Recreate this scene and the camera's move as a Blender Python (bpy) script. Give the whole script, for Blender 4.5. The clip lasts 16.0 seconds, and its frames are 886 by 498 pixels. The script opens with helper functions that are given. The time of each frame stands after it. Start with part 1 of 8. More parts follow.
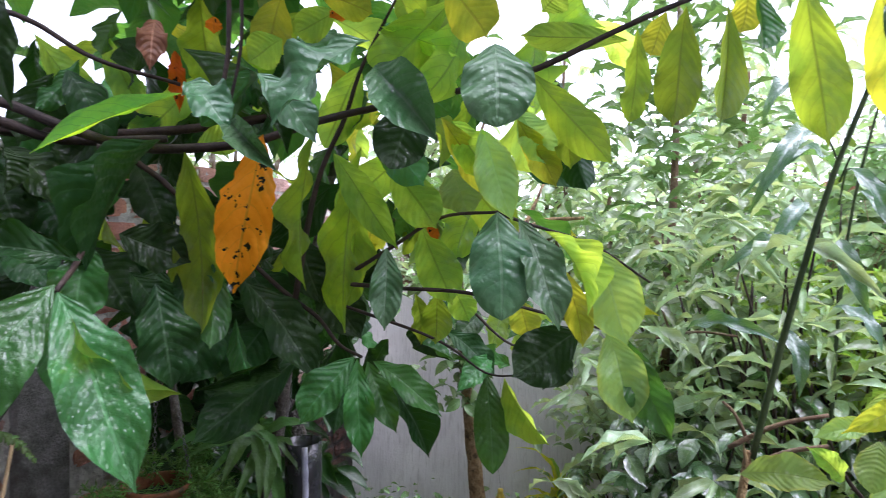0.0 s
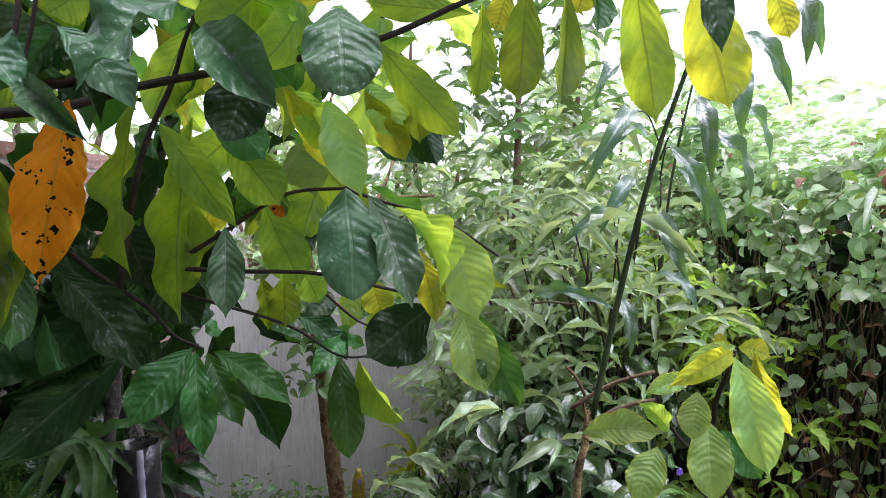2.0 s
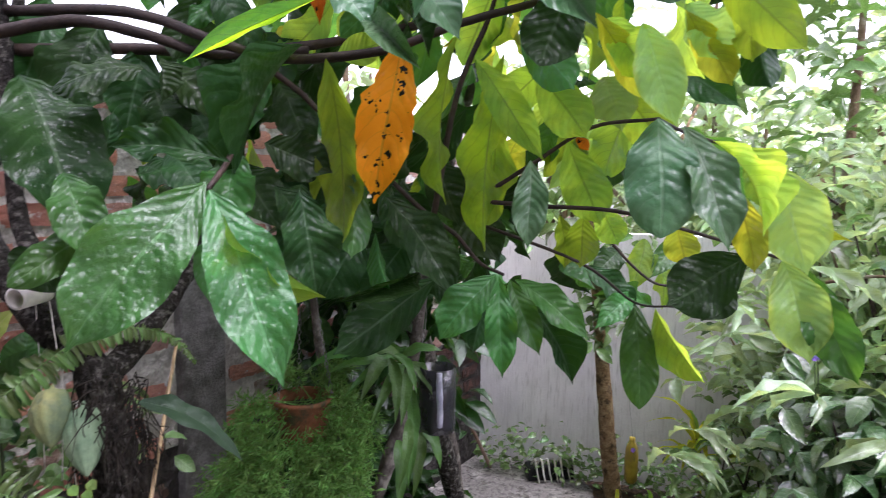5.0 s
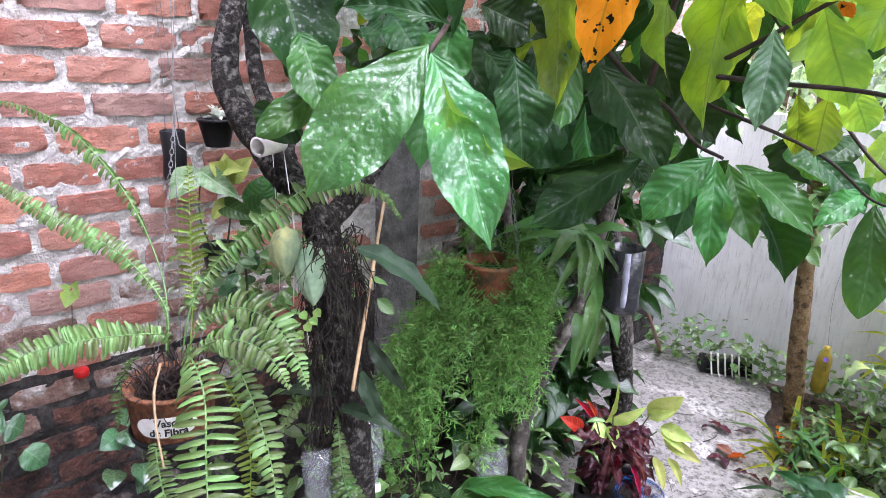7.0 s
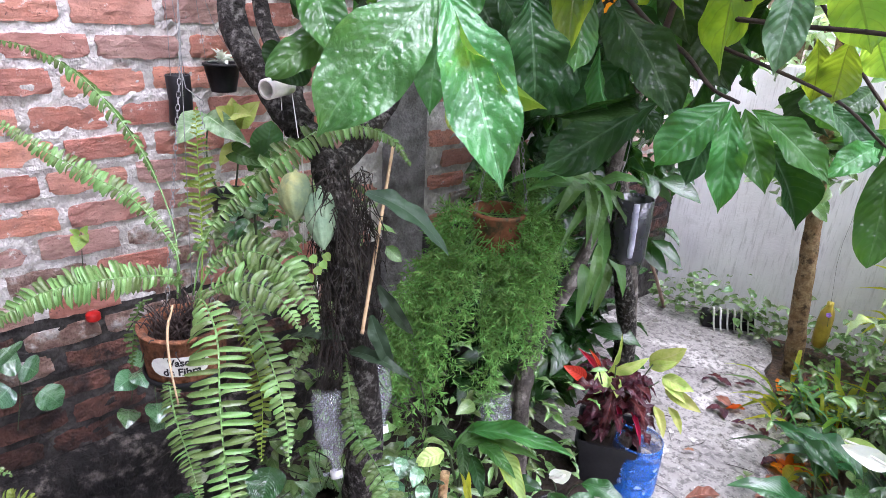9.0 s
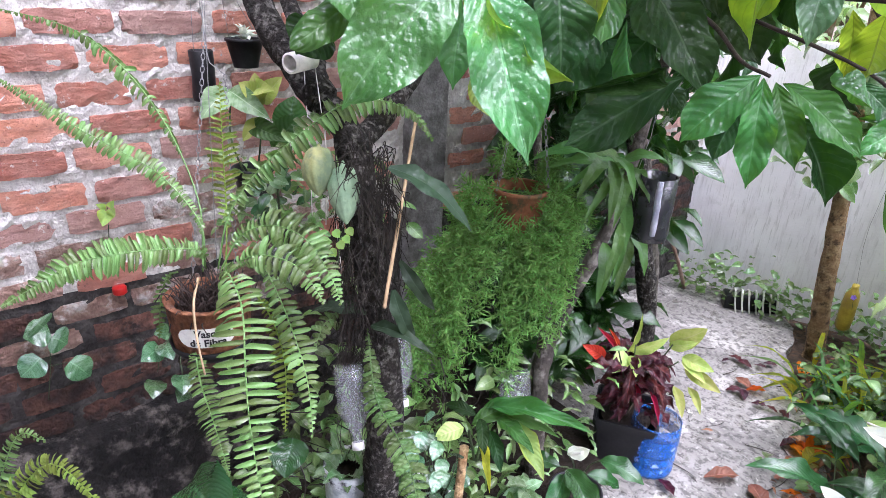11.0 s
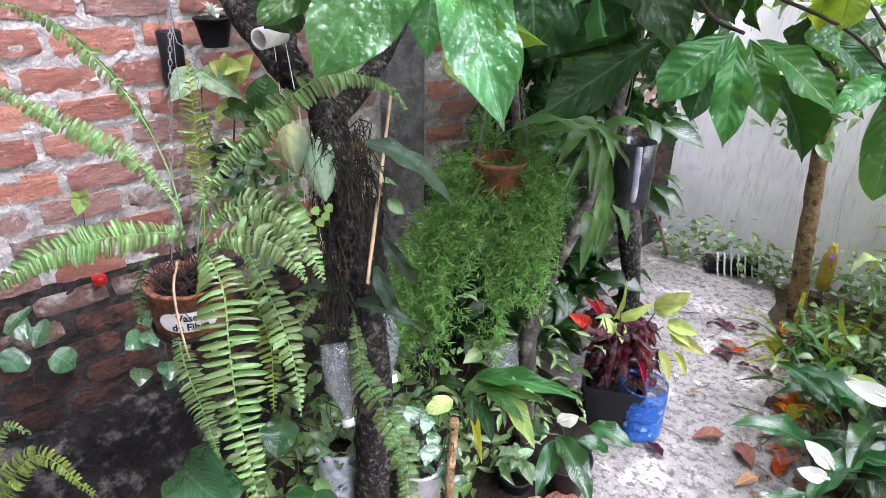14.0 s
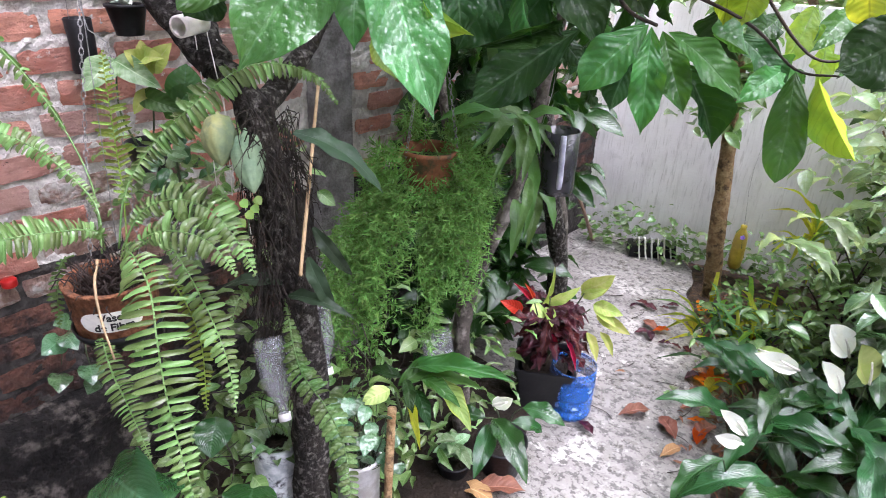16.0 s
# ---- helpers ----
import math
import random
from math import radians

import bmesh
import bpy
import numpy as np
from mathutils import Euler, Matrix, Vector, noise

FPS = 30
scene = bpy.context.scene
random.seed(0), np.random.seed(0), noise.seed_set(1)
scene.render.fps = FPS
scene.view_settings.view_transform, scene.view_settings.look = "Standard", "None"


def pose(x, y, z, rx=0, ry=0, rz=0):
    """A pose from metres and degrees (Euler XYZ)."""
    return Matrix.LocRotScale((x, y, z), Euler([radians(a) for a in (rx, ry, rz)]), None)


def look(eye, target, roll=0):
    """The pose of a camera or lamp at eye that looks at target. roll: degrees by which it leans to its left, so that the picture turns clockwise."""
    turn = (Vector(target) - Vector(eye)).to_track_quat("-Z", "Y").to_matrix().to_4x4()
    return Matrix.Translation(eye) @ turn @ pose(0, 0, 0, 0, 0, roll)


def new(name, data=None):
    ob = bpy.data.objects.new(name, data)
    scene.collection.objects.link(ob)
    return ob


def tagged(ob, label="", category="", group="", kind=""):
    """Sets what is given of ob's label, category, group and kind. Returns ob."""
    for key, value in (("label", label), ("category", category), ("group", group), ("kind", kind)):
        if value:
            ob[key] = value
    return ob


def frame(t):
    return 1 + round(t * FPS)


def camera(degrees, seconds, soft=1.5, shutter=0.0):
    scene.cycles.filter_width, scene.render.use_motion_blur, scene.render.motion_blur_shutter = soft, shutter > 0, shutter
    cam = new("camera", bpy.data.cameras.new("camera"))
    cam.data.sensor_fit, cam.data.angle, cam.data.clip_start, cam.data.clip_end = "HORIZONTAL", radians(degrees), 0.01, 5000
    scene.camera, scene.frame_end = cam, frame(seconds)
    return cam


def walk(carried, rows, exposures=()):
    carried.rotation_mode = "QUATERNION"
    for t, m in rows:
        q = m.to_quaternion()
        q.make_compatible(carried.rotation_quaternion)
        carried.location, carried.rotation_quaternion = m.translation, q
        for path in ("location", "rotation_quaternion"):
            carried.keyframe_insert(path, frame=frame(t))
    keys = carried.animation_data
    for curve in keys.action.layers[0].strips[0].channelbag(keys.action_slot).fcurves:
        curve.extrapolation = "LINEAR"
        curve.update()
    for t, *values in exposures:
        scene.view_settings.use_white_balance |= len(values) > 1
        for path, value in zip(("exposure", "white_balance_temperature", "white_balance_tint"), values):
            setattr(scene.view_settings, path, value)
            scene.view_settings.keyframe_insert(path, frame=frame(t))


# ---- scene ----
cam = camera(70.8, 16.0, 0.5, 0.3)
PATH = [
    (0, (-0.041, 0.081, 1.881), (-0.751, 1.95, 1.853), 0.4),
    (0.5, (-0.036, 0.104, 1.883), (-0.561, 2.034, 1.835), -0.3),
    (1, (-0.047, 0.109, 1.882), (-0.445, 2.068, 1.817), -0.7),
    (1.5, (-0.048, 0.117, 1.878), (-0.35, 2.093, 1.793), -0.9),
    (2, (-0.048, 0.12, 1.876), (-0.301, 2.102, 1.781), -0.7),
    (2.5, (-0.043, 0.124, 1.874), (-0.266, 2.109, 1.785), -1.2),
    (3, (-0.04, 0.133, 1.867), (-0.188, 2.125, 1.763), -0.6),
    (3.5, (-0.047, 0.135, 1.854), (-0.218, 2.125, 1.745), -0.4),
    (4, (-0.073, 0.142, 1.834), (-0.627, 2.059, 1.692), 0.2),
    (4.5, (-0.086, 0.143, 1.823), (-0.963, 1.929, 1.624), -0.0),
    (5, (-0.101, 0.133, 1.811), (-1.165, 1.816, 1.62), 0.7),
    (5.2, (-0.11, 0.141, 1.821), (-1.254, 1.765, 1.585), 1.6),
    (7.3, (-0.13, 0.095, 1.806), (-1.557, 1.343, 1.171), 2.3),
    (7.5, (-0.128, 0.092, 1.804), (-1.552, 1.336, 1.152), 2.3),
    (8, (-0.131, 0.092, 1.796), (-1.537, 1.332, 1.101), 3.1),
    (8.5, (-0.132, 0.092, 1.792), (-1.532, 1.327, 1.075), 3.2),
    (9, (-0.131, 0.091, 1.79), (-1.525, 1.321, 1.051), 3.1),
    (9.5, (-0.134, 0.086, 1.784), (-1.544, 1.279, 1.019), 3.1),
    (10, (-0.133, 0.084, 1.783), (-1.551, 1.253, 0.993), 2.8),
    (12.5, (-0.132, 0.079, 1.779), (-1.525, 1.262, 0.967), 3.1),
    (13, (-0.132, 0.081, 1.779), (-1.514, 1.273, 0.96), 2.5),
    (13.5, (-0.13, 0.081, 1.778), (-1.51, 1.283, 0.971), 1.5),
    (14, (-0.128, 0.088, 1.769), (-1.484, 1.28, 0.908), 1.1),
    (14.5, (-0.124, 0.083, 1.768), (-1.442, 1.296, 0.878), 1.6),
    (15, (-0.125, 0.082, 1.766), (-1.412, 1.327, 0.874), 2.2),
    (15.5, (-0.122, 0.08, 1.767), (-1.381, 1.357, 0.883), 2.4),
    (16, (-0.12, 0.076, 1.768), (-1.315, 1.419, 0.891), 2.5),
]
EXPOSURE = [(0.0, 0.52, 5700, 27), (3.5, 0.08, 6000, 30), (4.4, 0.35, 6000, 31), (5.2, 1.05, 5900, 30), (7.3, 1.65, 5700, 29), (14.0, 1.62, 5800, 28), (16.0, 1.58, 5900, 28)]
walk(cam, [(t, look(eye, target, roll)) for t, eye, target, roll in PATH], EXPOSURE)

# ---- world and light: bright overcast sky in the rain ----
SUN_EL, SUN_AZ = 70.0, 80.0
world = bpy.data.worlds.new("overcast_sky")
scene.world = world
world.use_nodes = True
wn, wl = world.node_tree.nodes, world.node_tree.links
sky = wn.new("ShaderNodeTexSky")
sky.sky_type = "NISHITA"
sky.sun_disc = False
sky.sun_elevation, sky.sun_rotation = radians(SUN_EL), radians(SUN_AZ)
sky.air_density, sky.dust_density, sky.ozone_density = 1.0, 1.5, 1.0
grey_sky = wn.new("ShaderNodeHueSaturation")
grey_sky.inputs["Saturation"].default_value = 0.15
wl.new(sky.outputs[0], grey_sky.inputs["Color"])
wl.new(grey_sky.outputs[0], wn["Background"].inputs["Color"])
wn["Background"].inputs["Strength"].default_value = 0.34
sun_data = bpy.data.lights.new("sun", "SUN")
sun_data.energy, sun_data.angle, sun_data.color = 5.0, radians(70), (1.0, 0.98, 0.95)
sun = new("sun", sun_data)
az, el = radians(SUN_AZ), radians(SUN_EL)
sun.matrix_basis = look((0, 0, 6), (-math.sin(az) * math.cos(el), -math.cos(az) * math.cos(el), 6 - math.sin(el)))

# ---- materials ----


class Nodes:
    """Short spelling for a node material."""

    def __init__(self, name):
        self.m = bpy.data.materials.new(name)
        self.m.use_nodes = True
        self.t = self.m.node_tree
        self.bsdf = self.t.nodes["Principled BSDF"]
        self.out = self.t.nodes["Material Output"]

    def add(self, kind, **inputs):
        n = self.t.nodes.new(kind)
        for k, v in inputs.items():
            self.put(n.inputs[k.replace("_", " ")], v)
        return n

    def put(self, socket, v):
        if isinstance(v, bpy.types.NodeSocket):
            self.t.links.new(v, socket)
        elif isinstance(v, tuple) and len(v) == 3:
            socket.default_value = (*v, 1) if len(socket.default_value) == 4 else v
        else:
            socket.default_value = v

    def math(self, op, a, b=0.0, c=0.0):
        n = self.t.nodes.new("ShaderNodeMath")
        n.operation = op
        for s, v in zip(n.inputs, (a, b, c)):
            self.put(s, v)
        return n.outputs[0]

    def mix(self, f, a, b, blend="MIX"):
        n = self.t.nodes.new("ShaderNodeMix")
        n.data_type, n.blend_type = "RGBA", blend
        self.put(n.inputs[0], f)
        self.put(n.inputs[6], a)
        self.put(n.inputs[7], b)
        return n.outputs[2]

    def noise(self, vec, scale, detail=4.0, rough=0.55):
        n = self.add("ShaderNodeTexNoise", Scale=scale, Detail=detail, Roughness=rough)
        self.t.links.new(vec, n.inputs["Vector"])
        return n.outputs["Fac"]

    def ramp(self, f, lo, hi):
        n = self.add("ShaderNodeMapRange", Value=f)
        n.interpolation_type = "SMOOTHSTEP"
        n.inputs["From Min"].default_value, n.inputs["From Max"].default_value = lo, hi
        return n.outputs[0]

    def bump(self, h, strength=0.3, distance=0.01, normal=None):
        n = self.add("ShaderNodeBump", Height=h, Strength=strength, Distance=distance)
        if normal is not None:
            self.t.links.new(normal, n.inputs["Normal"])
        return n.outputs[0]

    def where(self):
        return self.t.nodes.new("ShaderNodeTexCoord").outputs["Object"]

    def place(self):
        return self.t.nodes.new("ShaderNodeNewGeometry").outputs["Position"]


def surf(name, a, b, scale=6.0, rough=0.7, bump=0.4, fine=60.0, depth=0.006, metal=0.0, vary=0.25, coat=0.0, stain=None, stain_scale=1.5, spec=0.25):
    """A solid surface: two tones at a coarse scale, grain and relief at a fine one, and stains."""
    k = Nodes(name)
    p = k.place()
    coarse, grain = k.noise(p, scale, 5.0), k.noise(p, fine, 4.0, 0.65)
    col = k.mix(k.ramp(coarse, 0.3, 0.7), a, b)
    col = k.mix(k.math("MULTIPLY", k.ramp(grain, 0.35, 0.75), 0.45), col, tuple(c * 0.45 for c in a))
    if stain:
        col = k.mix(k.ramp(k.noise(p, stain_scale, 6.0, 0.65), 0.48, 0.66), col, stain)
    rnd = k.t.nodes.new("ShaderNodeObjectInfo").outputs["Random"]
    hsv = k.add("ShaderNodeHueSaturation", Color=col)
    k.put(hsv.inputs["Value"], k.math("MULTIPLY_ADD", rnd, 2 * vary, 1 - vary))
    k.put(k.bsdf.inputs["Base Color"], hsv.outputs[0])
    k.put(k.bsdf.inputs["Roughness"], k.math("MULTIPLY_ADD", grain, 0.3, rough - 0.15))
    k.put(k.bsdf.inputs["Specular IOR Level"], spec)
    k.put(k.bsdf.inputs["Metallic"], metal)
    k.put(k.bsdf.inputs["Coat Weight"], coat)
    k.put(k.bsdf.inputs["Coat Roughness"], 0.15)
    k.put(k.bsdf.inputs["Normal"], k.bump(k.math("MULTIPLY_ADD", coarse, 0.6, grain), bump, depth))
    return k.m


def leafy(name, a, b, through_col, veins=9.0, rough=0.32, wet=0.5, thin=0.38, vein_col=None, spots=None, island=False, slant=0.22, blotch=14.0, spot_scale=55.0, edge=None, pebble_depth=0.0026, spec=0.13, relief=0.38, cover=0.5):
    """A leaf: paler veins from its UV map, quilted relief, wet patches and light that comes through."""
    k = Nodes(name)
    uv = k.t.nodes.new("ShaderNodeTexCoord").outputs["UV"]
    sep = k.add("ShaderNodeSeparateXYZ", Vector=uv)
    across = k.math("ABSOLUTE", k.math("MULTIPLY_ADD", sep.outputs[0], 2.0, -1.0))
    p = k.place()
    wob = k.math("MULTIPLY_ADD", k.noise(p, 30.0, 3.0), 0.07, -0.035)
    along = k.math("ADD", wob, k.math("SUBTRACT", sep.outputs[1], k.math("MULTIPLY", k.math("POWER", across, 1.5), slant)))
    wave = k.math("PINGPONG", k.math("MULTIPLY", along, veins), 0.5)
    side_vein = k.math("SUBTRACT", 1.0, k.ramp(wave, 0.0, 0.09))
    mid_vein = k.math("SUBTRACT", 1.0, k.ramp(across, 0.02, 0.07))
    vein = k.math("MAXIMUM", k.math("MULTIPLY", side_vein, 0.45), mid_vein)
    coarse, grain = k.noise(p, blotch, 4.0), k.noise(p, 160.0, 3.0)
    col = k.mix(k.ramp(coarse, 0.3, 0.7), a, b)
    vc = vein_col or tuple(min(1, c * 1.7 + 0.03) for c in b)
    col = k.mix(k.math("MULTIPLY", vein, 0.65), col, vc)
    if edge:
        rim = k.ramp(k.math("MULTIPLY_ADD", k.noise(p, 45.0, 4.0), 0.5, across), 0.95, 1.4)
        col = k.mix(k.math("MULTIPLY", rim, 0.7), col, edge)
    if spots:
        hole = k.ramp(k.noise(p, spot_scale, 2.0), 0.625, 0.645)
        col = k.mix(hole, col, spots)
    if island:
        rnd = k.t.nodes.new("ShaderNodeNewGeometry").outputs["Random Per Island"]
    else:
        rnd = k.t.nodes.new("ShaderNodeObjectInfo").outputs["Random"]
    hsv = k.add("ShaderNodeHueSaturation", Color=col)
    k.put(hsv.inputs["Value"], k.math("MULTIPLY_ADD", rnd, 0.9 if island else 0.6, 0.55 if island else 0.7))
    k.put(hsv.inputs["Hue"], k.math("MULTIPLY_ADD", rnd, 0.05, 0.475))
    k.put(k.bsdf.inputs["Base Color"], hsv.outputs[0])
    k.put(k.bsdf.inputs["Specular IOR Level"], spec)
    film = k.add("ShaderNodeCombineXYZ", X=k.math("MULTIPLY", sep.outputs[0], 9.0), Y=k.math("MULTIPLY", along, 34.0), Z=k.math("MULTIPLY", k.t.nodes.new("ShaderNodeObjectInfo").outputs["Random"], 40.0))
    patch = k.ramp(k.noise(film.outputs[0], 1.0, 5.0, 0.7), cover, cover + 0.07)
    k.put(k.bsdf.inputs["Roughness"], k.math("MULTIPLY_ADD", patch, -0.1, rough + 0.12))
    k.put(k.bsdf.inputs["Coat Weight"], k.math("MULTIPLY", patch, wet))
    k.put(k.bsdf.inputs["Coat Roughness"], 0.05)
    k.put(k.bsdf.inputs["Coat IOR"], 1.75)
    drops = k.add("ShaderNodeTexVoronoi", Vector=p, Scale=240.0)
    bead = k.math("SUBTRACT", 1.0, k.ramp(drops.outputs["Distance"], 0.1, 0.42))
    quilt = k.math("SUBTRACT", k.ramp(wave, 0.0, 0.5), k.math("MULTIPLY", mid_vein, 0.6))
    crinkle = k.add("ShaderNodeTexVoronoi", Vector=p, Scale=95.0)
    n1 = k.bump(k.math("MULTIPLY_ADD", crinkle.outputs["Distance"], -0.7, quilt), relief, 0.0034)
    k.put(k.bsdf.inputs["Normal"], n1)
    pebble = k.math("MULTIPLY_ADD", k.noise(p, 135.0, 3.0, 0.5), 1.6, k.math("MULTIPLY", crinkle.outputs["Distance"], -0.8))
    k.put(k.bsdf.inputs["Coat Normal"], k.bump(k.math("MULTIPLY_ADD", bead, 0.16, pebble), 0.8, pebble_depth, n1))
    tr = k.add("ShaderNodeBsdfTranslucent", Normal=n1)
    thru = k.mix(k.ramp(coarse, 0.35, 0.65), through_col, (through_col[0] * 0.55, through_col[1] * 0.68, through_col[2]))
    thru = k.mix(k.math("MULTIPLY", vein, 0.7), thru, tuple(c * 0.3 for c in through_col))
    if spots:
        thru = k.mix(hole, thru, spots)
    tint = k.add("ShaderNodeHueSaturation", Color=thru)
    k.put(tint.inputs["Value"], k.math("MULTIPLY_ADD", rnd, 0.5, 0.75))
    k.put(tr.inputs["Color"], tint.outputs[0])
    mixer = k.t.nodes.new("ShaderNodeMixShader")
    mixer.inputs[0].default_value = thin
    k.t.links.new(k.bsdf.outputs[0], mixer.inputs[1])
    k.t.links.new(tr.outputs[0], mixer.inputs[2])
    k.t.links.new(mixer.outputs[0], k.out.inputs[0])
    return k.m


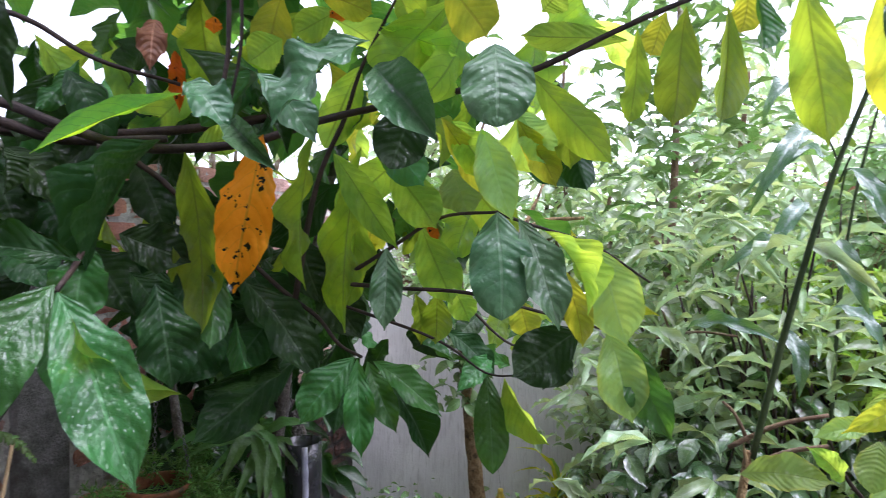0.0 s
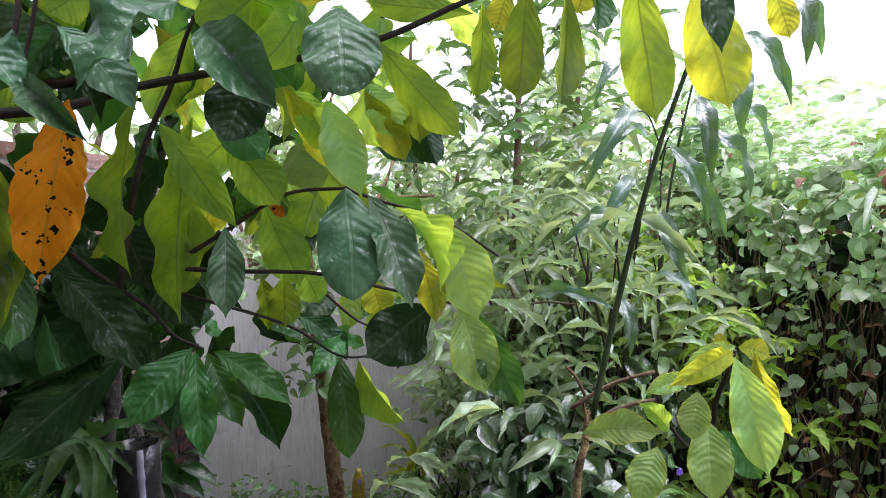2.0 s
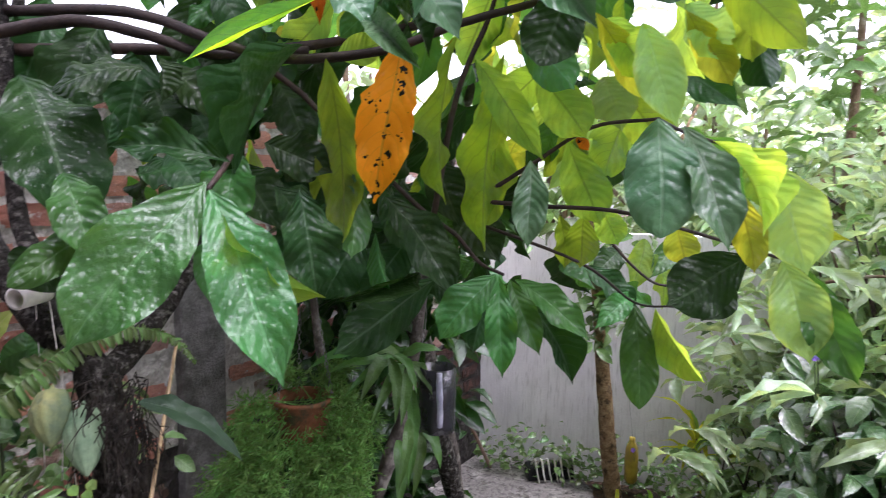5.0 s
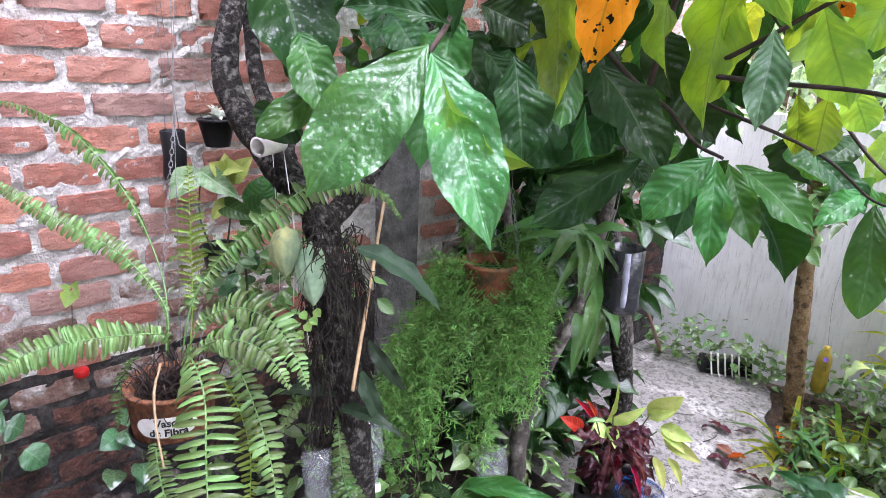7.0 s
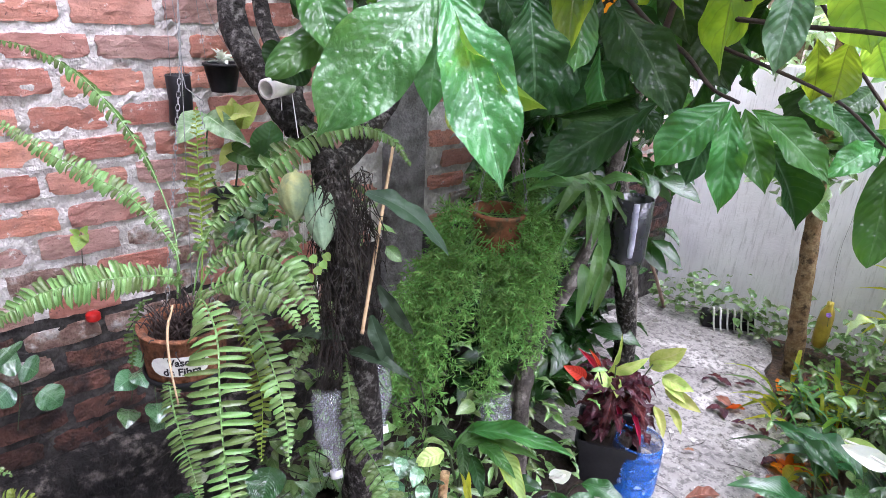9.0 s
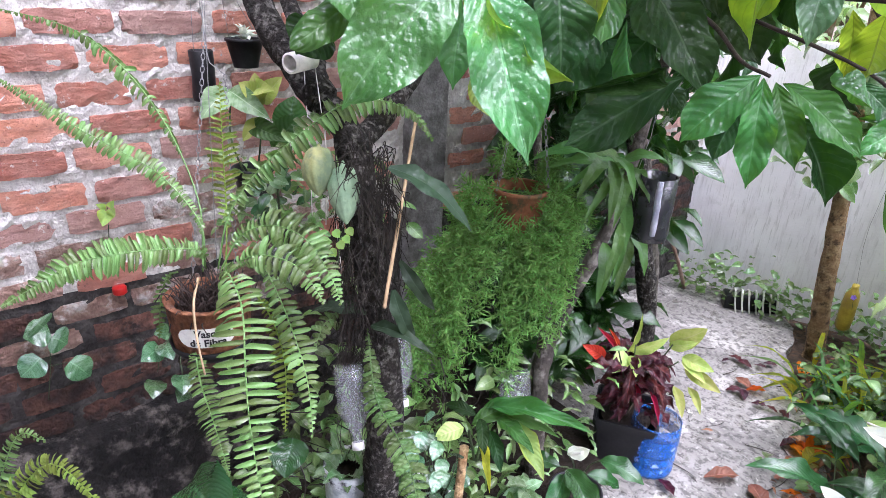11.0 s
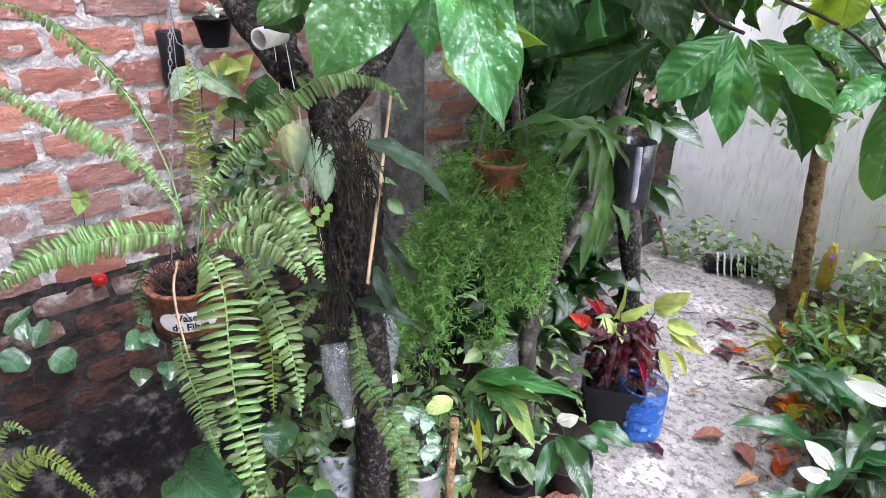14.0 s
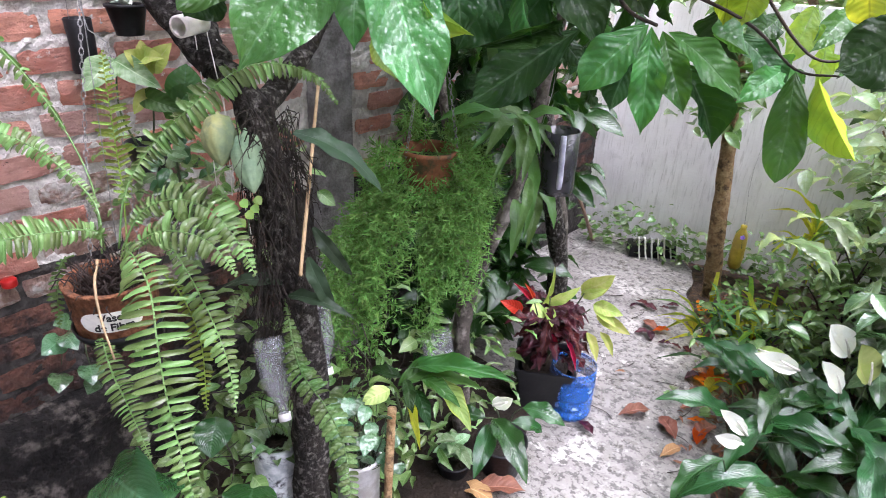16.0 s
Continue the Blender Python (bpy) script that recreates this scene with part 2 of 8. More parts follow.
M = {
    # dark leaf tone, lowered further so that it carries deep shade
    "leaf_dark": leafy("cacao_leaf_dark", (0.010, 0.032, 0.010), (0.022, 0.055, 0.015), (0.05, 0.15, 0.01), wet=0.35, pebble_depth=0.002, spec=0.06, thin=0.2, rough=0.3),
    "leaf_mid": leafy("cacao_leaf_green", (0.02, 0.082, 0.018), (0.045, 0.135, 0.03), (0.16, 0.38, 0.03), wet=0.8, thin=0.3, rough=0.3),
    # wet coat over a base paler than leaf_mid, which adds painted sheen
    "leaf_wet": leafy("cacao_leaf_rain_wet", (0.03, 0.115, 0.026), (0.06, 0.18, 0.045), (0.18, 0.42, 0.05), wet=1.0, thin=0.3, rough=0.25, cover=0.43, pebble_depth=0.004, spec=0.25),
    "leaf_lime": leafy("cacao_leaf_lime", (0.07, 0.21, 0.03), (0.13, 0.32, 0.04), (0.80, 1.0, 0.08), wet=0.6, thin=0.72),
    "leaf_yellow": leafy("cacao_leaf_yellow", (0.22, 0.26, 0.03), (0.32, 0.34, 0.03), (1.0, 0.90, 0.04), wet=0.4, thin=0.72),
    "leaf_olive": leafy("cacao_leaf_olive", (0.06, 0.12, 0.02), (0.14, 0.20, 0.03), (0.70, 0.84, 0.04), wet=0.3, thin=0.68),
    "leaf_pale": leafy("cacao_leaf_pale", (0.18, 0.34, 0.08), (0.30, 0.48, 0.14), (0.66, 0.86, 0.14), wet=0.7, thin=0.48, edge=(0.55, 0.56, 0.03), veins=11.0),
    # paler grey-green base and veins: reflected sky sheen put into the leaf colour
    "leaf_grey": leafy("cacao_leaf_sky_sheen", (0.04, 0.14, 0.05), (0.10, 0.23, 0.095), (0.10, 0.26, 0.04), wet=1.0, thin=0.12, rough=0.3, vein_col=(0.16, 0.29, 0.15), spec=0.5),
    "leaf_orange": leafy("cacao_leaf_orange", (0.62, 0.15, 0.004), (0.74, 0.20, 0.006), (1.0, 0.30, 0.004), wet=0.1, rough=0.5, thin=0.55, spots=(0.012, 0.012, 0.006), spot_scale=56.0, vein_col=(0.66, 0.24, 0.02)),
    "leaf_brown": leafy("leaf_brown", (0.18, 0.085, 0.045), (0.34, 0.17, 0.09), (0.3, 0.10, 0.04), wet=0.5, rough=0.45, thin=0.15),
    "frond": leafy("fern_frond", (0.045, 0.10, 0.02), (0.125, 0.205, 0.058), (0.22, 0.42, 0.05), veins=0.0, wet=0.5, thin=0.25, island=True, rough=0.22, spec=0.35, pebble_depth=0.0015),
    "frond_dark": leafy("fern_frond_shaded", (0.04, 0.085, 0.022), (0.10, 0.15, 0.05), (0.2, 0.34, 0.04), veins=3.0, wet=0.6, thin=0.25, island=True),
    "frond_old": leafy("fern_frond_yellowing", (0.13, 0.20, 0.03), (0.20, 0.27, 0.05), (0.35, 0.42, 0.05), veins=3.0, wet=0.4, thin=0.3, island=True),
    "needle": leafy("asparagus_needles", (0.025, 0.10, 0.018), (0.155, 0.30, 0.062), (0.22, 0.50, 0.07), veins=0.0, wet=0.3, thin=0.3, island=True, rough=0.4, blotch=40.0),
    "shrub": leafy("shrub_leaf", (0.035, 0.09, 0.022), (0.20, 0.31, 0.10), (0.26, 0.46, 0.07), relief=0.14, veins=7.0, wet=1.0, thin=0.25, island=True, rough=0.24, spec=0.5, pebble_depth=0.001),
    "glossy": leafy("coffee_leaf", (0.022, 0.07, 0.026), (0.17, 0.29, 0.12), (0.2, 0.42, 0.08), relief=0.14, veins=6.0, wet=1.0, thin=0.2, island=True, rough=0.16, pebble_depth=0.0012, spec=0.9, cover=0.4),
    "vine": leafy("vine_leaf", (0.17, 0.32, 0.12), (0.62, 0.74, 0.47), (0.74, 0.94, 0.34), relief=0.14, veins=5.0, wet=0.9, thin=0.4, island=True, rough=0.3, spec=0.6, pebble_depth=0.001),
    # far foliage, lightened and greyed so the colour stands for rain haze
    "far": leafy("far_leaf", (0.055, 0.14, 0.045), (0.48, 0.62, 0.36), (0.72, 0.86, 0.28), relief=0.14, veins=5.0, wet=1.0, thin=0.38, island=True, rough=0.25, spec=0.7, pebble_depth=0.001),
    "leaf_lime_far": leafy("young_shrub_leaf", (0.16, 0.30, 0.04), (0.30, 0.42, 0.07), (0.5, 0.7, 0.06), veins=5.0, wet=0.6, thin=0.45, island=True),
    "wavy": leafy("mango_leaf", (0.028, 0.085, 0.045), (0.07, 0.14, 0.085), (0.30, 0.56, 0.08), relief=0.1, veins=14.0, wet=1.0, thin=0.22, rough=0.24, spec=0.6, pebble_depth=0.003, cover=0.44),
    "climber": leafy("climber_leaf", (0.03, 0.10, 0.04), (0.08, 0.18, 0.07), (0.12, 0.3, 0.04), relief=0.14, veins=4.0, wet=1.0, thin=0.15, rough=0.2, spec=0.8, pebble_depth=0.0012),
    "orchid": leafy("orchid_leaf", (0.008, 0.02, 0.009), (0.02, 0.042, 0.018), (0.05, 0.12, 0.02), veins=0.0, wet=0.15, thin=0.12, rough=0.3, pebble_depth=0.001),
    "lily": leafy("peace_lily_leaf", (0.009, 0.048, 0.012), (0.026, 0.095, 0.025), (0.1, 0.28, 0.02), relief=0.2, veins=14.0, wet=0.8, thin=0.18, rough=0.22, pebble_depth=0.0012, spec=0.15, slant=0.5, cover=0.43),
    "strap": leafy("strap_leaf", (0.022, 0.075, 0.014), (0.06, 0.14, 0.03), (0.2, 0.40, 0.03), veins=0.0, wet=0.5, thin=0.3, rough=0.3, pebble_depth=0.001),
    "croton_dark": leafy("croton_dark_leaf", (0.022, 0.006, 0.010), (0.055, 0.009, 0.015), (0.16, 0.015, 0.02), wet=0.9, thin=0.15, vein_col=(0.20, 0.02, 0.025)),
    "croton_red": leafy("croton_red_leaf", (0.36, 0.012, 0.016), (0.6, 0.03, 0.03), (0.8, 0.05, 0.03), wet=0.4, thin=0.3, vein_col=(0.2, 0.01, 0.01)),
    "croton_yellow": leafy("croton_yellow_leaf", (0.20, 0.34, 0.06), (0.58, 0.60, 0.18), (0.6, 0.66, 0.12), relief=0.14, wet=0.5, thin=0.35, vein_col=(0.74, 0.74, 0.34), blotch=40.0),
    "variegated": leafy("variegated_leaf", (0.06, 0.16, 0.05), (0.30, 0.42, 0.24), (0.3, 0.46, 0.16), relief=0.14, wet=0.6, thin=0.25, blotch=40.0),
    "spathe": leafy("white_spathe", (0.80, 0.80, 0.72), (0.86, 0.86, 0.78), (0.8, 0.85, 0.6), veins=0.0, wet=0.2, thin=0.35, rough=0.45, vein_col=(0.8, 0.82, 0.7)),
    "spathe_green": leafy("greenish_spathe", (0.42, 0.56, 0.16), (0.55, 0.66, 0.24), (0.6, 0.75, 0.2), veins=7.0, wet=0.2, thin=0.35, rough=0.45),
    "petal": leafy("violet_petal", (0.30, 0.16, 0.75), (0.40, 0.24, 0.85), (0.4, 0.3, 0.8), veins=3.0, wet=0.1, thin=0.3),
    "bark_dark": surf("wet_black_bark", (0.014, 0.012, 0.010), (0.032, 0.026, 0.02), 18.0, 0.8, 1.0, 70.0, 0.03, stain=(0.17, 0.16, 0.14), stain_scale=60.0, spec=0.2),
    "bark_grey": surf("dark_grey_bark", (0.05, 0.042, 0.035), (0.11, 0.095, 0.08), 14.0, 0.75, 0.9, 80.0, 0.012, stain=(0.24, 0.22, 0.19), stain_scale=16.0),
    "bark": surf("brown_bark", (0.12, 0.075, 0.045), (0.22, 0.15, 0.09), 14.0, 0.75, 0.9, 80.0, 0.01, stain=(0.30, 0.27, 0.22), stain_scale=9.0),
    "bark_red": surf("reddish_bark", (0.34, 0.20, 0.09), (0.64, 0.45, 0.24), 26.0, 0.75, 1.0, 90.0, 0.025, stain=(0.09, 0.055, 0.03), stain_scale=19.0),
    "twig": surf("dark_twig", (0.022, 0.015, 0.012), (0.055, 0.036, 0.028), 25.0, 0.6, 0.6, 120.0, 0.004),
    "stem": surf("green_stem", (0.035, 0.06, 0.025), (0.07, 0.10, 0.04), 20.0, 0.5, 0.3, 90.0, 0.003),
    "cane": surf("dry_cane", (0.30, 0.205, 0.11), (0.46, 0.33, 0.19), 15.0, 0.6, 0.4, 90.0, 0.003),
    "root": surf("aerial_roots", (0.012, 0.009, 0.007), (0.065, 0.054, 0.042), 26.0, 0.8, 0.5, 100.0, 0.004),
    "mortar": surf("rough_mortar", (0.72, 0.68, 0.62), (0.88, 0.84, 0.78), 14.0, 0.85, 1.0, 50.0, 0.02, stain=(0.50, 0.46, 0.41), stain_scale=11.0),
    # footing plaster: damp, and near black to stand for shade at the wall foot
    "damp_shade": surf("damp_shaded_plaster", (0.006, 0.005, 0.0045), (0.02, 0.017, 0.015), 14.0, 0.75, 1.0, 45.0, 0.03, stain=(0.12, 0.105, 0.09), stain_scale=13.0, spec=0.25),
    # low bricks: moss and damp, darkened further for the shade behind the plants
    "brick_damp_shade": surf("blackened_brick", (0.03, 0.02, 0.017), (0.17, 0.075, 0.052), 15.0, 0.75, 1.0, 60.0, 0.03, vary=0.6, stain=(0.02, 0.017, 0.015), stain_scale=8.0, spec=0.3),
    "brick_grey": surf("weathered_brick", (0.22, 0.13, 0.10), (0.40, 0.28, 0.22), 14.0, 0.8, 1.0, 60.0, 0.02, vary=0.35, stain=(0.50, 0.47, 0.43), stain_scale=14.0),
    # low mortar: grime plus shade put into the colour
    "mortar_damp_shade": surf("blackened_mortar", (0.02, 0.018, 0.016), (0.085, 0.077, 0.07), 9.0, 0.8, 1.0, 45.0, 0.02, stain=(0.02, 0.018, 0.016), stain_scale=7.0, spec=0.25),
    "concrete": surf("rough_concrete", (0.20, 0.19, 0.18), (0.37, 0.36, 0.34), 16.0, 0.8, 1.0, 90.0, 0.02, stain=(0.12, 0.11, 0.10), stain_scale=7.0),
    "soil": surf("wet_soil", (0.018, 0.013, 0.009), (0.04, 0.028, 0.019), 15.0, 0.8, 1.0, 60.0, 0.02),
    "mulch": surf("wet_leaf_mulch", (0.045, 0.033, 0.024), (0.12, 0.085, 0.058), 22.0, 0.7, 1.0, 60.0, 0.03, stain=(0.17, 0.105, 0.06), stain_scale=30.0),
    "terracotta": surf("terracotta", (0.26, 0.10, 0.045), (0.36, 0.15, 0.07), 24.0, 0.8, 0.7, 70.0, 0.004, stain=(0.075, 0.07, 0.035), stain_scale=16.0),
    "coir": surf("coir_fibre", (0.22, 0.085, 0.04), (0.38, 0.16, 0.075), 60.0, 0.85, 1.0, 170.0, 0.012, stain=(0.10, 0.05, 0.03), stain_scale=22.0),
    "black": surf("black_plastic", (0.008, 0.008, 0.009), (0.014, 0.014, 0.015), 20.0, 0.45, 0.15, 90.0, 0.001, spec=0.25),
    "pvc": surf("white_pvc", (0.74, 0.70, 0.66), (0.8, 0.77, 0.73), 12.0, 0.4, 0.1, 60.0, 0.001, stain=(0.55, 0.5, 0.45), stain_scale=12.0),
    "white": surf("white_plastic", (0.72, 0.73, 0.72), (0.8, 0.8, 0.79), 8.0, 0.4, 0.1, 60.0, 0.001, stain=(0.5, 0.49, 0.45), stain_scale=9.0),
    "wire": surf("galvanised_wire", (0.16, 0.16, 0.155), (0.3, 0.3, 0.29), 30.0, 0.5, 0.1, 90.0, 0.001, metal=0.4),
    "label": surf("printed_label", (0.66, 0.65, 0.58), (0.74, 0.73, 0.66), 20.0, 0.6, 0.1, 60.0, 0.001),
    # colour of the painted reflection on the hanging bottle
    "film": surf("bluish_glare_strip", (0.34, 0.35, 0.44), (0.56, 0.56, 0.66), 40.0, 0.3, 0.4, 90.0, 0.002),
    "ink": surf("black_ink", (0.012, 0.012, 0.012), (0.02, 0.02, 0.02), 20.0, 0.6, 0.1, 60.0, 0.001),
    "red": surf("red_plastic", (0.32, 0.012, 0.01), (0.42, 0.02, 0.014), 20.0, 0.35, 0.1, 60.0, 0.001),
    "pod": surf("cacao_pod_skin", (0.20, 0.26, 0.12), (0.36, 0.36, 0.14), 16.0, 0.55, 0.7, 60.0, 0.004, stain=(0.12, 0.17, 0.10), stain_scale=10.0),
    "pod_green": surf("green_pod_skin", (0.12, 0.20, 0.12), (0.22, 0.30, 0.18), 16.0, 0.55, 0.7, 60.0, 0.004),
    "yellow": surf("yellow_sheet", (0.33, 0.25, 0.03), (0.45, 0.35, 0.05), 12.0, 0.4, 0.4, 40.0, 0.006, stain=(0.3, 0.22, 0.06), stain_scale=8.0),
    "dead": surf("dead_wood", (0.20, 0.13, 0.09), (0.32, 0.22, 0.16), 15.0, 0.8, 0.8, 90.0, 0.006),
}


def plaster():
    """Weathered grey plaster with rain streaks that run down the wall."""
    k = Nodes("grey_plaster")
    p = k.place()
    mp = k.add("ShaderNodeMapping", Vector=p)
    mp.inputs["Scale"].default_value = (34.0, 34.0, 2.6)
    streak = k.noise(mp.outputs[0], 1.0, 5.0, 0.6)
    coarse, grain = k.noise(p, 3.0, 6.0, 0.6), k.noise(p, 70.0, 4.0)
    col = k.mix(k.ramp(coarse, 0.3, 0.7), (0.76, 0.745, 0.755), (0.86, 0.845, 0.855))
    col = k.mix(k.math("MULTIPLY", k.ramp(streak, 0.5, 0.74), 0.4), col, (0.48, 0.455, 0.45))
    col = k.mix(k.ramp(k.noise(p, 8.0, 5.0, 0.7), 0.58, 0.72), col, (0.70, 0.69, 0.69))
    fine = k.add("ShaderNodeMapping", Vector=p)
    fine.inputs["Scale"].default_value = (95.0, 95.0, 9.0)
    drip = k.noise(fine.outputs[0], 1.0, 4.0, 0.6)
    col = k.mix(k.math("MULTIPLY", k.ramp(drip, 0.52, 0.68), 0.45), col, (0.42, 0.40, 0.395))
    stain = k.math("MULTIPLY", k.ramp(k.noise(p, 1.6, 5.0, 0.6), 0.45, 0.7), 0.45)
    col = k.mix(stain, col, (0.58, 0.56, 0.565))
    k.put(k.bsdf.inputs["Base Color"], col)
    k.put(k.bsdf.inputs["Roughness"], 0.75)
    k.put(k.bsdf.inputs["Normal"], k.bump(k.math("MULTIPLY_ADD", grain, 0.5, streak), 0.4, 0.008))
    return k.m


def wet_slab():
    """Worn concrete paving, wet: smooth pale cement skin, dark pits, puddled gloss."""
    k = Nodes("wet_concrete")
    p = k.place()
    coarse, mid, grain = k.noise(p, 2.2, 6.0, 0.6), k.noise(p, 9.0, 6.0, 0.7), k.noise(p, 60.0, 4.0, 0.7)
    col = k.mix(k.ramp(coarse, 0.3, 0.7), (0.19, 0.18, 0.162), (0.31, 0.295, 0.268))
    col = k.mix(k.ramp(mid, 0.52, 0.64), col, (0.15, 0.14, 0.13))
    col = k.mix(k.ramp(k.noise(p, 4.5, 5.0, 0.65), 0.57, 0.61), col, (0.44, 0.42, 0.385))
    col = k.mix(k.math("MULTIPLY", k.ramp(grain, 0.5, 0.8), 0.5), col, (0.12, 0.11, 0.10))
    speck = k.noise(p, 30.0, 5.0, 0.75)
    col = k.mix(k.math("MULTIPLY", k.ramp(speck, 0.5, 0.57), 0.85), col, (0.075, 0.069, 0.062))
    col = k.mix(k.math("MULTIPLY", k.ramp(k.noise(p, 42.0, 5.0, 0.7), 0.58, 0.66), 0.7), col, (0.48, 0.455, 0.415))
    k.put(k.bsdf.inputs["Base Color"], col)
    k.put(k.bsdf.inputs["Roughness"], k.math("MULTIPLY_ADD", k.ramp(mid, 0.35, 0.6), 0.5, 0.14))
    k.put(k.bsdf.inputs["Normal"], k.bump(k.math("MULTIPLY_ADD", mid, 0.8, k.math("MULTIPLY", grain, 0.3)), 0.6, 0.012))
    return k.m


def clear(name, tint, rough=0.08, alpha=0.35, milky=None):
    """Thin clear plastic."""
    k = Nodes(name)
    k.put(k.bsdf.inputs["Base Color"], k.mix(k.ramp(k.noise(k.place(), 32.0, 4.0, 0.6), 0.57, 0.68), tint, milky) if milky else tint)
    k.put(k.bsdf.inputs["Roughness"], rough)
    k.put(k.bsdf.inputs["IOR"], 1.45)
    n = k.noise(k.place(), 25.0, 4.0)
    k.put(k.bsdf.inputs["Alpha"], k.math("MULTIPLY_ADD", n, 0.3, alpha))
    k.put(k.bsdf.inputs["Normal"], k.bump(n, 0.3, 0.01))
    return k.m


def fired_brick():
    """Hand-made brick: each one its own tone, drag lines, pits and smears of mortar."""
    k = Nodes("red_brick")
    p = k.place()
    rnd = k.t.nodes.new("ShaderNodeObjectInfo").outputs["Random"]
    mp = k.add("ShaderNodeMapping", Vector=p)
    mp.inputs["Scale"].default_value = (1.0, 1.0, 3.0)
    drag, coarse, grain = k.noise(mp.outputs[0], 22.0, 7.0, 0.75), k.noise(p, 11.0, 5.0), k.noise(p, 75.0, 5.0, 0.7)
    tone = k.mix(k.ramp(rnd, 0.1, 0.9), (0.38, 0.13, 0.085), (0.64, 0.265, 0.165))
    tone = k.mix(k.ramp(k.math("PINGPONG", k.math("MULTIPLY", rnd, 7.0), 1.0), 0.6, 1.0), tone, (0.40, 0.23, 0.19))
    col = k.mix(k.ramp(coarse, 0.35, 0.7), tone, k.mix(0.25, tone, (0.58, 0.42, 0.34)))
    col = k.mix(k.math("MULTIPLY", k.ramp(drag, 0.45, 0.65), 0.45), col, (0.24, 0.105, 0.08))
    col = k.mix(k.ramp(k.noise(p, 26.0, 6.0, 0.75), 0.6, 0.68), col, (0.64, 0.57, 0.51))
    col = k.mix(k.ramp(grain, 0.6, 0.72), col, (0.11, 0.055, 0.045))
    k.put(k.bsdf.inputs["Base Color"], col)
    k.put(k.bsdf.inputs["Roughness"], k.math("MULTIPLY_ADD", coarse, 0.5, 0.4))
    k.put(k.bsdf.inputs["Normal"], k.bump(k.math("MULTIPLY_ADD", drag, 1.0, k.math("MULTIPLY", grain, 0.7)), 1.0, 0.013))
    return k.m


M["plaster"], M["slab"], M["brick"] = plaster(), wet_slab(), fired_brick()
M["patterned"] = surf("patterned_glaze", (0.5, 0.53, 0.53), (0.22, 0.25, 0.26), 34.0, 0.3, 0.2, 60.0, 0.002, stain=(0.02, 0.02, 0.022), stain_scale=30.0)
M["clear"] = clear("clear_plastic", (0.30, 0.32, 0.32), alpha=0.12)
M["blue"] = clear("blue_clear_plastic", (0.02, 0.13, 0.50), alpha=0.42, milky=(0.42, 0.55, 0.75))
M["smoke"] = clear("dark_bottle_plastic", (0.035, 0.035, 0.04), alpha=0.8)

# ---- building helpers ----
WORLD_OF = {}


def thing(name, label, category, at=(0, 0, 0), group="", kind=""):
    ob = tagged(new(name), label, category, group, kind)
    ob.empty_display_size = 0.05
    ob.matrix_basis = WORLD_OF[ob] = Matrix.Translation(at)
    return ob


def part(name, data, material, parent=None, label="", at=None):
    """Links a bmesh or mesh, whose vertices are in world metres (or in the frame at), as one object under parent."""
    if isinstance(data, bmesh.types.BMesh):
        me = bpy.data.meshes.new(name)
        data.to_mesh(me)
        data.free()
    else:
        me = data
    if not me.materials:
        me.materials.append(material)
    ob = new(name, me)
    m = at if at is not None else Matrix()
    if parent is not None:
        ob.parent = parent
        ob.matrix_parent_inverse = WORLD_OF[parent].inverted()
    ob.matrix_basis = m
    WORLD_OF[ob] = m
    return tagged(ob, label)


def lone(name, data, material, label, category="", group="", kind=""):
    return tagged(part(name, data, material), label, category, group, kind)


class Pile:
    """Gathers vertices, faces and UVs of many small pieces into one mesh."""

    def __init__(self):
        self.v, self.f, self.uv, self.n = [], [], [], 0

    def add(self, verts, faces, uvs=None):
        self.v.append(np.asarray(verts, float))
        self.f.extend(tuple(i + self.n for i in f) for f in faces)
        self.uv.append(np.asarray(uvs if uvs is not None else [(0.5, 0.5)] * len(verts), float))
        self.n += len(verts)
        return self

    def mesh(self, name, smooth=True):
        me = bpy.data.meshes.new(name)
        co, uv = np.concatenate(self.v), np.concatenate(self.uv)
        me.from_pydata(co.tolist(), [], self.f)
        layer = me.uv_layers.new(name="UVMap")
        idx = np.empty(len(me.loops), np.int32)
        me.loops.foreach_get("vertex_index", idx)
        layer.data.foreach_set("uv", uv[idx].ravel())
        if smooth:
            me.polygons.foreach_set("use_smooth", [True] * len(me.polygons))
        me.update()
        return me


def smooth_path(pts, n=8):
    """Catmull-Rom points through pts."""
    p = [np.asarray(q, float) for q in pts]
    p = [2 * p[0] - p[1], *p, 2 * p[-1] - p[-2]]
    out = []
    for a, b, c, d in zip(p, p[1:], p[2:], p[3:]):
        for i in range(n):
            t = i / n
            out.append(0.5 * (2 * b + (c - a) * t + (2 * a - 5 * b + 4 * c - d) * t * t + (3 * b - a - 3 * c + d) * t ** 3))
    out.append(p[-2])
    return np.array(out)


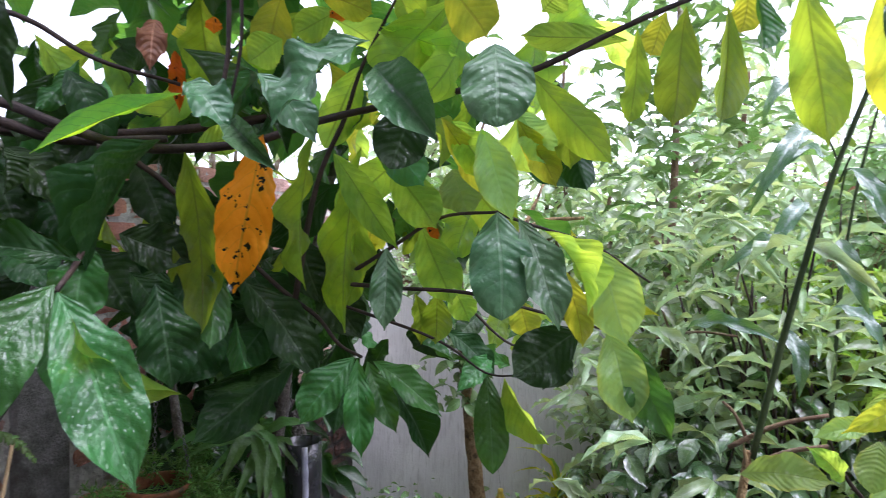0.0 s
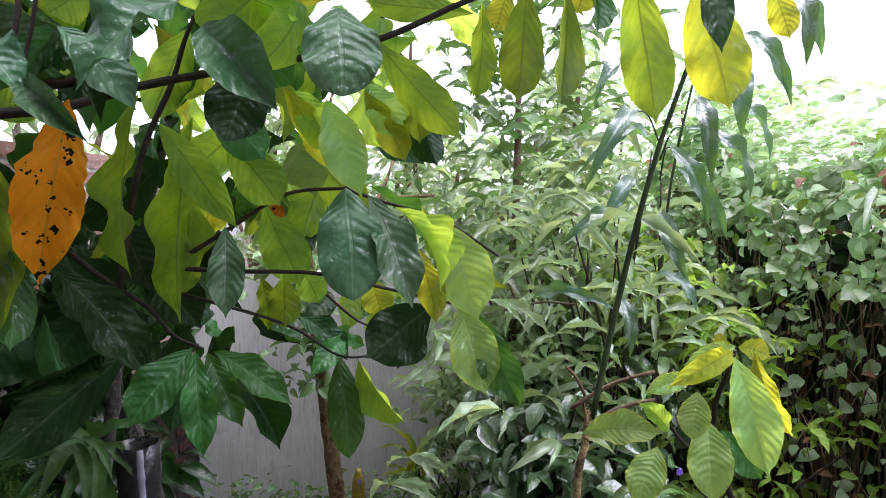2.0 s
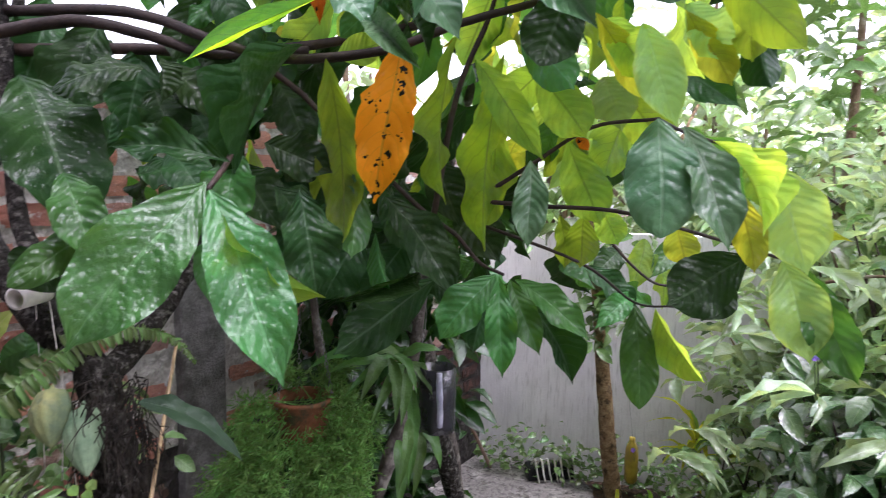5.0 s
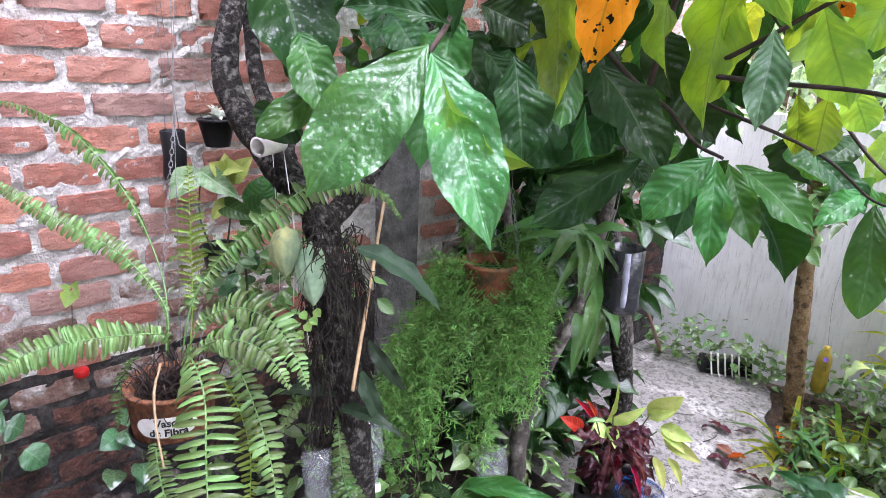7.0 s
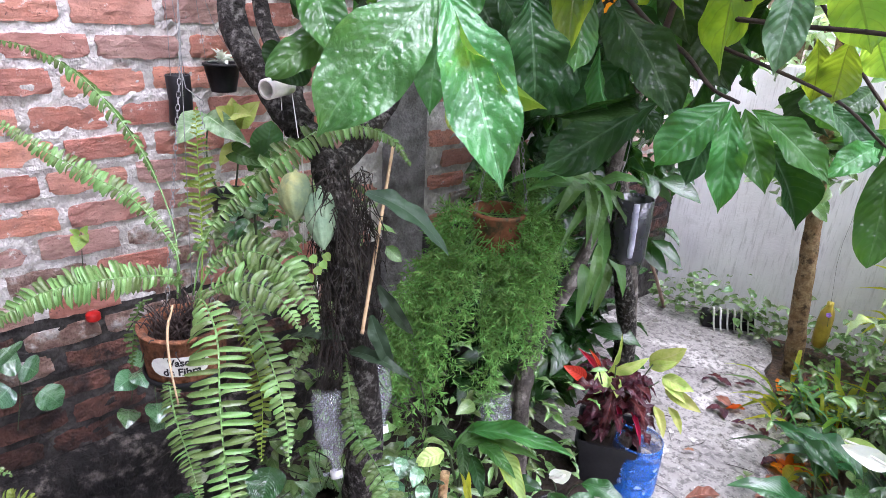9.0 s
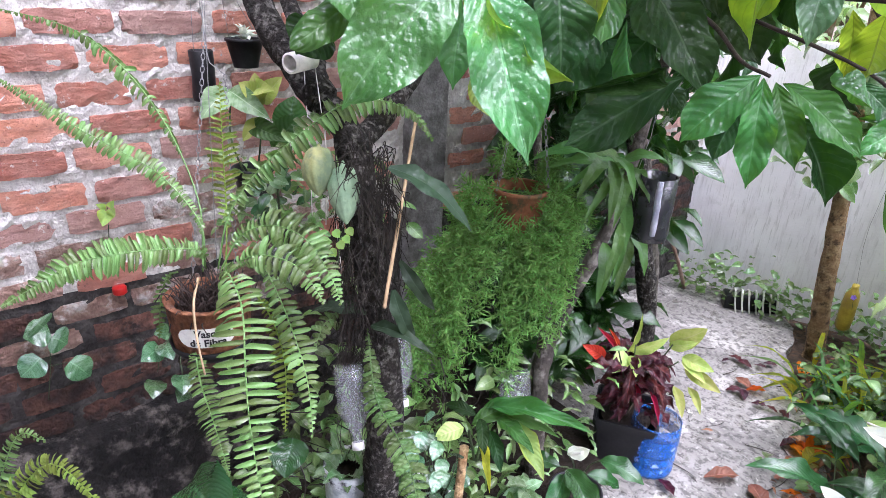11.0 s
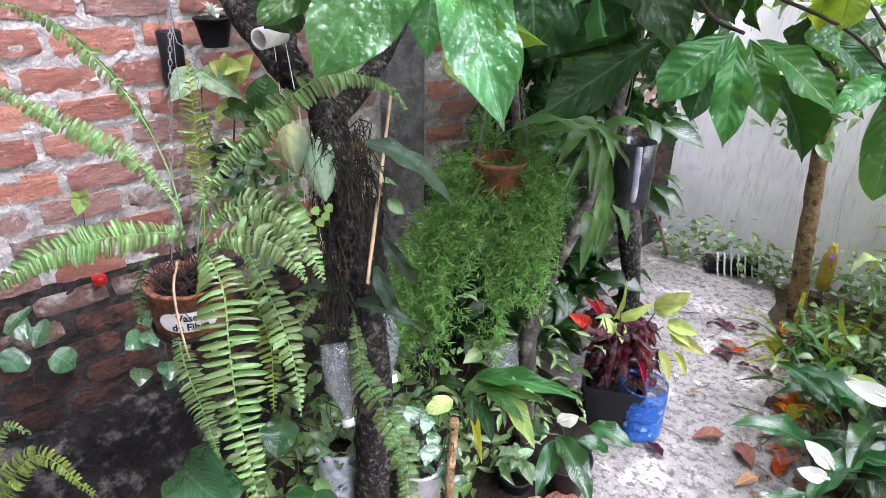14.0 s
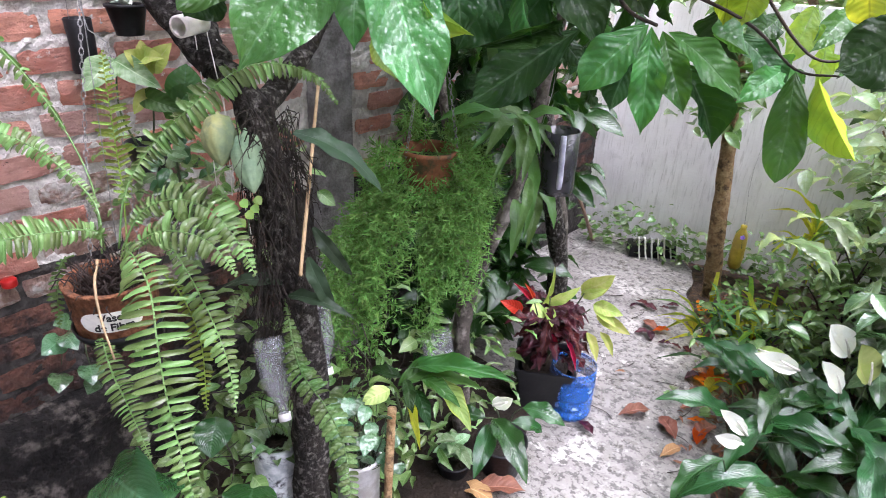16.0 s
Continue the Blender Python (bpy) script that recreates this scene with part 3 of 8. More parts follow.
def tube(pile, pts, radii, sides=8, n=6, rough=0.0, rng=random):
    """A tapering round limb through pts, capped."""
    path = smooth_path(pts, n)
    rs = np.interp(np.linspace(0, 1, len(path)), np.linspace(0, 1, len(radii)), radii)
    verts, uvs = [], []
    ref = np.array((0.13, 0.21, 0.97))
    for i, (c, r) in enumerate(zip(path, rs)):
        d = path[min(i + 1, len(path) - 1)] - path[max(i - 1, 0)]
        d = d / (np.linalg.norm(d) + 1e-9)
        if abs(d @ ref) > 0.95:
            ref = np.array((0.9, 0.3, 0.1))
        x = np.cross(d, ref)
        x /= np.linalg.norm(x)
        y = np.cross(d, x)
        for s in range(sides):
            a = 2 * math.pi * s / sides
            k = r * (1 + rough * (rng.random() - 0.5) * 2)
            verts.append(c + k * (x * math.cos(a) + y * math.sin(a)))
            uvs.append((s / sides, i / len(path)))
    faces = []
    for i in range(len(path) - 1):
        for s in range(sides):
            a, b = i * sides + s, i * sides + (s + 1) % sides
            faces.append((a, b, b + sides, a + sides))
    faces.append(tuple(range(sides))[::-1])
    faces.append(tuple(range((len(path) - 1) * sides, len(path) * sides)))
    return pile.add(verts, faces, uvs)


def limb(name, pts, radii, material, parent, label="", sides=10, rough=0.12):
    return part(name, tube(Pile(), pts, radii, sides, 6, rough).mesh(name), material, parent, label)


def lathe(profile, seg=28, squeeze=None):
    """A mesh pile turned round z from (radius, height) pairs."""
    pile = Pile()
    verts, uvs = [], []
    for j, (r, z) in enumerate(profile):
        for s in range(seg):
            a = 2 * math.pi * s / seg
            k = squeeze(a, z) if squeeze else 1.0
            verts.append((r * k * math.cos(a), r * k * math.sin(a), z))
            uvs.append((s / seg, j / len(profile)))
    faces = [(j * seg + s, j * seg + (s + 1) % seg, (j + 1) * seg + (s + 1) % seg, (j + 1) * seg + s)
             for j in range(len(profile) - 1) for s in range(seg)]
    return pile.add(verts, faces, uvs)


def box(x0, y0, z0, x1, y1, z1, bevel=0.0):
    bm = bmesh.new()
    bmesh.ops.create_cube(bm, size=1.0)
    for v in bm.verts:
        v.co = Vector(((x0 + x1) / 2 + v.co.x * (x1 - x0), (y0 + y1) / 2 + v.co.y * (y1 - y0), (z0 + z1) / 2 + v.co.z * (z1 - z0)))
    if bevel:
        bmesh.ops.bevel(bm, geom=list(bm.edges), offset=bevel, segments=2, affect="EDGES", profile=0.6)
    return bm


def leaf_shape(kind, rows=22, cols=4, bow=0.08, fold=0.12, ripple=0.02, quilt=0.010, veins=9, seed=0, ragged=0.0, curl=0.0):
    """A leaf from (0,0,0) to (0,1,0), one wide, upper side +z. bow: how far it arches; fold: the V at the midrib."""
    rng = random.Random(seed)
    ph = [rng.uniform(0, 6.3) for _ in range(4)]
    verts, uvs = [], []
    for i in range(rows + 1):
        v = i / rows
        if kind == "cacao":
            s = min(1.0, max(0.0, (v - 0.55) / 0.40))
            w = math.sin(math.pi / 2 * min(1, v / 0.57)) ** 0.92 * (1 - s ** 2.3) ** 0.8
            w = max(w, 0.20 * (1 - v) ** 0.8 / 0.12 ** 0.8) if v > 0.85 else w
        elif kind == "blunt":
            s = max(0.0, (v - 0.55) / 0.45)
            w = math.sin(math.pi / 2 * min(1, v / 0.55)) ** 0.8 * (1 - s ** 2.8) ** 0.85
        elif kind == "heart":
            w = math.sin(math.pi * (0.17 + 0.83 * v)) ** 0.85 * (1 - 0.25 * v ** 3) if v < 1 else 0
        elif kind == "strap":
            w = min(1, 4 * v + 0.25) * (1 - v ** 3)
        elif kind == "lance":
            w = math.sin(math.pi * v ** 0.8) ** 0.8 if 0 < v < 1 else 0
        else:
            w = math.sin(math.pi * v) ** 0.7 if 0 < v < 1 else 0
        w = max(w, 0.012)
        for j in range(-cols, cols + 1):
            u = j / cols
            edge = 1 + (ragged * (noise.noise((v * 14, 3.0 * np.sign(j) + seed, 0.0))) if abs(j) == cols else 0)
            x = 0.5 * w * u * edge
            a = abs(u)
            z = bow * 4 * v * (1 - v) + fold * a * w * 0.5 - curl * a * a * w * 0.3
            z += ripple * a * a * math.sin(v * 17 + ph[0] + (ph[1] if u > 0 else 0)) * w
            z += quilt * math.cos(2 * math.pi * veins * (v - 0.22 * a ** 1.5)) * min(1, a * 3) * w
            sway = 0.03 * math.sin(v * math.pi + ph[2]) * v * (1 - v) * 4
            verts.append((x + sway, v - 0.06 * a * w * 0, z))
            uvs.append((0.5 + 0.5 * u, v))
    k = 2 * cols + 1
    faces = [(i * k + j, i * k + j + 1, (i + 1) * k + j + 1, (i + 1) * k + j) for i in range(rows) for j in range(2 * cols)]
    return np.array(verts), faces, np.array(uvs)


def leaf_mesh(name, material, **how):
    v, f, uv = leaf_shape(**how)
    me = Pile().add(v, f, uv).mesh(name)
    me.materials.append(material)
    return me


def frame_of(base, tip, normal, width, thick=None):
    """The matrix that lays a unit leaf from base to tip, its upper side towards normal."""
    b, t = Vector(base), Vector(tip)
    y = t - b
    n = Vector(normal)
    x = y.cross(n).normalized()
    z = x.cross(y).normalized()
    m = Matrix(((x[0] * width, y[0], z[0] * (thick or y.length), b[0]),
                (x[1] * width, y[1], z[1] * (thick or y.length), b[1]),
                (x[2] * width, y[2], z[2] * (thick or y.length), b[2]),
                (0, 0, 0, 1)))
    return m


def scatter(pile, shape, base, tip, normal, width):
    v, f, uv = shape
    m = np.array(frame_of(base, tip, normal, width))
    pile.add(v @ m[:3, :3].T + m[:3, 3], f, uv)


SMALL = {
    "oval": leaf_shape("lance", 5, 1, 0.10, 0.25, 0.02, 0.0, seed=1),
    "heart": leaf_shape("heart", 5, 2, 0.10, 0.15, 0.03, 0.0, seed=2),
    "lance": leaf_shape("lance", 7, 1, 0.14, 0.22, 0.06, 0.0, seed=3),
    "pinna": leaf_shape("strap", 4, 1, 0.10, 0.2, 0.0, 0.0, seed=5),
    "needle": leaf_shape("lance", 2, 1, 0.06, 0.2, 0.0, 0.0, seed=4),
}


def cloud(pile, rng, count, place, size, kind="oval", ratio=0.45, droop=0.5, out=None, sky=1.0):
    """Strews count leaves: place() gives a point, size a range of lengths."""
    for _ in range(count):
        p = np.array(place())
        a = rng.uniform(0, 2 * math.pi)
        d = np.array((math.cos(a), math.sin(a), rng.uniform(-droop - 0.5, 0.5 - droop)))
        if out is not None:
            d = d * 0.8 + np.array(out) * 0.7
        d /= np.linalg.norm(d)
        L = rng.uniform(*size)
        nrm = np.array((rng.uniform(-1.0, 1.0) * sky, rng.uniform(-1.1, 0.7) * sky - 0.2 * (1 - sky), 0.9))
        scatter(pile, SMALL[kind], p, p + d * L, nrm, L * ratio * rng.uniform(0.8, 1.2))


def pinna_shape(seed):
    """A fern pinna: square eared base, near-parallel sides, blunt tip, a slight twist."""
    rng = random.Random(seed)
    rows, cols = 6, 2
    tw, wav = rng.uniform(-0.35, 0.35), rng.uniform(0, 6.3)
    verts, uvs = [], []
    for i in range(rows + 1):
        v = i / rows
        w = (0.62 + 0.38 * min(1, v * 6)) * (1 - 0.25 * v) * math.sqrt(max(0.0, 1 - max(0, (v - 0.62) / 0.38) ** 2.2))
        for j in range(-cols, cols + 1):
            u = j / cols
            ear = 0.22 * max(0, 1 - v * 7) * (u > 0)
            z = 0.10 * 4 * v * (1 - v) - 0.08 * v * v + u * w * (0.5 * tw * v) + 0.10 * abs(u) * w + 0.03 * math.sin(v * 11 + wav) * abs(u)
            verts.append((0.5 * u * w * (1 + ear), v, z))
            uvs.append((0.5 + 0.5 * u, v))
    k = 2 * cols + 1
    return np.array(verts), [(i * k + j, i * k + j + 1, (i + 1) * k + j + 1, (i + 1) * k + j) for i in range(rows) for j in range(2 * cols)], np.array(uvs)


PINNAE = [pinna_shape(i) for i in range(5)]
TO_PATH = np.array((0.70, -0.38, 0.55))


def frond(name, parent, pts, half, material, gap=0.014, wide=0.0115, droop=0.15, seed=0, bare=0.08, grow=0.25, lean=0.14, label=""):
    """A sword-fern frond: a curved rib with two rows of pinnae of that half width, all one mesh."""
    rng = random.Random(seed)
    pile = Pile()
    tube(pile, pts, (0.0021, 0.0017, 0.0007), 5, 6)
    path = smooth_path(pts, 16)
    step = np.concatenate([[0], np.cumsum(np.linalg.norm(np.diff(path, axis=0), axis=1))])
    length = step[-1]
    up = np.array((0.0, 0.0, 1.0))

    def at(d):
        return np.array([np.interp(d, step, path[:, k]) for k in range(3)])

    d_ = bare * length
    while d_ < length * 0.995:
        t = d_ / length
        c, c2 = at(d_), at(min(length, d_ + 0.01))
        d = c2 - at(max(0, d_ - 0.01))
        d /= np.linalg.norm(d) + 1e-9
        face = TO_PATH + np.array((rng.gauss(0, 0.06), rng.gauss(0, 0.06), rng.gauss(0, 0.06)))
        side = np.cross(d, face)
        side /= np.linalg.norm(side) + 1e-9
        nrm = np.cross(side, d)
        k = min(1.0, grow + (t - bare) / 0.3 * (1 - grow), 0.10 + (1.0 - t) * 2.4)
        for sg in (-1, 1):
            if rng.random() < 0.035:
                continue
            L = half * k * rng.uniform(0.84, 1.1)
            q = c + d * (rng.uniform(-0.001, 0.001) + (0.35 * gap if sg > 0 else 0))
            v = side * sg + d * (lean + rng.uniform(-0.10, 0.10)) - up * droop * rng.uniform(0.4, 1.5) + nrm * rng.uniform(-0.28, 0.14)
            v /= np.linalg.norm(v)
            scatter(pile, rng.choice(PINNAE), q, q + v * L, nrm * sg * sg + d * rng.uniform(-0.45, 0.45), wide * rng.uniform(0.85, 1.15) * (0.45 + 0.55 * k))
        d_ += gap * (0.55 + 0.45 * k) * rng.uniform(0.9, 1.1)
    return part(name, pile.mesh(name), material, parent, label)


# ---- the setting ----
WALL_X, CORNER_Y = -2.10, 3.78


def ground():
    n = 60
    pile = Pile()
    g = np.concatenate([-np.geomspace(60, 3.2, 14), np.linspace(-3, 3, n), np.geomspace(3.2, 60, 14)])
    verts = [(x, y + 2, -0.045 + 0.03 * noise.noise((x * 1.7, y * 1.7, 0)) + 0.012 * noise.noise((x * 7, y * 7, 3))) for y in g for x in g]
    k = len(g)
    faces = [(j * k + i, j * k + i + 1, (j + 1) * k + i + 1, (j + 1) * k + i) for j in range(k - 1) for i in range(k - 1)]
    lone("ground", pile.add(verts, faces).mesh("ground"), M["mulch"], "dark wet garden soil and mulch under the plants", "ground", kind="structure")


def slab():
    """The uneven poured concrete path, a worn sheet with a ragged edge."""
    bm = bmesh.new()
    left = [(-2.1, -1.2), (-2.1, 3.80), (-1.5, 3.92)]
    right = [(-1.25, 3.72), (-1.12, 3.3), (-0.86, 2.95), (-0.66, 2.62), (-0.52, 2.32), (-0.46, 1.9), (-0.3, 1.4), (0.9, 0.9), (1.4, -1.2)]
    ring = []
    pts = left + right
    for a, b in zip(pts, pts[1:] + pts[:1]):
        for i in range(8):
            t = i / 8
            x, y = a[0] + (b[0] - a[0]) * t, a[1] + (b[1] - a[1]) * t
            w = 0.03 * noise.noise((x * 6, y * 6, 1.0))
            ring.append(bm.verts.new((x + w if x > -2.05 else x, y + w, 0.0)))
    f = bm.faces.new(ring)
    if f.normal.z < 0:
        f.normal_flip()
    ext = bmesh.ops.extrude_face_region(bm, geom=[f])
    for v in ext["geom"]:
        if isinstance(v, bmesh.types.BMVert):
            v.co.z = -0.09
    bmesh.ops.recalc_face_normals(bm, faces=bm.faces)
    lone("pavement", bm, M["slab"], "wet worn grey concrete garden path", "path", kind="structure")


def planting_bed():
    """A low ragged bed of wet soil and grit along the foot of the brick wall."""
    xs, ys = np.linspace(-2.08, -0.78, 40), np.linspace(-0.6, 2.1, 80)
    verts = []
    for y in ys:
        for x in xs:
            edge = -0.98 - 0.22 * max(0.0, y - 1.2) + 0.06 * noise.noise((y * 4, 1.0, 0.0)) - 0.25 * max(0.0, 0.3 - y)
            e = min(1.0, max(0.0, (edge - x) / 0.10))
            e *= min(1.0, (2.1 - y) / 0.2)
            verts.append((x, y, -0.012 + 0.042 * e + e * (0.014 * noise.noise((x * 9, y * 9, 2.0)) + 0.008 * noise.noise((x * 31, y * 31, 5.0)))))
    k, n = len(xs), len(ys)
    faces = [(j * k + i, j * k + i + 1, (j + 1) * k + i + 1, (j + 1) * k + i) for j in range(n - 1) for i in range(k - 1)]
    lone("planting_bed", Pile().add(verts, faces).mesh("planting_bed", False), M["soil"], "dark wet soil bed along the brick wall", "soil", kind="structure")


def walls():
    for nm, z0, z1, mat, text in (("wall_west", 0.86, 2.2, "mortar", "rough red brick wall with pale lumpy mortar"), ("wall_west_base", -0.1, 0.86, "mortar_damp_shade", "blackened mossy damp lower courses of the brick wall, shade in their colour")):
        ys, zs = np.arange(-1.6, CORNER_Y + 0.06, 0.022), np.linspace(z0, z1, int((z1 - z0) / 0.02))
        verts = []
        for z in zs:
            for y in ys:
                e = 0.011 * noise.noise((y * 16, z * 24, 4.0)) + 0.008 * noise.noise((y * 41, z * 47, 9.0))
                verts.append((WALL_X - 0.005 + e, y, z))
        k, n = len(ys), len(zs)
        faces = [(j * k + i, j * k + i + 1, (j + 1) * k + i + 1, (j + 1) * k + i) for j in range(n - 1) for i in range(k - 1)]
        base = len(verts)
        for i, j in ((0, 0), (k - 1, 0), (k - 1, n - 1), (0, n - 1)):
            verts.append((WALL_X - 0.16, ys[i], zs[j]))
        rim = [list(range(k)), [j * k + k - 1 for j in range(n)], [(n - 1) * k + i for i in range(k - 1, -1, -1)], [j * k for j in range(n - 1, -1, -1)]]
        for q, row in enumerate(rim):
            faces.append((*row[::-1], base + q, base + (q + 1) % 4))
        faces.append((base + 3, base + 2, base + 1, base))
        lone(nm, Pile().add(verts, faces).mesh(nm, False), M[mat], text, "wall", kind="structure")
    # unseen closing wall, added to cut low light from the south
    lone("wall_south", box(-2.3, -1.95, -0.1, 4.4, -1.75, 2.71, 0.02), M["plaster"], "unseen plain grey plaster wall added behind the garden to block light", "wall", kind="structure")
    # unseen roof slab, added only to hold back sky light
    lone("porch_roof", box(-2.3, -1.95, 2.72, 4.4, 0.22, 2.86, 0.02), M["concrete"], "unseen plain concrete roof slab added to shade the near side", "roof", kind="structure")
    bm = bmesh.new()
    a, b, th, h = Vector((WALL_X - 0.16, CORNER_Y, 0)), Vector((3.6, CORNER_Y + 0.95, 0)), Vector((-0.02, 0.14, 0)), 1.55
    lo = [bm.verts.new(p + Vector((0, 0, -0.1))) for p in (a, b, b + th, a + th)]
    hi = [bm.verts.new(p + Vector((0, 0, h))) for p in (a, b, b + th, a + th)]
    bm.faces.new(hi)
    for i in range(4):
        bm.faces.new((lo[i], lo[(i + 1) % 4], hi[(i + 1) % 4], hi[i]))
    bmesh.ops.recalc_face_normals(bm, faces=bm.faces)
    lone("wall_north", bm, M["plaster"], "weathered grey cement plaster garden wall", "wall", kind="structure")
    # damp rendered footing with a broken ledge below the bricks, shade painted into its black
    pile = Pile()
    n = 46
    ys = np.linspace(-1.6, 1.46, n)
    prof = [(0.0, 0.385), (0.055, 0.36), (0.075, 0.335), (0.07, 0.2), (0.085, 0.05), (0.09, -0.06)]
    verts = []
    for y in ys:
        for i, (o, z) in enumerate(prof):
            e = 0.014 * noise.noise((y * 5, z * 9, 2.0)) + 0.006 * noise.noise((y * 23, z * 23, 5.0))
            verts.append((WALL_X - 0.004 + o + e * (i > 0), y, z + (e if i < 3 else 0)))
    k = len(prof)
    faces = [(j * k + i, (j + 1) * k + i, (j + 1) * k + i + 1, j * k + i + 1) for j in range(n - 1) for i in range(k - 1)]
    lone("trim_footing", pile.add(verts, faces).mesh("trim_footing", False), M["damp_shade"], "damp rendered footing with a broken ledge, blackened to include shade", "footing", kind="structure")
    # concrete pillar cast into the brick wall
    bm = box(WALL_X - 0.1, 1.49, -0.08, WALL_X + 0.035, 1.68, 2.2, 0.008)
    lone("wall_pillar", bm, M["concrete"], "rough grey concrete pillar cast into the brick wall", "pillar", kind="structure")


ground()
slab()
planting_bed()
walls()

# ---- the cacao tree ----
LEAF_SHAPES = {
    "a": dict(kind="cacao", bow=0.10, fold=0.16, ripple=0.06, quilt=0.007, seed=1, ragged=0.07),
    "b": dict(kind="cacao", bow=0.12, fold=0.22, ripple=0.11, quilt=0.007, seed=2, ragged=0.10),
    "c": dict(kind="cacao", bow=0.14, fold=0.65, ripple=0.07, quilt=0.007, seed=3, ragged=0.08),
    "e": dict(kind="cacao", rows=60, bow=0.14, fold=0.2, ripple=0.05, quilt=0.009, veins=10, seed=5, ragged=0.05),
    "d": dict(kind="blunt", bow=0.12, fold=0.10, ripple=0.06, quilt=0.007, seed=4, curl=0.3),
}
leaf_cache = {}


def leaf_of(colour, shape):
    if (colour, shape) not in leaf_cache:
        how = dict(LEAF_SHAPES[shape])
        if colour == "orange":
            how["ragged"] = 0.3
        leaf_cache[colour, shape] = leaf_mesh("leaf", M["leaf_" + colour], **how)
    return leaf_cache[colour, shape]


cacao = thing("cacao_tree", "cacao tree with large wet glossy leaves and two pods", "tree", (-1.13, 0.73, 0.0))
limb("trunk", [(-1.15, 0.75, -0.05), (-1.13, 0.74, 0.45), (-1.12, 0.75, 0.9), (-1.16, 0.73, 1.27), (-1.24, 0.74, 1.46), (-1.34, 0.72, 1.54)],
     (0.052, 0.045, 0.041, 0.036, 0.033, 0.03), M["bark_dark"], cacao, "mossy black wet trunk", 14, 0.14)
limb("bough", [(-1.32, 0.72, 1.53), (-1.43, 0.695, 1.62), (-1.54, 0.68, 1.75), (-1.62, 0.77, 2.02), (-1.66, 0.78, 2.3)], (0.037, 0.033, 0.03, 0.026, 0.02), M["bark_dark"], cacao, "", 12)
limb("bough", [(-1.36, 0.73, 1.56), (-1.45, 0.77, 1.61), (-1.63, 0.80, 1.72), (-1.75, 0.84, 1.95), (-1.8, 0.9, 2.3)], (0.026, 0.022, 0.02, 0.016, 0.012), M["bark_dark"], cacao, "", 10)
limb("bough", [(-1.24, 0.76, 1.45), (-1.30, 0.90, 1.53), (-1.38, 1.06, 1.65), (-1.45, 1.2, 1.85), (-1.48, 1.3, 2.1)], (0.026, 0.022, 0.020, 0.018, 0.014), M["bark_dark"], cacao, "", 10)


def twig(pts, r0=0.008, r1=0.004, mat="twig"):
    limb("branch", pts, (r0, r1), M[mat], cacao, "", 7, 0.08)


twig([(-1.64, 0.79, 2.18), (-1.35, 0.893, 2.163), (-1.135, 0.952, 2.089), (-1.012, 0.998, 2.055), (-0.829, 1.068, 2.064), (-0.709, 1.136, 2.112), (-0.592, 1.224, 2.155)], 0.012, 0.007)
twig([(-1.3, 0.90, 2.33), (-1.208, 0.928, 2.295), (-1.113, 0.984, 2.231), (-1.003, 1.09, 2.197)], 0.006, 0.004)
twig([(-1.64, 0.80, 2.1), (-1.457, 0.937, 2.11), (-1.222, 1.048, 2.1), (-1.039, 1.161, 2.121), (-0.8, 1.25, 2.16)], 0.014, 0.009)
twig([(-0.592, 1.224, 2.155), (-0.42, 1.21, 2.17), (-0.284, 1.213, 2.198), (-0.153, 1.242, 2.259), (-0.021, 1.294, 2.321), (0.145, 1.39, 2.392), (0.3, 1.45, 2.42)], 0.007, 0.0035)
twig([(-0.70, 1.26, 1.81), (-0.606, 1.257, 1.863), (-0.493, 1.258, 1.927), (-0.376, 1.26, 1.937)], 0.005, 0.003)
twig([(-0.75, 1.24, 1.79), (-0.594, 1.26, 1.781), (-0.45, 1.293, 1.774), (-0.34, 1.356, 1.741), (-0.187, 1.478, 1.687)], 0.005, 0.003)
twig([(-0.376, 1.26, 1.937), (-0.342, 1.358, 1.918), (-0.217, 1.469, 1.872), (-0.102, 1.533, 1.791)], 0.004, 0.0025)
twig([(-0.79, 0.98, 2.6), (-0.79, 0.98, 2.333), (-0.791, 0.977, 2.193), (-0.811, 0.969, 2.118)], 0.005, 0.004)
twig([(-0.80, 1.03, 2.6), (-0.802, 1.029, 2.353), (-0.803, 1.027, 2.228), (-0.827, 1.017, 2.1)], 0.004, 0.003)
twig([(-0.75, 1.25, 1.75), (-0.534, 1.335, 1.667), (-0.451, 1.44, 1.58), (-0.378, 1.467, 1.574)], 0.004, 0.002)
twig([(-0.80, 1.20, 1.75), (-0.751, 1.204, 1.992), (-0.687, 1.209, 2.13), (-0.646, 1.204, 2.229), (-0.601, 1.267, 2.382)], 0.007, 0.003)
twig([(-1.66, 0.78, 2.2), (-1.63, 0.714, 2.112), (-1.439, 0.828, 2.142), (-1.285, 0.895, 2.11), (-1.18, 0.964, 2.074), (-1.0, 1.05, 2.08)], 0.016, 0.008)
twig([(-1.125, 1.003, 2.082), (-1.072, 1.093, 2.013), (-1.019, 1.122, 1.962), (-0.9, 1.2, 1.9)], 0.007, 0.005)
twig([(-1.019, 1.122, 1.962), (-0.86, 1.22, 1.78), (-0.748, 1.201, 1.721), (-0.662, 1.147, 1.676), (-0.592, 1.109, 1.663)], 0.006, 0.003)
twig([(-1.125, 1.003, 2.08), (-0.994, 0.891, 1.942), (-0.888, 0.768, 1.856), (-0.844, 0.694, 1.807)], 0.006, 0.004)


def cacao_leaf(colour, shape, base, tip, width, normal):
    part("leaf", leaf_of(colour, shape), M["leaf_" + colour], cacao, at=frame_of(base, tip, normal, width))


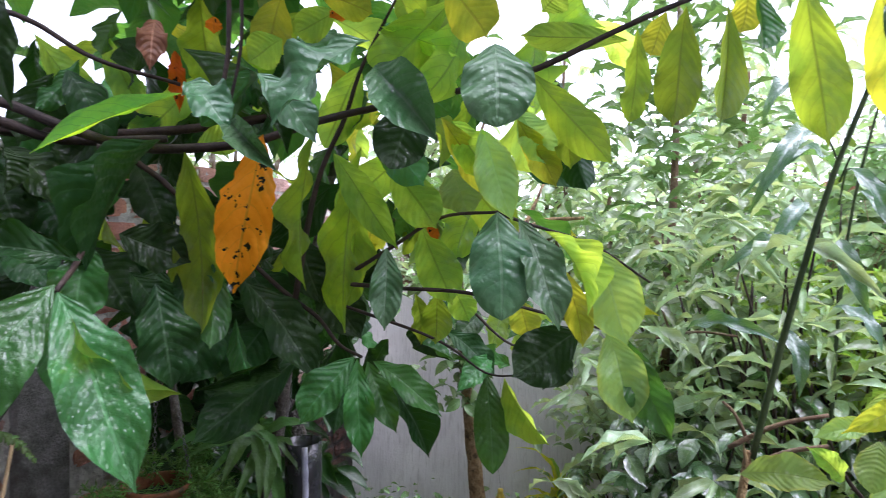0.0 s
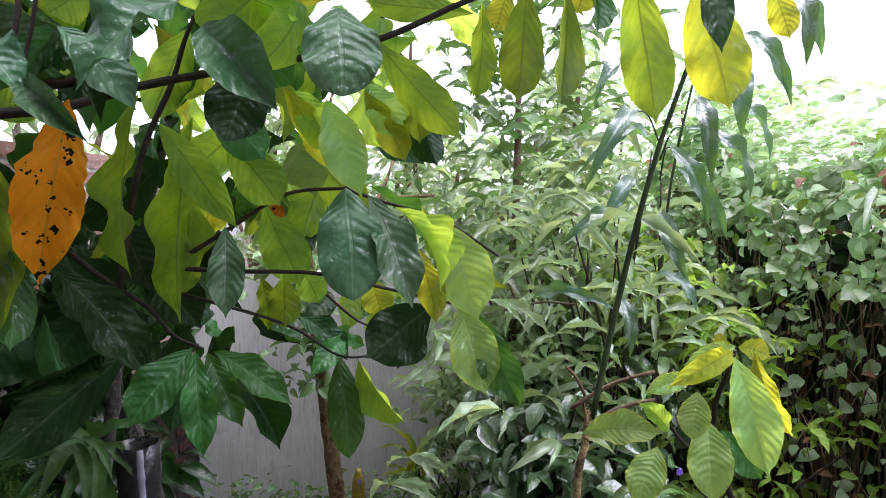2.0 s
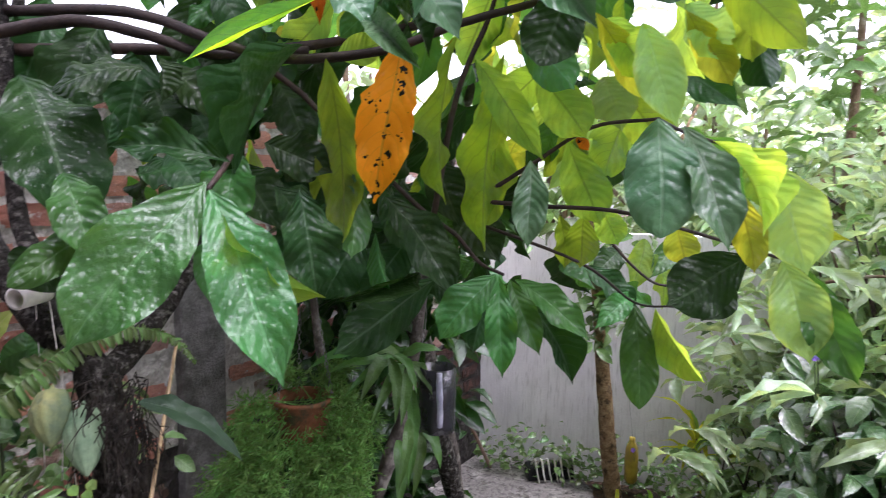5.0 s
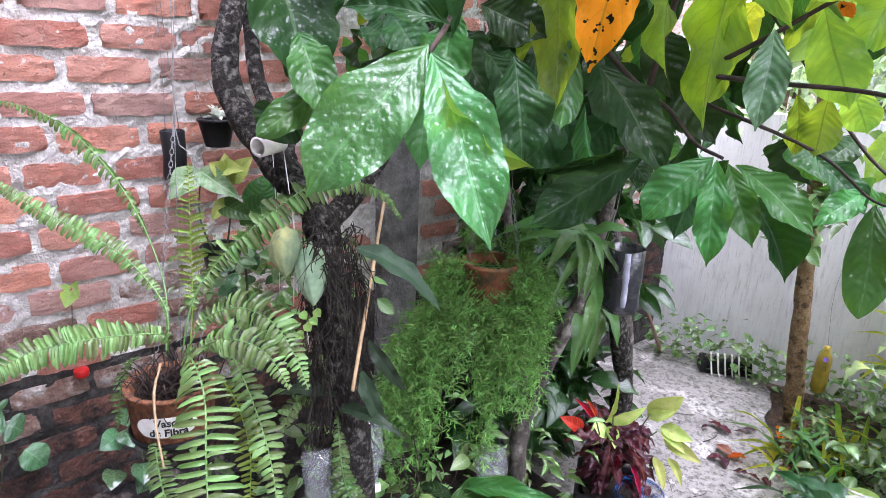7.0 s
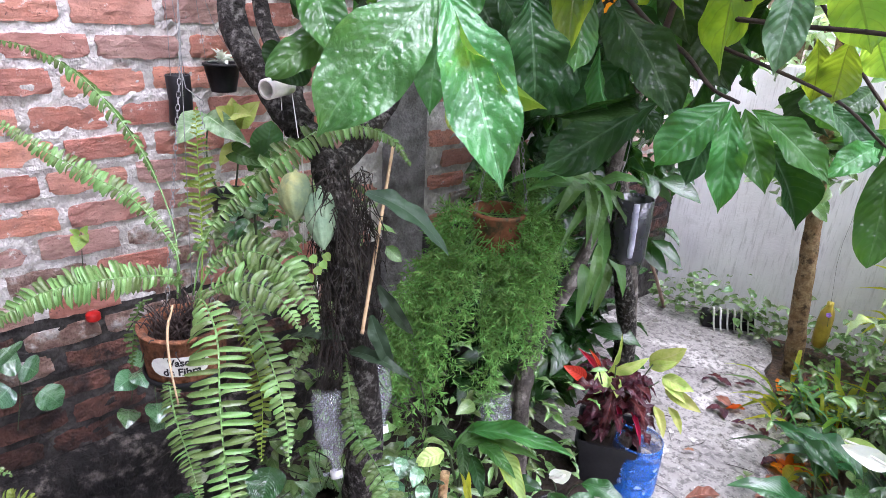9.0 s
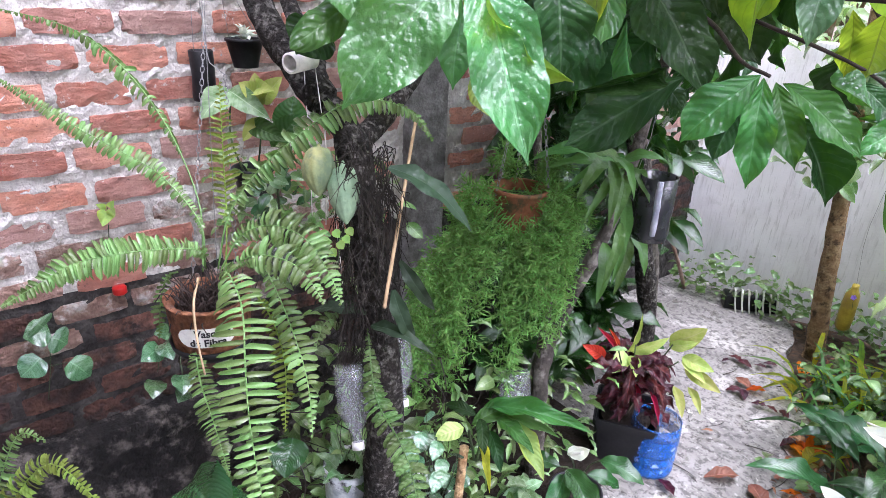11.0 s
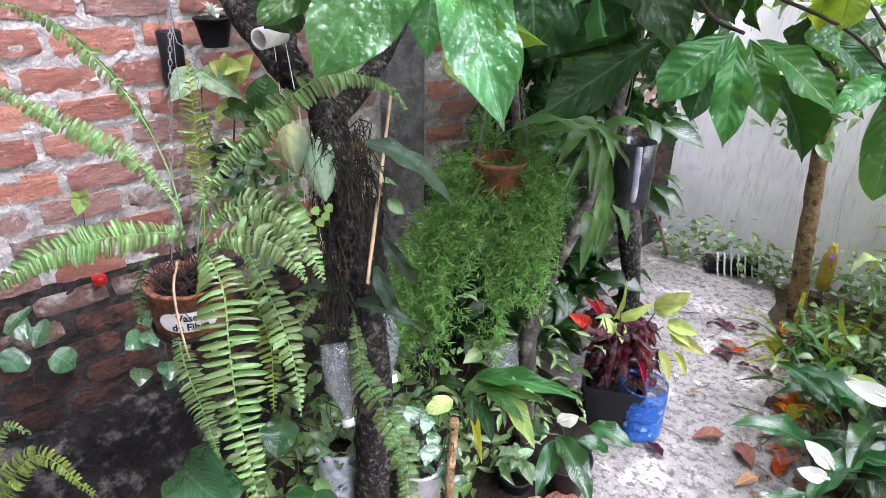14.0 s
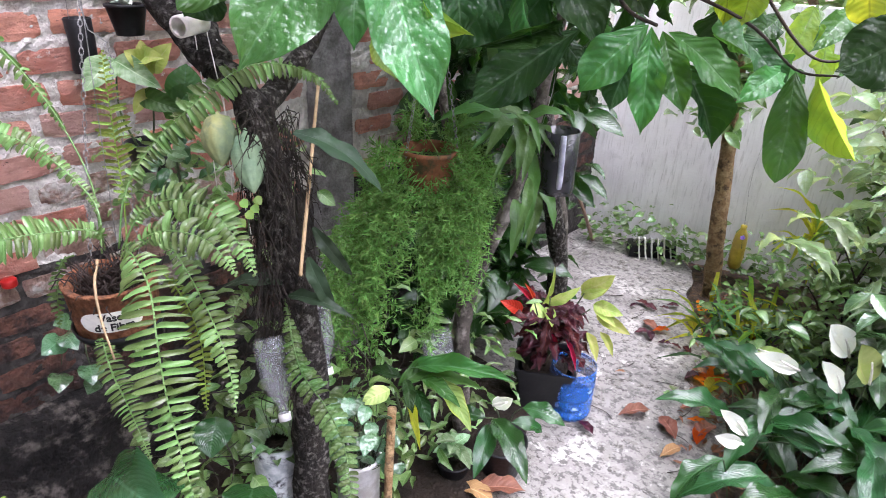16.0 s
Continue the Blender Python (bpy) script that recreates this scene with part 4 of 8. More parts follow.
# bough leaves over the trunk
cacao_leaf("orange", "a", (-0.744, 1.015, 2.069), (-0.776, 0.977, 1.781), 0.094, (0.562, -0.826, 0.046))
cacao_leaf("wet", "a", (-0.834, 0.688, 1.807), (-0.683, 0.679, 1.557), 0.100, (0.706, -0.546, 0.450))
cacao_leaf("wet", "a", (-0.838, 0.687, 1.817), (-0.892, 0.519, 1.606), 0.118, (0.784, -0.569, 0.248))
cacao_leaf("lime", "c", (-0.848, 0.703, 1.807), (-0.721, 0.797, 1.653), 0.060, (0.252, -0.957, -0.142))
cacao_leaf("dark", "b", (-0.863, 0.748, 1.847), (-0.987, 0.639, 1.866), 0.059, (0.631, -0.641, 0.437))
cacao_leaf("dark", "b", (-0.942, 0.732, 1.867), (-1.011, 0.687, 1.891), 0.041, (0.592, -0.746, 0.304))
cacao_leaf("dark", "a", (-1.372, 0.696, 2.008), (-1.155, 0.683, 1.711), 0.161, (0.779, -0.239, 0.580))
cacao_leaf("dark", "d", (-1.143, 0.797, 2.016), (-1.217, 0.676, 1.965), 0.093, (0.436, -0.562, 0.703))
cacao_leaf("dark", "c", (-1.129, 0.810, 2.036), (-1.099, 0.794, 1.950), 0.042, (0.943, -0.025, 0.333))
cacao_leaf("dark", "b", (-0.835, 0.860, 1.807), (-0.801, 0.859, 1.637), 0.095, (0.835, -0.523, 0.169))
cacao_leaf("dark", "b", (-0.964, 0.904, 1.888), (-0.862, 0.969, 1.837), 0.085, (0.608, -0.745, 0.274))
cacao_leaf("dark", "c", (-0.886, 0.921, 2.052), (-0.916, 0.802, 1.795), 0.053, (0.229, -0.892, 0.389))
cacao_leaf("olive", "d", (-0.874, 0.964, 2.036), (-0.805, 0.930, 1.719), 0.078, (-0.345, 0.922, -0.175))
cacao_leaf("olive", "b", (-0.724, 1.166, 2.108), (-0.704, 1.096, 1.782), 0.051, (-0.917, 0.374, -0.137))
cacao_leaf("dark", "c", (-0.779, 1.045, 2.131), (-0.692, 1.017, 2.028), 0.045, (0.554, -0.559, 0.617))
cacao_leaf("lime", "d", (-0.942, 1.069, 2.065), (-0.873, 1.121, 2.095), 0.062, (-0.648, 0.736, 0.195))
cacao_leaf("dark", "a", (-1.287, 0.794, 1.848), (-1.278, 0.815, 1.951), 0.041, (0.910, -0.415, 0.010))
cacao_leaf("dark", "a", (-1.257, 0.907, 2.055), (-1.106, 0.932, 1.919), 0.079, (0.623, -0.501, 0.600))
cacao_leaf("dark", "a", (-1.407, 0.766, 1.813), (-1.287, 0.773, 1.707), 0.095, (0.643, -0.293, 0.707))
cacao_leaf("dark", "a", (-1.232, 0.687, 1.695), (-1.230, 0.619, 1.638), 0.102, (0.875, -0.294, 0.384))
cacao_leaf("dark", "a", (-1.819, 0.850, 2.266), (-1.777, 0.771, 1.950), 0.191, (0.960, -0.214, 0.179))
cacao_leaf("dark", "b", (-1.512, 0.929, 2.167), (-1.500, 0.839, 1.922), 0.142, (0.742, -0.618, 0.259))
cacao_leaf("dark", "a", (-1.664, 0.894, 2.242), (-1.641, 0.813, 1.999), 0.135, (0.986, -0.107, 0.127))
cacao_leaf("dark", "a", (-1.435, 0.976, 2.119), (-1.409, 0.915, 1.914), 0.119, (0.903, -0.368, 0.222))
cacao_leaf("dark", "a", (-1.759, 0.768, 2.260), (-1.796, 0.701, 1.981), 0.145, (0.962, -0.265, -0.063))
# crown
cacao_leaf("grey", "d", (-0.316, 1.029, 2.190), (-0.298, 0.981, 2.050), 0.114, (0.254, -0.903, 0.346))
cacao_leaf("grey", "b", (-0.519, 0.996, 2.207), (-0.645, 0.902, 2.055), 0.082, (0.115, -0.887, 0.447))
cacao_leaf("grey", "c", (-0.512, 0.998, 2.165), (-0.398, 0.996, 2.035), 0.086, (0.155, -0.977, 0.146))
cacao_leaf("dark", "d", (-0.464, 1.058, 2.126), (-0.503, 1.041, 2.001), 0.096, (-0.308, 0.951, -0.031))
cacao_leaf("grey", "b", (-0.819, 0.913, 2.145), (-0.719, 0.896, 2.049), 0.071, (0.475, -0.639, 0.605))
cacao_leaf("grey", "c", (-0.733, 0.912, 2.073), (-0.633, 0.906, 1.986), 0.043, (0.168, -0.951, 0.260))
cacao_leaf("lime", "c", (-0.882, 0.964, 2.142), (-1.067, 0.817, 2.022), 0.037, (-0.712, 0.609, 0.350))
cacao_leaf("grey", "a", (-0.710, 0.954, 2.160), (-0.615, 0.989, 2.042), 0.072, (0.664, -0.667, 0.339))
cacao_leaf("lime", "a", (-0.731, 1.055, 2.250), (-0.789, 1.032, 2.207), 0.074, (-0.585, 0.682, 0.438))
cacao_leaf("lime", "a", (-0.687, 1.165, 2.052), (-0.548, 1.172, 1.863), 0.065, (0.297, -0.937, 0.182))
cacao_leaf("olive", "b", (-0.664, 1.238, 2.075), (-0.667, 1.178, 1.693), 0.082, (-0.759, 0.644, -0.095))
cacao_leaf("lime", "a", (-0.586, 1.213, 2.039), (-0.480, 1.198, 1.903), 0.090, (-0.179, 0.953, -0.245))
cacao_leaf("mid", "a", (-0.605, 1.175, 2.107), (-0.495, 1.172, 1.983), 0.083, (-0.172, 0.970, -0.174))
cacao_leaf("yellow", "a", (-0.481, 1.223, 2.122), (-0.373, 1.218, 1.960), 0.068, (-0.011, 0.999, -0.033))
cacao_leaf("lime", "b", (-0.474, 1.268, 2.122), (-0.376, 1.260, 1.987), 0.075, (0.185, -0.964, 0.190))
cacao_leaf("pale", "a", (-0.401, 1.231, 2.096), (-0.332, 1.212, 1.917), 0.079, (0.154, -0.974, 0.164))
cacao_leaf("yellow", "a", (-0.337, 1.256, 2.114), (-0.257, 1.242, 1.981), 0.063, (0.097, 0.994, -0.049))
cacao_leaf("pale", "b", (-0.342, 1.297, 2.136), (-0.259, 1.284, 2.019), 0.074, (0.086, -0.981, 0.173))
cacao_leaf("olive", "a", (-0.290, 1.168, 2.179), (-0.149, 1.176, 2.011), 0.076, (-0.090, 0.996, -0.026))
cacao_leaf("olive", "b", (-0.257, 1.233, 2.149), (-0.226, 1.211, 2.010), 0.059, (0.153, 0.980, -0.124))
cacao_leaf("dark", "c", (-0.233, 1.252, 2.090), (-0.200, 1.242, 1.973), 0.061, (-0.166, 0.977, -0.134))
cacao_leaf("mid", "a", (-0.610, 1.261, 2.228), (-0.481, 1.287, 2.137), 0.089, (-0.001, 0.961, 0.275))
# hanging twigs
cacao_leaf("grey", "a", (-0.587, 1.200, 1.866), (-0.571, 1.161, 1.705), 0.065, (0.499, -0.830, 0.251))
cacao_leaf("grey", "d", (-0.370, 1.241, 1.936), (-0.344, 1.183, 1.735), 0.121, (0.266, -0.918, 0.296))
cacao_leaf("grey", "a", (-0.332, 1.255, 1.923), (-0.245, 1.221, 1.716), 0.085, (0.458, -0.826, 0.329))
cacao_leaf("lime", "c", (-0.292, 1.313, 1.900), (-0.205, 1.300, 1.737), 0.042, (0.800, -0.394, 0.453))
cacao_leaf("yellow", "a", (-0.257, 1.346, 1.821), (-0.216, 1.317, 1.673), 0.060, (0.131, 0.979, -0.157))
cacao_leaf("pale", "a", (-0.209, 1.450, 1.866), (-0.141, 1.430, 1.664), 0.119, (0.218, -0.961, 0.169))
cacao_leaf("yellow", "b", (-0.264, 1.452, 1.905), (-0.077, 1.434, 1.728), 0.070, (-0.362, 0.810, -0.462))
cacao_leaf("lime", "a", (-0.255, 1.476, 1.890), (-0.201, 1.441, 1.769), 0.070, (0.175, -0.922, 0.344))
cacao_leaf("pale", "a", (-0.184, 1.457, 1.686), (-0.127, 1.412, 1.507), 0.104, (0.177, -0.939, 0.294))
cacao_leaf("mid", "b", (-0.147, 1.471, 1.674), (-0.051, 1.441, 1.473), 0.083, (-0.055, -0.991, 0.125))
cacao_leaf("mid", "d", (-0.448, 1.441, 1.575), (-0.417, 1.386, 1.371), 0.077, (0.296, -0.909, 0.292))
cacao_leaf("lime", "c", (-0.411, 1.455, 1.570), (-0.306, 1.450, 1.429), 0.055, (-0.040, -0.999, 0.007))
cacao_leaf("dark", "a", (-0.233, 1.418, 1.696), (-0.361, 1.325, 1.601), 0.123, (-0.388, 0.864, -0.321))
cacao_leaf("dark", "a", (-0.284, 1.440, 1.680), (-0.309, 1.386, 1.566), 0.104, (-0.230, 0.898, -0.375))
cacao_leaf("lime", "a", (-0.569, 1.336, 1.912), (-0.490, 1.320, 1.744), 0.098, (-0.287, 0.932, -0.220))
cacao_leaf("pale", "b", (-0.507, 1.361, 2.036), (-0.459, 1.335, 1.924), 0.092, (0.316, -0.885, 0.343))
cacao_leaf("olive", "b", (-0.587, 1.348, 1.762), (-0.566, 1.333, 1.653), 0.053, (-0.043, 0.988, -0.145))
cacao_leaf("olive", "a", (-0.533, 1.347, 1.764), (-0.530, 1.325, 1.657), 0.070, (-0.360, 0.912, -0.195))
cacao_leaf("olive", "b", (-0.719, 1.302, 1.999), (-0.724, 1.253, 1.716), 0.070, (-0.088, 0.982, -0.169))
cacao_leaf("lime", "a", (-0.518, 1.396, 1.787), (-0.469, 1.371, 1.703), 0.065, (-0.180, 0.906, -0.382))
cacao_leaf("yellow", "a", (-0.375, 1.450, 1.750), (-0.352, 1.436, 1.664), 0.072, (-0.206, 0.956, -0.211))
# low spray
cacao_leaf("mid", "a", (-0.604, 1.105, 1.663), (-0.676, 1.033, 1.548), 0.079, (0.277, -0.883, 0.379))
cacao_leaf("mid", "b", (-0.595, 1.097, 1.661), (-0.562, 1.054, 1.495), 0.055, (0.468, -0.827, 0.310))
cacao_leaf("mid", "b", (-0.582, 1.113, 1.655), (-0.513, 1.095, 1.533), 0.051, (0.364, -0.868, 0.338))
cacao_leaf("mid", "a", (-0.577, 1.126, 1.653), (-0.437, 1.124, 1.564), 0.056, (0.357, -0.735, 0.577))
cacao_leaf("dark", "c", (-0.568, 1.182, 1.599), (-0.481, 1.170, 1.468), 0.066, (0.557, -0.709, 0.432))
cacao_leaf("dark", "c", (-0.641, 1.154, 1.620), (-0.660, 1.124, 1.505), 0.058, (-0.543, 0.830, -0.128))
cacao_leaf("dark", "a", (-0.797, 1.220, 1.630), (-0.893, 1.001, 1.496), 0.104, (-0.738, 0.557, -0.381))
cacao_leaf("dark", "a", (-0.846, 1.098, 1.795), (-0.685, 1.108, 1.609), 0.091, (0.614, -0.611, 0.500))
cacao_leaf("dark", "c", (-0.803, 1.156, 1.643), (-0.861, 0.970, 1.605), 0.036, (0.930, -0.327, 0.166))
cacao_leaf("mid", "a", (-0.826, 0.987, 1.845), (-0.779, 0.921, 1.694), 0.063, (-0.547, 0.689, -0.475))
cacao_leaf("mid", "c", (-0.828, 1.047, 1.729), (-0.773, 1.020, 1.630), 0.038, (-0.665, 0.536, -0.520))
cacao_leaf("mid", "b", (-0.930, 0.817, 1.866), (-0.879, 0.747, 1.730), 0.080, (0.646, -0.553, 0.526))
cacao_leaf("mid", "a", (-1.223, 1.006, 1.731), (-1.140, 0.924, 1.567), 0.082, (0.631, -0.517, 0.579))
cacao_leaf("pale", "a", (-1.200, 1.037, 1.600), (-1.112, 1.016, 1.504), 0.071, (0.549, -0.557, 0.623))
cacao_leaf("mid", "a", (-1.154, 0.656, 1.830), (-1.026, 0.637, 1.688), 0.078, (0.634, -0.451, 0.628))
cacao_leaf("mid", "d", (-1.137, 0.706, 1.742), (-1.096, 0.544, 1.664), 0.061, (0.857, -0.034, 0.515))
cacao_leaf("dark", "a", (-1.051, 1.006, 1.814), (-0.948, 1.023, 1.698), 0.066, (0.611, -0.653, 0.447))
cacao_leaf("dark", "b", (-1.094, 1.123, 1.819), (-1.076, 1.084, 1.719), 0.081, (0.630, -0.682, 0.371))
cacao_leaf("mid", "a", (-0.935, 1.434, 1.767), (-0.859, 1.397, 1.666), 0.067, (0.371, -0.747, 0.551))
cacao_leaf("lime", "a", (-0.859, 1.442, 1.772), (-0.770, 1.393, 1.653), 0.068, (-0.058, 0.908, -0.415))
cacao_leaf("mid", "a", (-0.829, 1.545, 1.751), (-0.786, 1.467, 1.672), 0.057, (-0.398, 0.535, -0.745))
# outer twig
cacao_leaf("olive", "b", (-0.117, 1.256, 2.263), (-0.128, 1.228, 2.086), 0.052, (0.073, 0.984, -0.163))
cacao_leaf("olive", "a", (-0.035, 1.245, 2.289), (-0.055, 1.202, 2.074), 0.082, (-0.048, 0.980, -0.191))
cacao_leaf("olive", "c", (0.035, 1.314, 2.308), (0.023, 1.285, 2.091), 0.057, (0.212, 0.967, -0.139))
cacao_leaf("olive", "a", (0.151, 1.284, 2.328), (0.180, 1.237, 2.035), 0.093, (0.219, 0.967, -0.133))
cacao_leaf("yellow", "a", (0.261, 1.296, 2.303), (0.302, 1.241, 2.056), 0.109, (0.358, 0.922, -0.147))
cacao_leaf("grey", "a", (0.259, 1.194, 2.282), (0.267, 1.168, 2.133), 0.049, (-0.275, -0.950, 0.147))
cacao_leaf("yellow", "a", (0.438, 1.426, 2.328), (0.461, 1.404, 2.213), 0.056, (0.443, 0.893, -0.082))
cacao_leaf("lime", "a", (-0.134, 1.281, 2.252), (-0.309, 1.161, 2.244), 0.055, (-0.546, 0.775, 0.318))
cacao_leaf("yellow", "a", (-0.070, 1.361, 2.325), (-0.098, 1.327, 2.232), 0.061, (-0.233, 0.935, -0.266))
cacao_leaf("mid", "c", (0.082, 1.365, 2.349), (0.094, 1.336, 2.226), 0.047, (0.493, 0.856, -0.154))
cacao_leaf("yellow", "a", (0.082, 1.419, 2.381), (0.061, 1.388, 2.276), 0.061, (0.136, 0.942, -0.305))
cacao_leaf("yellow", "a", (-0.449, 1.163, 2.366), (-0.363, 1.141, 2.240), 0.097, (0.029, 0.987, -0.158))
cacao_leaf("lime", "a", (-0.583, 1.165, 2.291), (-0.430, 1.180, 2.223), 0.047, (0.049, 0.948, 0.314))
cacao_leaf("lime", "d", (-0.557, 1.227, 2.215), (-0.472, 1.228, 2.235), 0.051, (-0.087, 0.932, 0.351))
cacao_leaf("yellow", "a", (-0.701, 1.121, 2.364), (-0.589, 1.142, 2.308), 0.061, (-0.089, 0.980, 0.177))
cacao_leaf("lime", "a", (-0.711, 1.224, 2.357), (-0.775, 1.156, 2.296), 0.071, (-0.776, 0.618, 0.128))
cacao_leaf("yellow", "a", (-0.822, 1.183, 2.392), (-0.828, 1.136, 2.262), 0.088, (-0.689, 0.692, -0.216))
cacao_leaf("lime", "b", (-0.293, 1.276, 2.323), (-0.250, 1.271, 2.359), 0.066, (-0.191, 0.920, 0.343))
cacao_leaf("brown", "b", (-0.990, 1.011, 2.302), (-0.967, 0.975, 2.193), 0.053, (0.684, -0.639, 0.354))
cacao_leaf("orange", "b", (-0.953, 1.132, 2.344), (-0.955, 1.131, 2.308), 0.034, (0.647, -0.762, -0.007))
cacao_leaf("orange", "b", (-1.068, 1.141, 2.288), (-1.042, 1.128, 2.149), 0.035, (0.681, -0.705, 0.196))
cacao_leaf("orange", "b", (-0.711, 1.225, 2.369), (-0.705, 1.226, 2.334), 0.045, (0.517, -0.855, 0.045))
cacao_leaf("orange", "b", (-0.491, 1.237, 1.904), (-0.505, 1.232, 1.887), 0.032, (0.138, -0.971, 0.197))
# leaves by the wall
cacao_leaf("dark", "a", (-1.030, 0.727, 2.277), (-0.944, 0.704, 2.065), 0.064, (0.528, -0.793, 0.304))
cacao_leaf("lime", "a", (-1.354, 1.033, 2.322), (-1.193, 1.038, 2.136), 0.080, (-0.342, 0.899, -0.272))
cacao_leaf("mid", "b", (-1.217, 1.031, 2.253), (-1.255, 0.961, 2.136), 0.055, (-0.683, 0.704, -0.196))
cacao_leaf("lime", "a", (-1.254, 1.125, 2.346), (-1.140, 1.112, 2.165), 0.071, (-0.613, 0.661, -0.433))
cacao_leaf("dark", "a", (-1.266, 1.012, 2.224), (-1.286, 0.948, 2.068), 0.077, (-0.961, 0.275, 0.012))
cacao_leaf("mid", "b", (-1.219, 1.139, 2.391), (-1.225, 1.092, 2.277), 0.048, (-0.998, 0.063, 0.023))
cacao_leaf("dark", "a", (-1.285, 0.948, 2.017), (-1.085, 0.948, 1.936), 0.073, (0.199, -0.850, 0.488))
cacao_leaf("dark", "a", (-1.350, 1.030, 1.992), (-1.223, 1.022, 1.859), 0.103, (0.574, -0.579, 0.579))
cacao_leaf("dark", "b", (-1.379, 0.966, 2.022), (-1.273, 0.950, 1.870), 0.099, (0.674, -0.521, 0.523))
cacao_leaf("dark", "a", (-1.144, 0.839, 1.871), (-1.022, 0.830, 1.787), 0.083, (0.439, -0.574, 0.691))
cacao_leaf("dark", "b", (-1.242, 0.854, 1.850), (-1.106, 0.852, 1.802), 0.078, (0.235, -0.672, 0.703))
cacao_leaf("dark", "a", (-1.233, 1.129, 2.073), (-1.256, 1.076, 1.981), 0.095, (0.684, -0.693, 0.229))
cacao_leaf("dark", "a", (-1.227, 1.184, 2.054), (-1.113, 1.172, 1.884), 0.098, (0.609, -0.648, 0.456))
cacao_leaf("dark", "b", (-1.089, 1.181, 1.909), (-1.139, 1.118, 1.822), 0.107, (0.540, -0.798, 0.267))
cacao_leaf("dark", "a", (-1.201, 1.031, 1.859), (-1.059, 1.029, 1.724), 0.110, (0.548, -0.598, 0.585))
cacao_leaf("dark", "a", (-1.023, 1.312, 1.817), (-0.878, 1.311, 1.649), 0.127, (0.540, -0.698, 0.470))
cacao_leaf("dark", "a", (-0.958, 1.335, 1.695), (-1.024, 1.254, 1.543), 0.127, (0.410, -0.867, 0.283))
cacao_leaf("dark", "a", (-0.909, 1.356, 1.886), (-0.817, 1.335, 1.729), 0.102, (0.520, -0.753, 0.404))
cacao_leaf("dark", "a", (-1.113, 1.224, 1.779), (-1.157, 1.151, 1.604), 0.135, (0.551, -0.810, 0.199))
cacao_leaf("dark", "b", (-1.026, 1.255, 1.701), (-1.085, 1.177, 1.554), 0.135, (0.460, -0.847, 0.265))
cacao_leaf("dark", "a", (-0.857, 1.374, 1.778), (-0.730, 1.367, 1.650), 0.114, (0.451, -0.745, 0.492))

# leaves of the tree over the grey wall
cacao_leaf("dark", "a", (-0.827, 2.183, 1.556), (-0.635, 2.168, 1.408), 0.103, (0.55, -0.65, 0.5))
cacao_leaf("mid", "b", (-0.628, 2.342, 1.414), (-0.783, 2.147, 1.463), 0.081, (0.55, -0.65, 0.5))
cacao_leaf("mid", "a", (-0.663, 2.202, 1.475), (-0.720, 2.001, 1.383), 0.084, (0.55, -0.65, 0.5))
cacao_leaf("lime", "a", (-0.704, 2.494, 1.637), (-0.695, 2.298, 1.461), 0.100, (0.55, -0.65, 0.5))
cacao_leaf("mid", "a", (-0.607, 2.579, 1.634), (-0.651, 2.366, 1.504), 0.087, (0.55, -0.65, 0.5))
cacao_leaf("mid", "b", (-0.512, 2.474, 1.572), (-0.537, 2.284, 1.452), 0.090, (0.55, -0.65, 0.5))
cacao_leaf("lime", "a", (-0.503, 2.728, 1.493), (-0.609, 2.596, 1.572), 0.080, (0.55, -0.65, 0.5))
cacao_leaf("dark", "a", (-0.789, 2.466, 1.596), (-0.828, 2.277, 1.497), 0.102, (0.55, -0.65, 0.5))
cacao_leaf("lime", "b", (-0.667, 2.605, 1.528), (-0.624, 2.458, 1.382), 0.088, (0.55, -0.65, 0.5))
cacao_leaf("mid", "a", (-0.839, 2.370, 1.630), (-0.894, 2.178, 1.548), 0.091, (0.55, -0.65, 0.5))
twig([(-0.9, 1.9, 1.95), (-0.688, 2.266, 1.563), (-0.563, 2.333, 1.494), (-0.497, 2.517, 1.571)], 0.006, 0.003)

# the deeper leaves of the crown, hung along the limbs
rng_crown = random.Random(21)


def in_clearing(p, a=Vector((-0.848, 0.742, 2.196)), b=Vector((-3.089, 2.578, 3.071))):
    """A thin gap in the crown that lets the sky through."""
    t = min(1.0, max(0.0, (p - a).dot(b - a) / (b - a).length_squared))
    return (p - a - (b - a) * t).length < 0.10 + 0.16 * t


def deep_leaf(lo, hi, colours, size=(0.16, 0.28)):
    b = Vector([rng_crown.uniform(a, c) for a, c in zip(lo, hi)])
    if in_clearing(b - Vector((0, 0, 0.1))):
        return
    a = rng_crown.uniform(0, 2 * math.pi)
    d = Vector((math.cos(a) * 0.55, math.sin(a) * 0.55, rng_crown.uniform(-1.0, -0.35))).normalized()
    L = rng_crown.uniform(*size)
    nrm = Vector((rng_crown.uniform(-1, 1), rng_crown.uniform(-1, 1), rng_crown.uniform(0.2, 1.0)))
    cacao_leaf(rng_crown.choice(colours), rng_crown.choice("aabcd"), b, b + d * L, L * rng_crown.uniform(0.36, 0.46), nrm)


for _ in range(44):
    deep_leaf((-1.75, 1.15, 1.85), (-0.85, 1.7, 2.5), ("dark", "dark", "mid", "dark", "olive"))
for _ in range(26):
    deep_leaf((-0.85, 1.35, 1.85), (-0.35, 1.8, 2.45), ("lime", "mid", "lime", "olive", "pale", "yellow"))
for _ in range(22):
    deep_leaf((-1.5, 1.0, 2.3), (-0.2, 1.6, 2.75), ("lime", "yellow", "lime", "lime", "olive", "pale"))
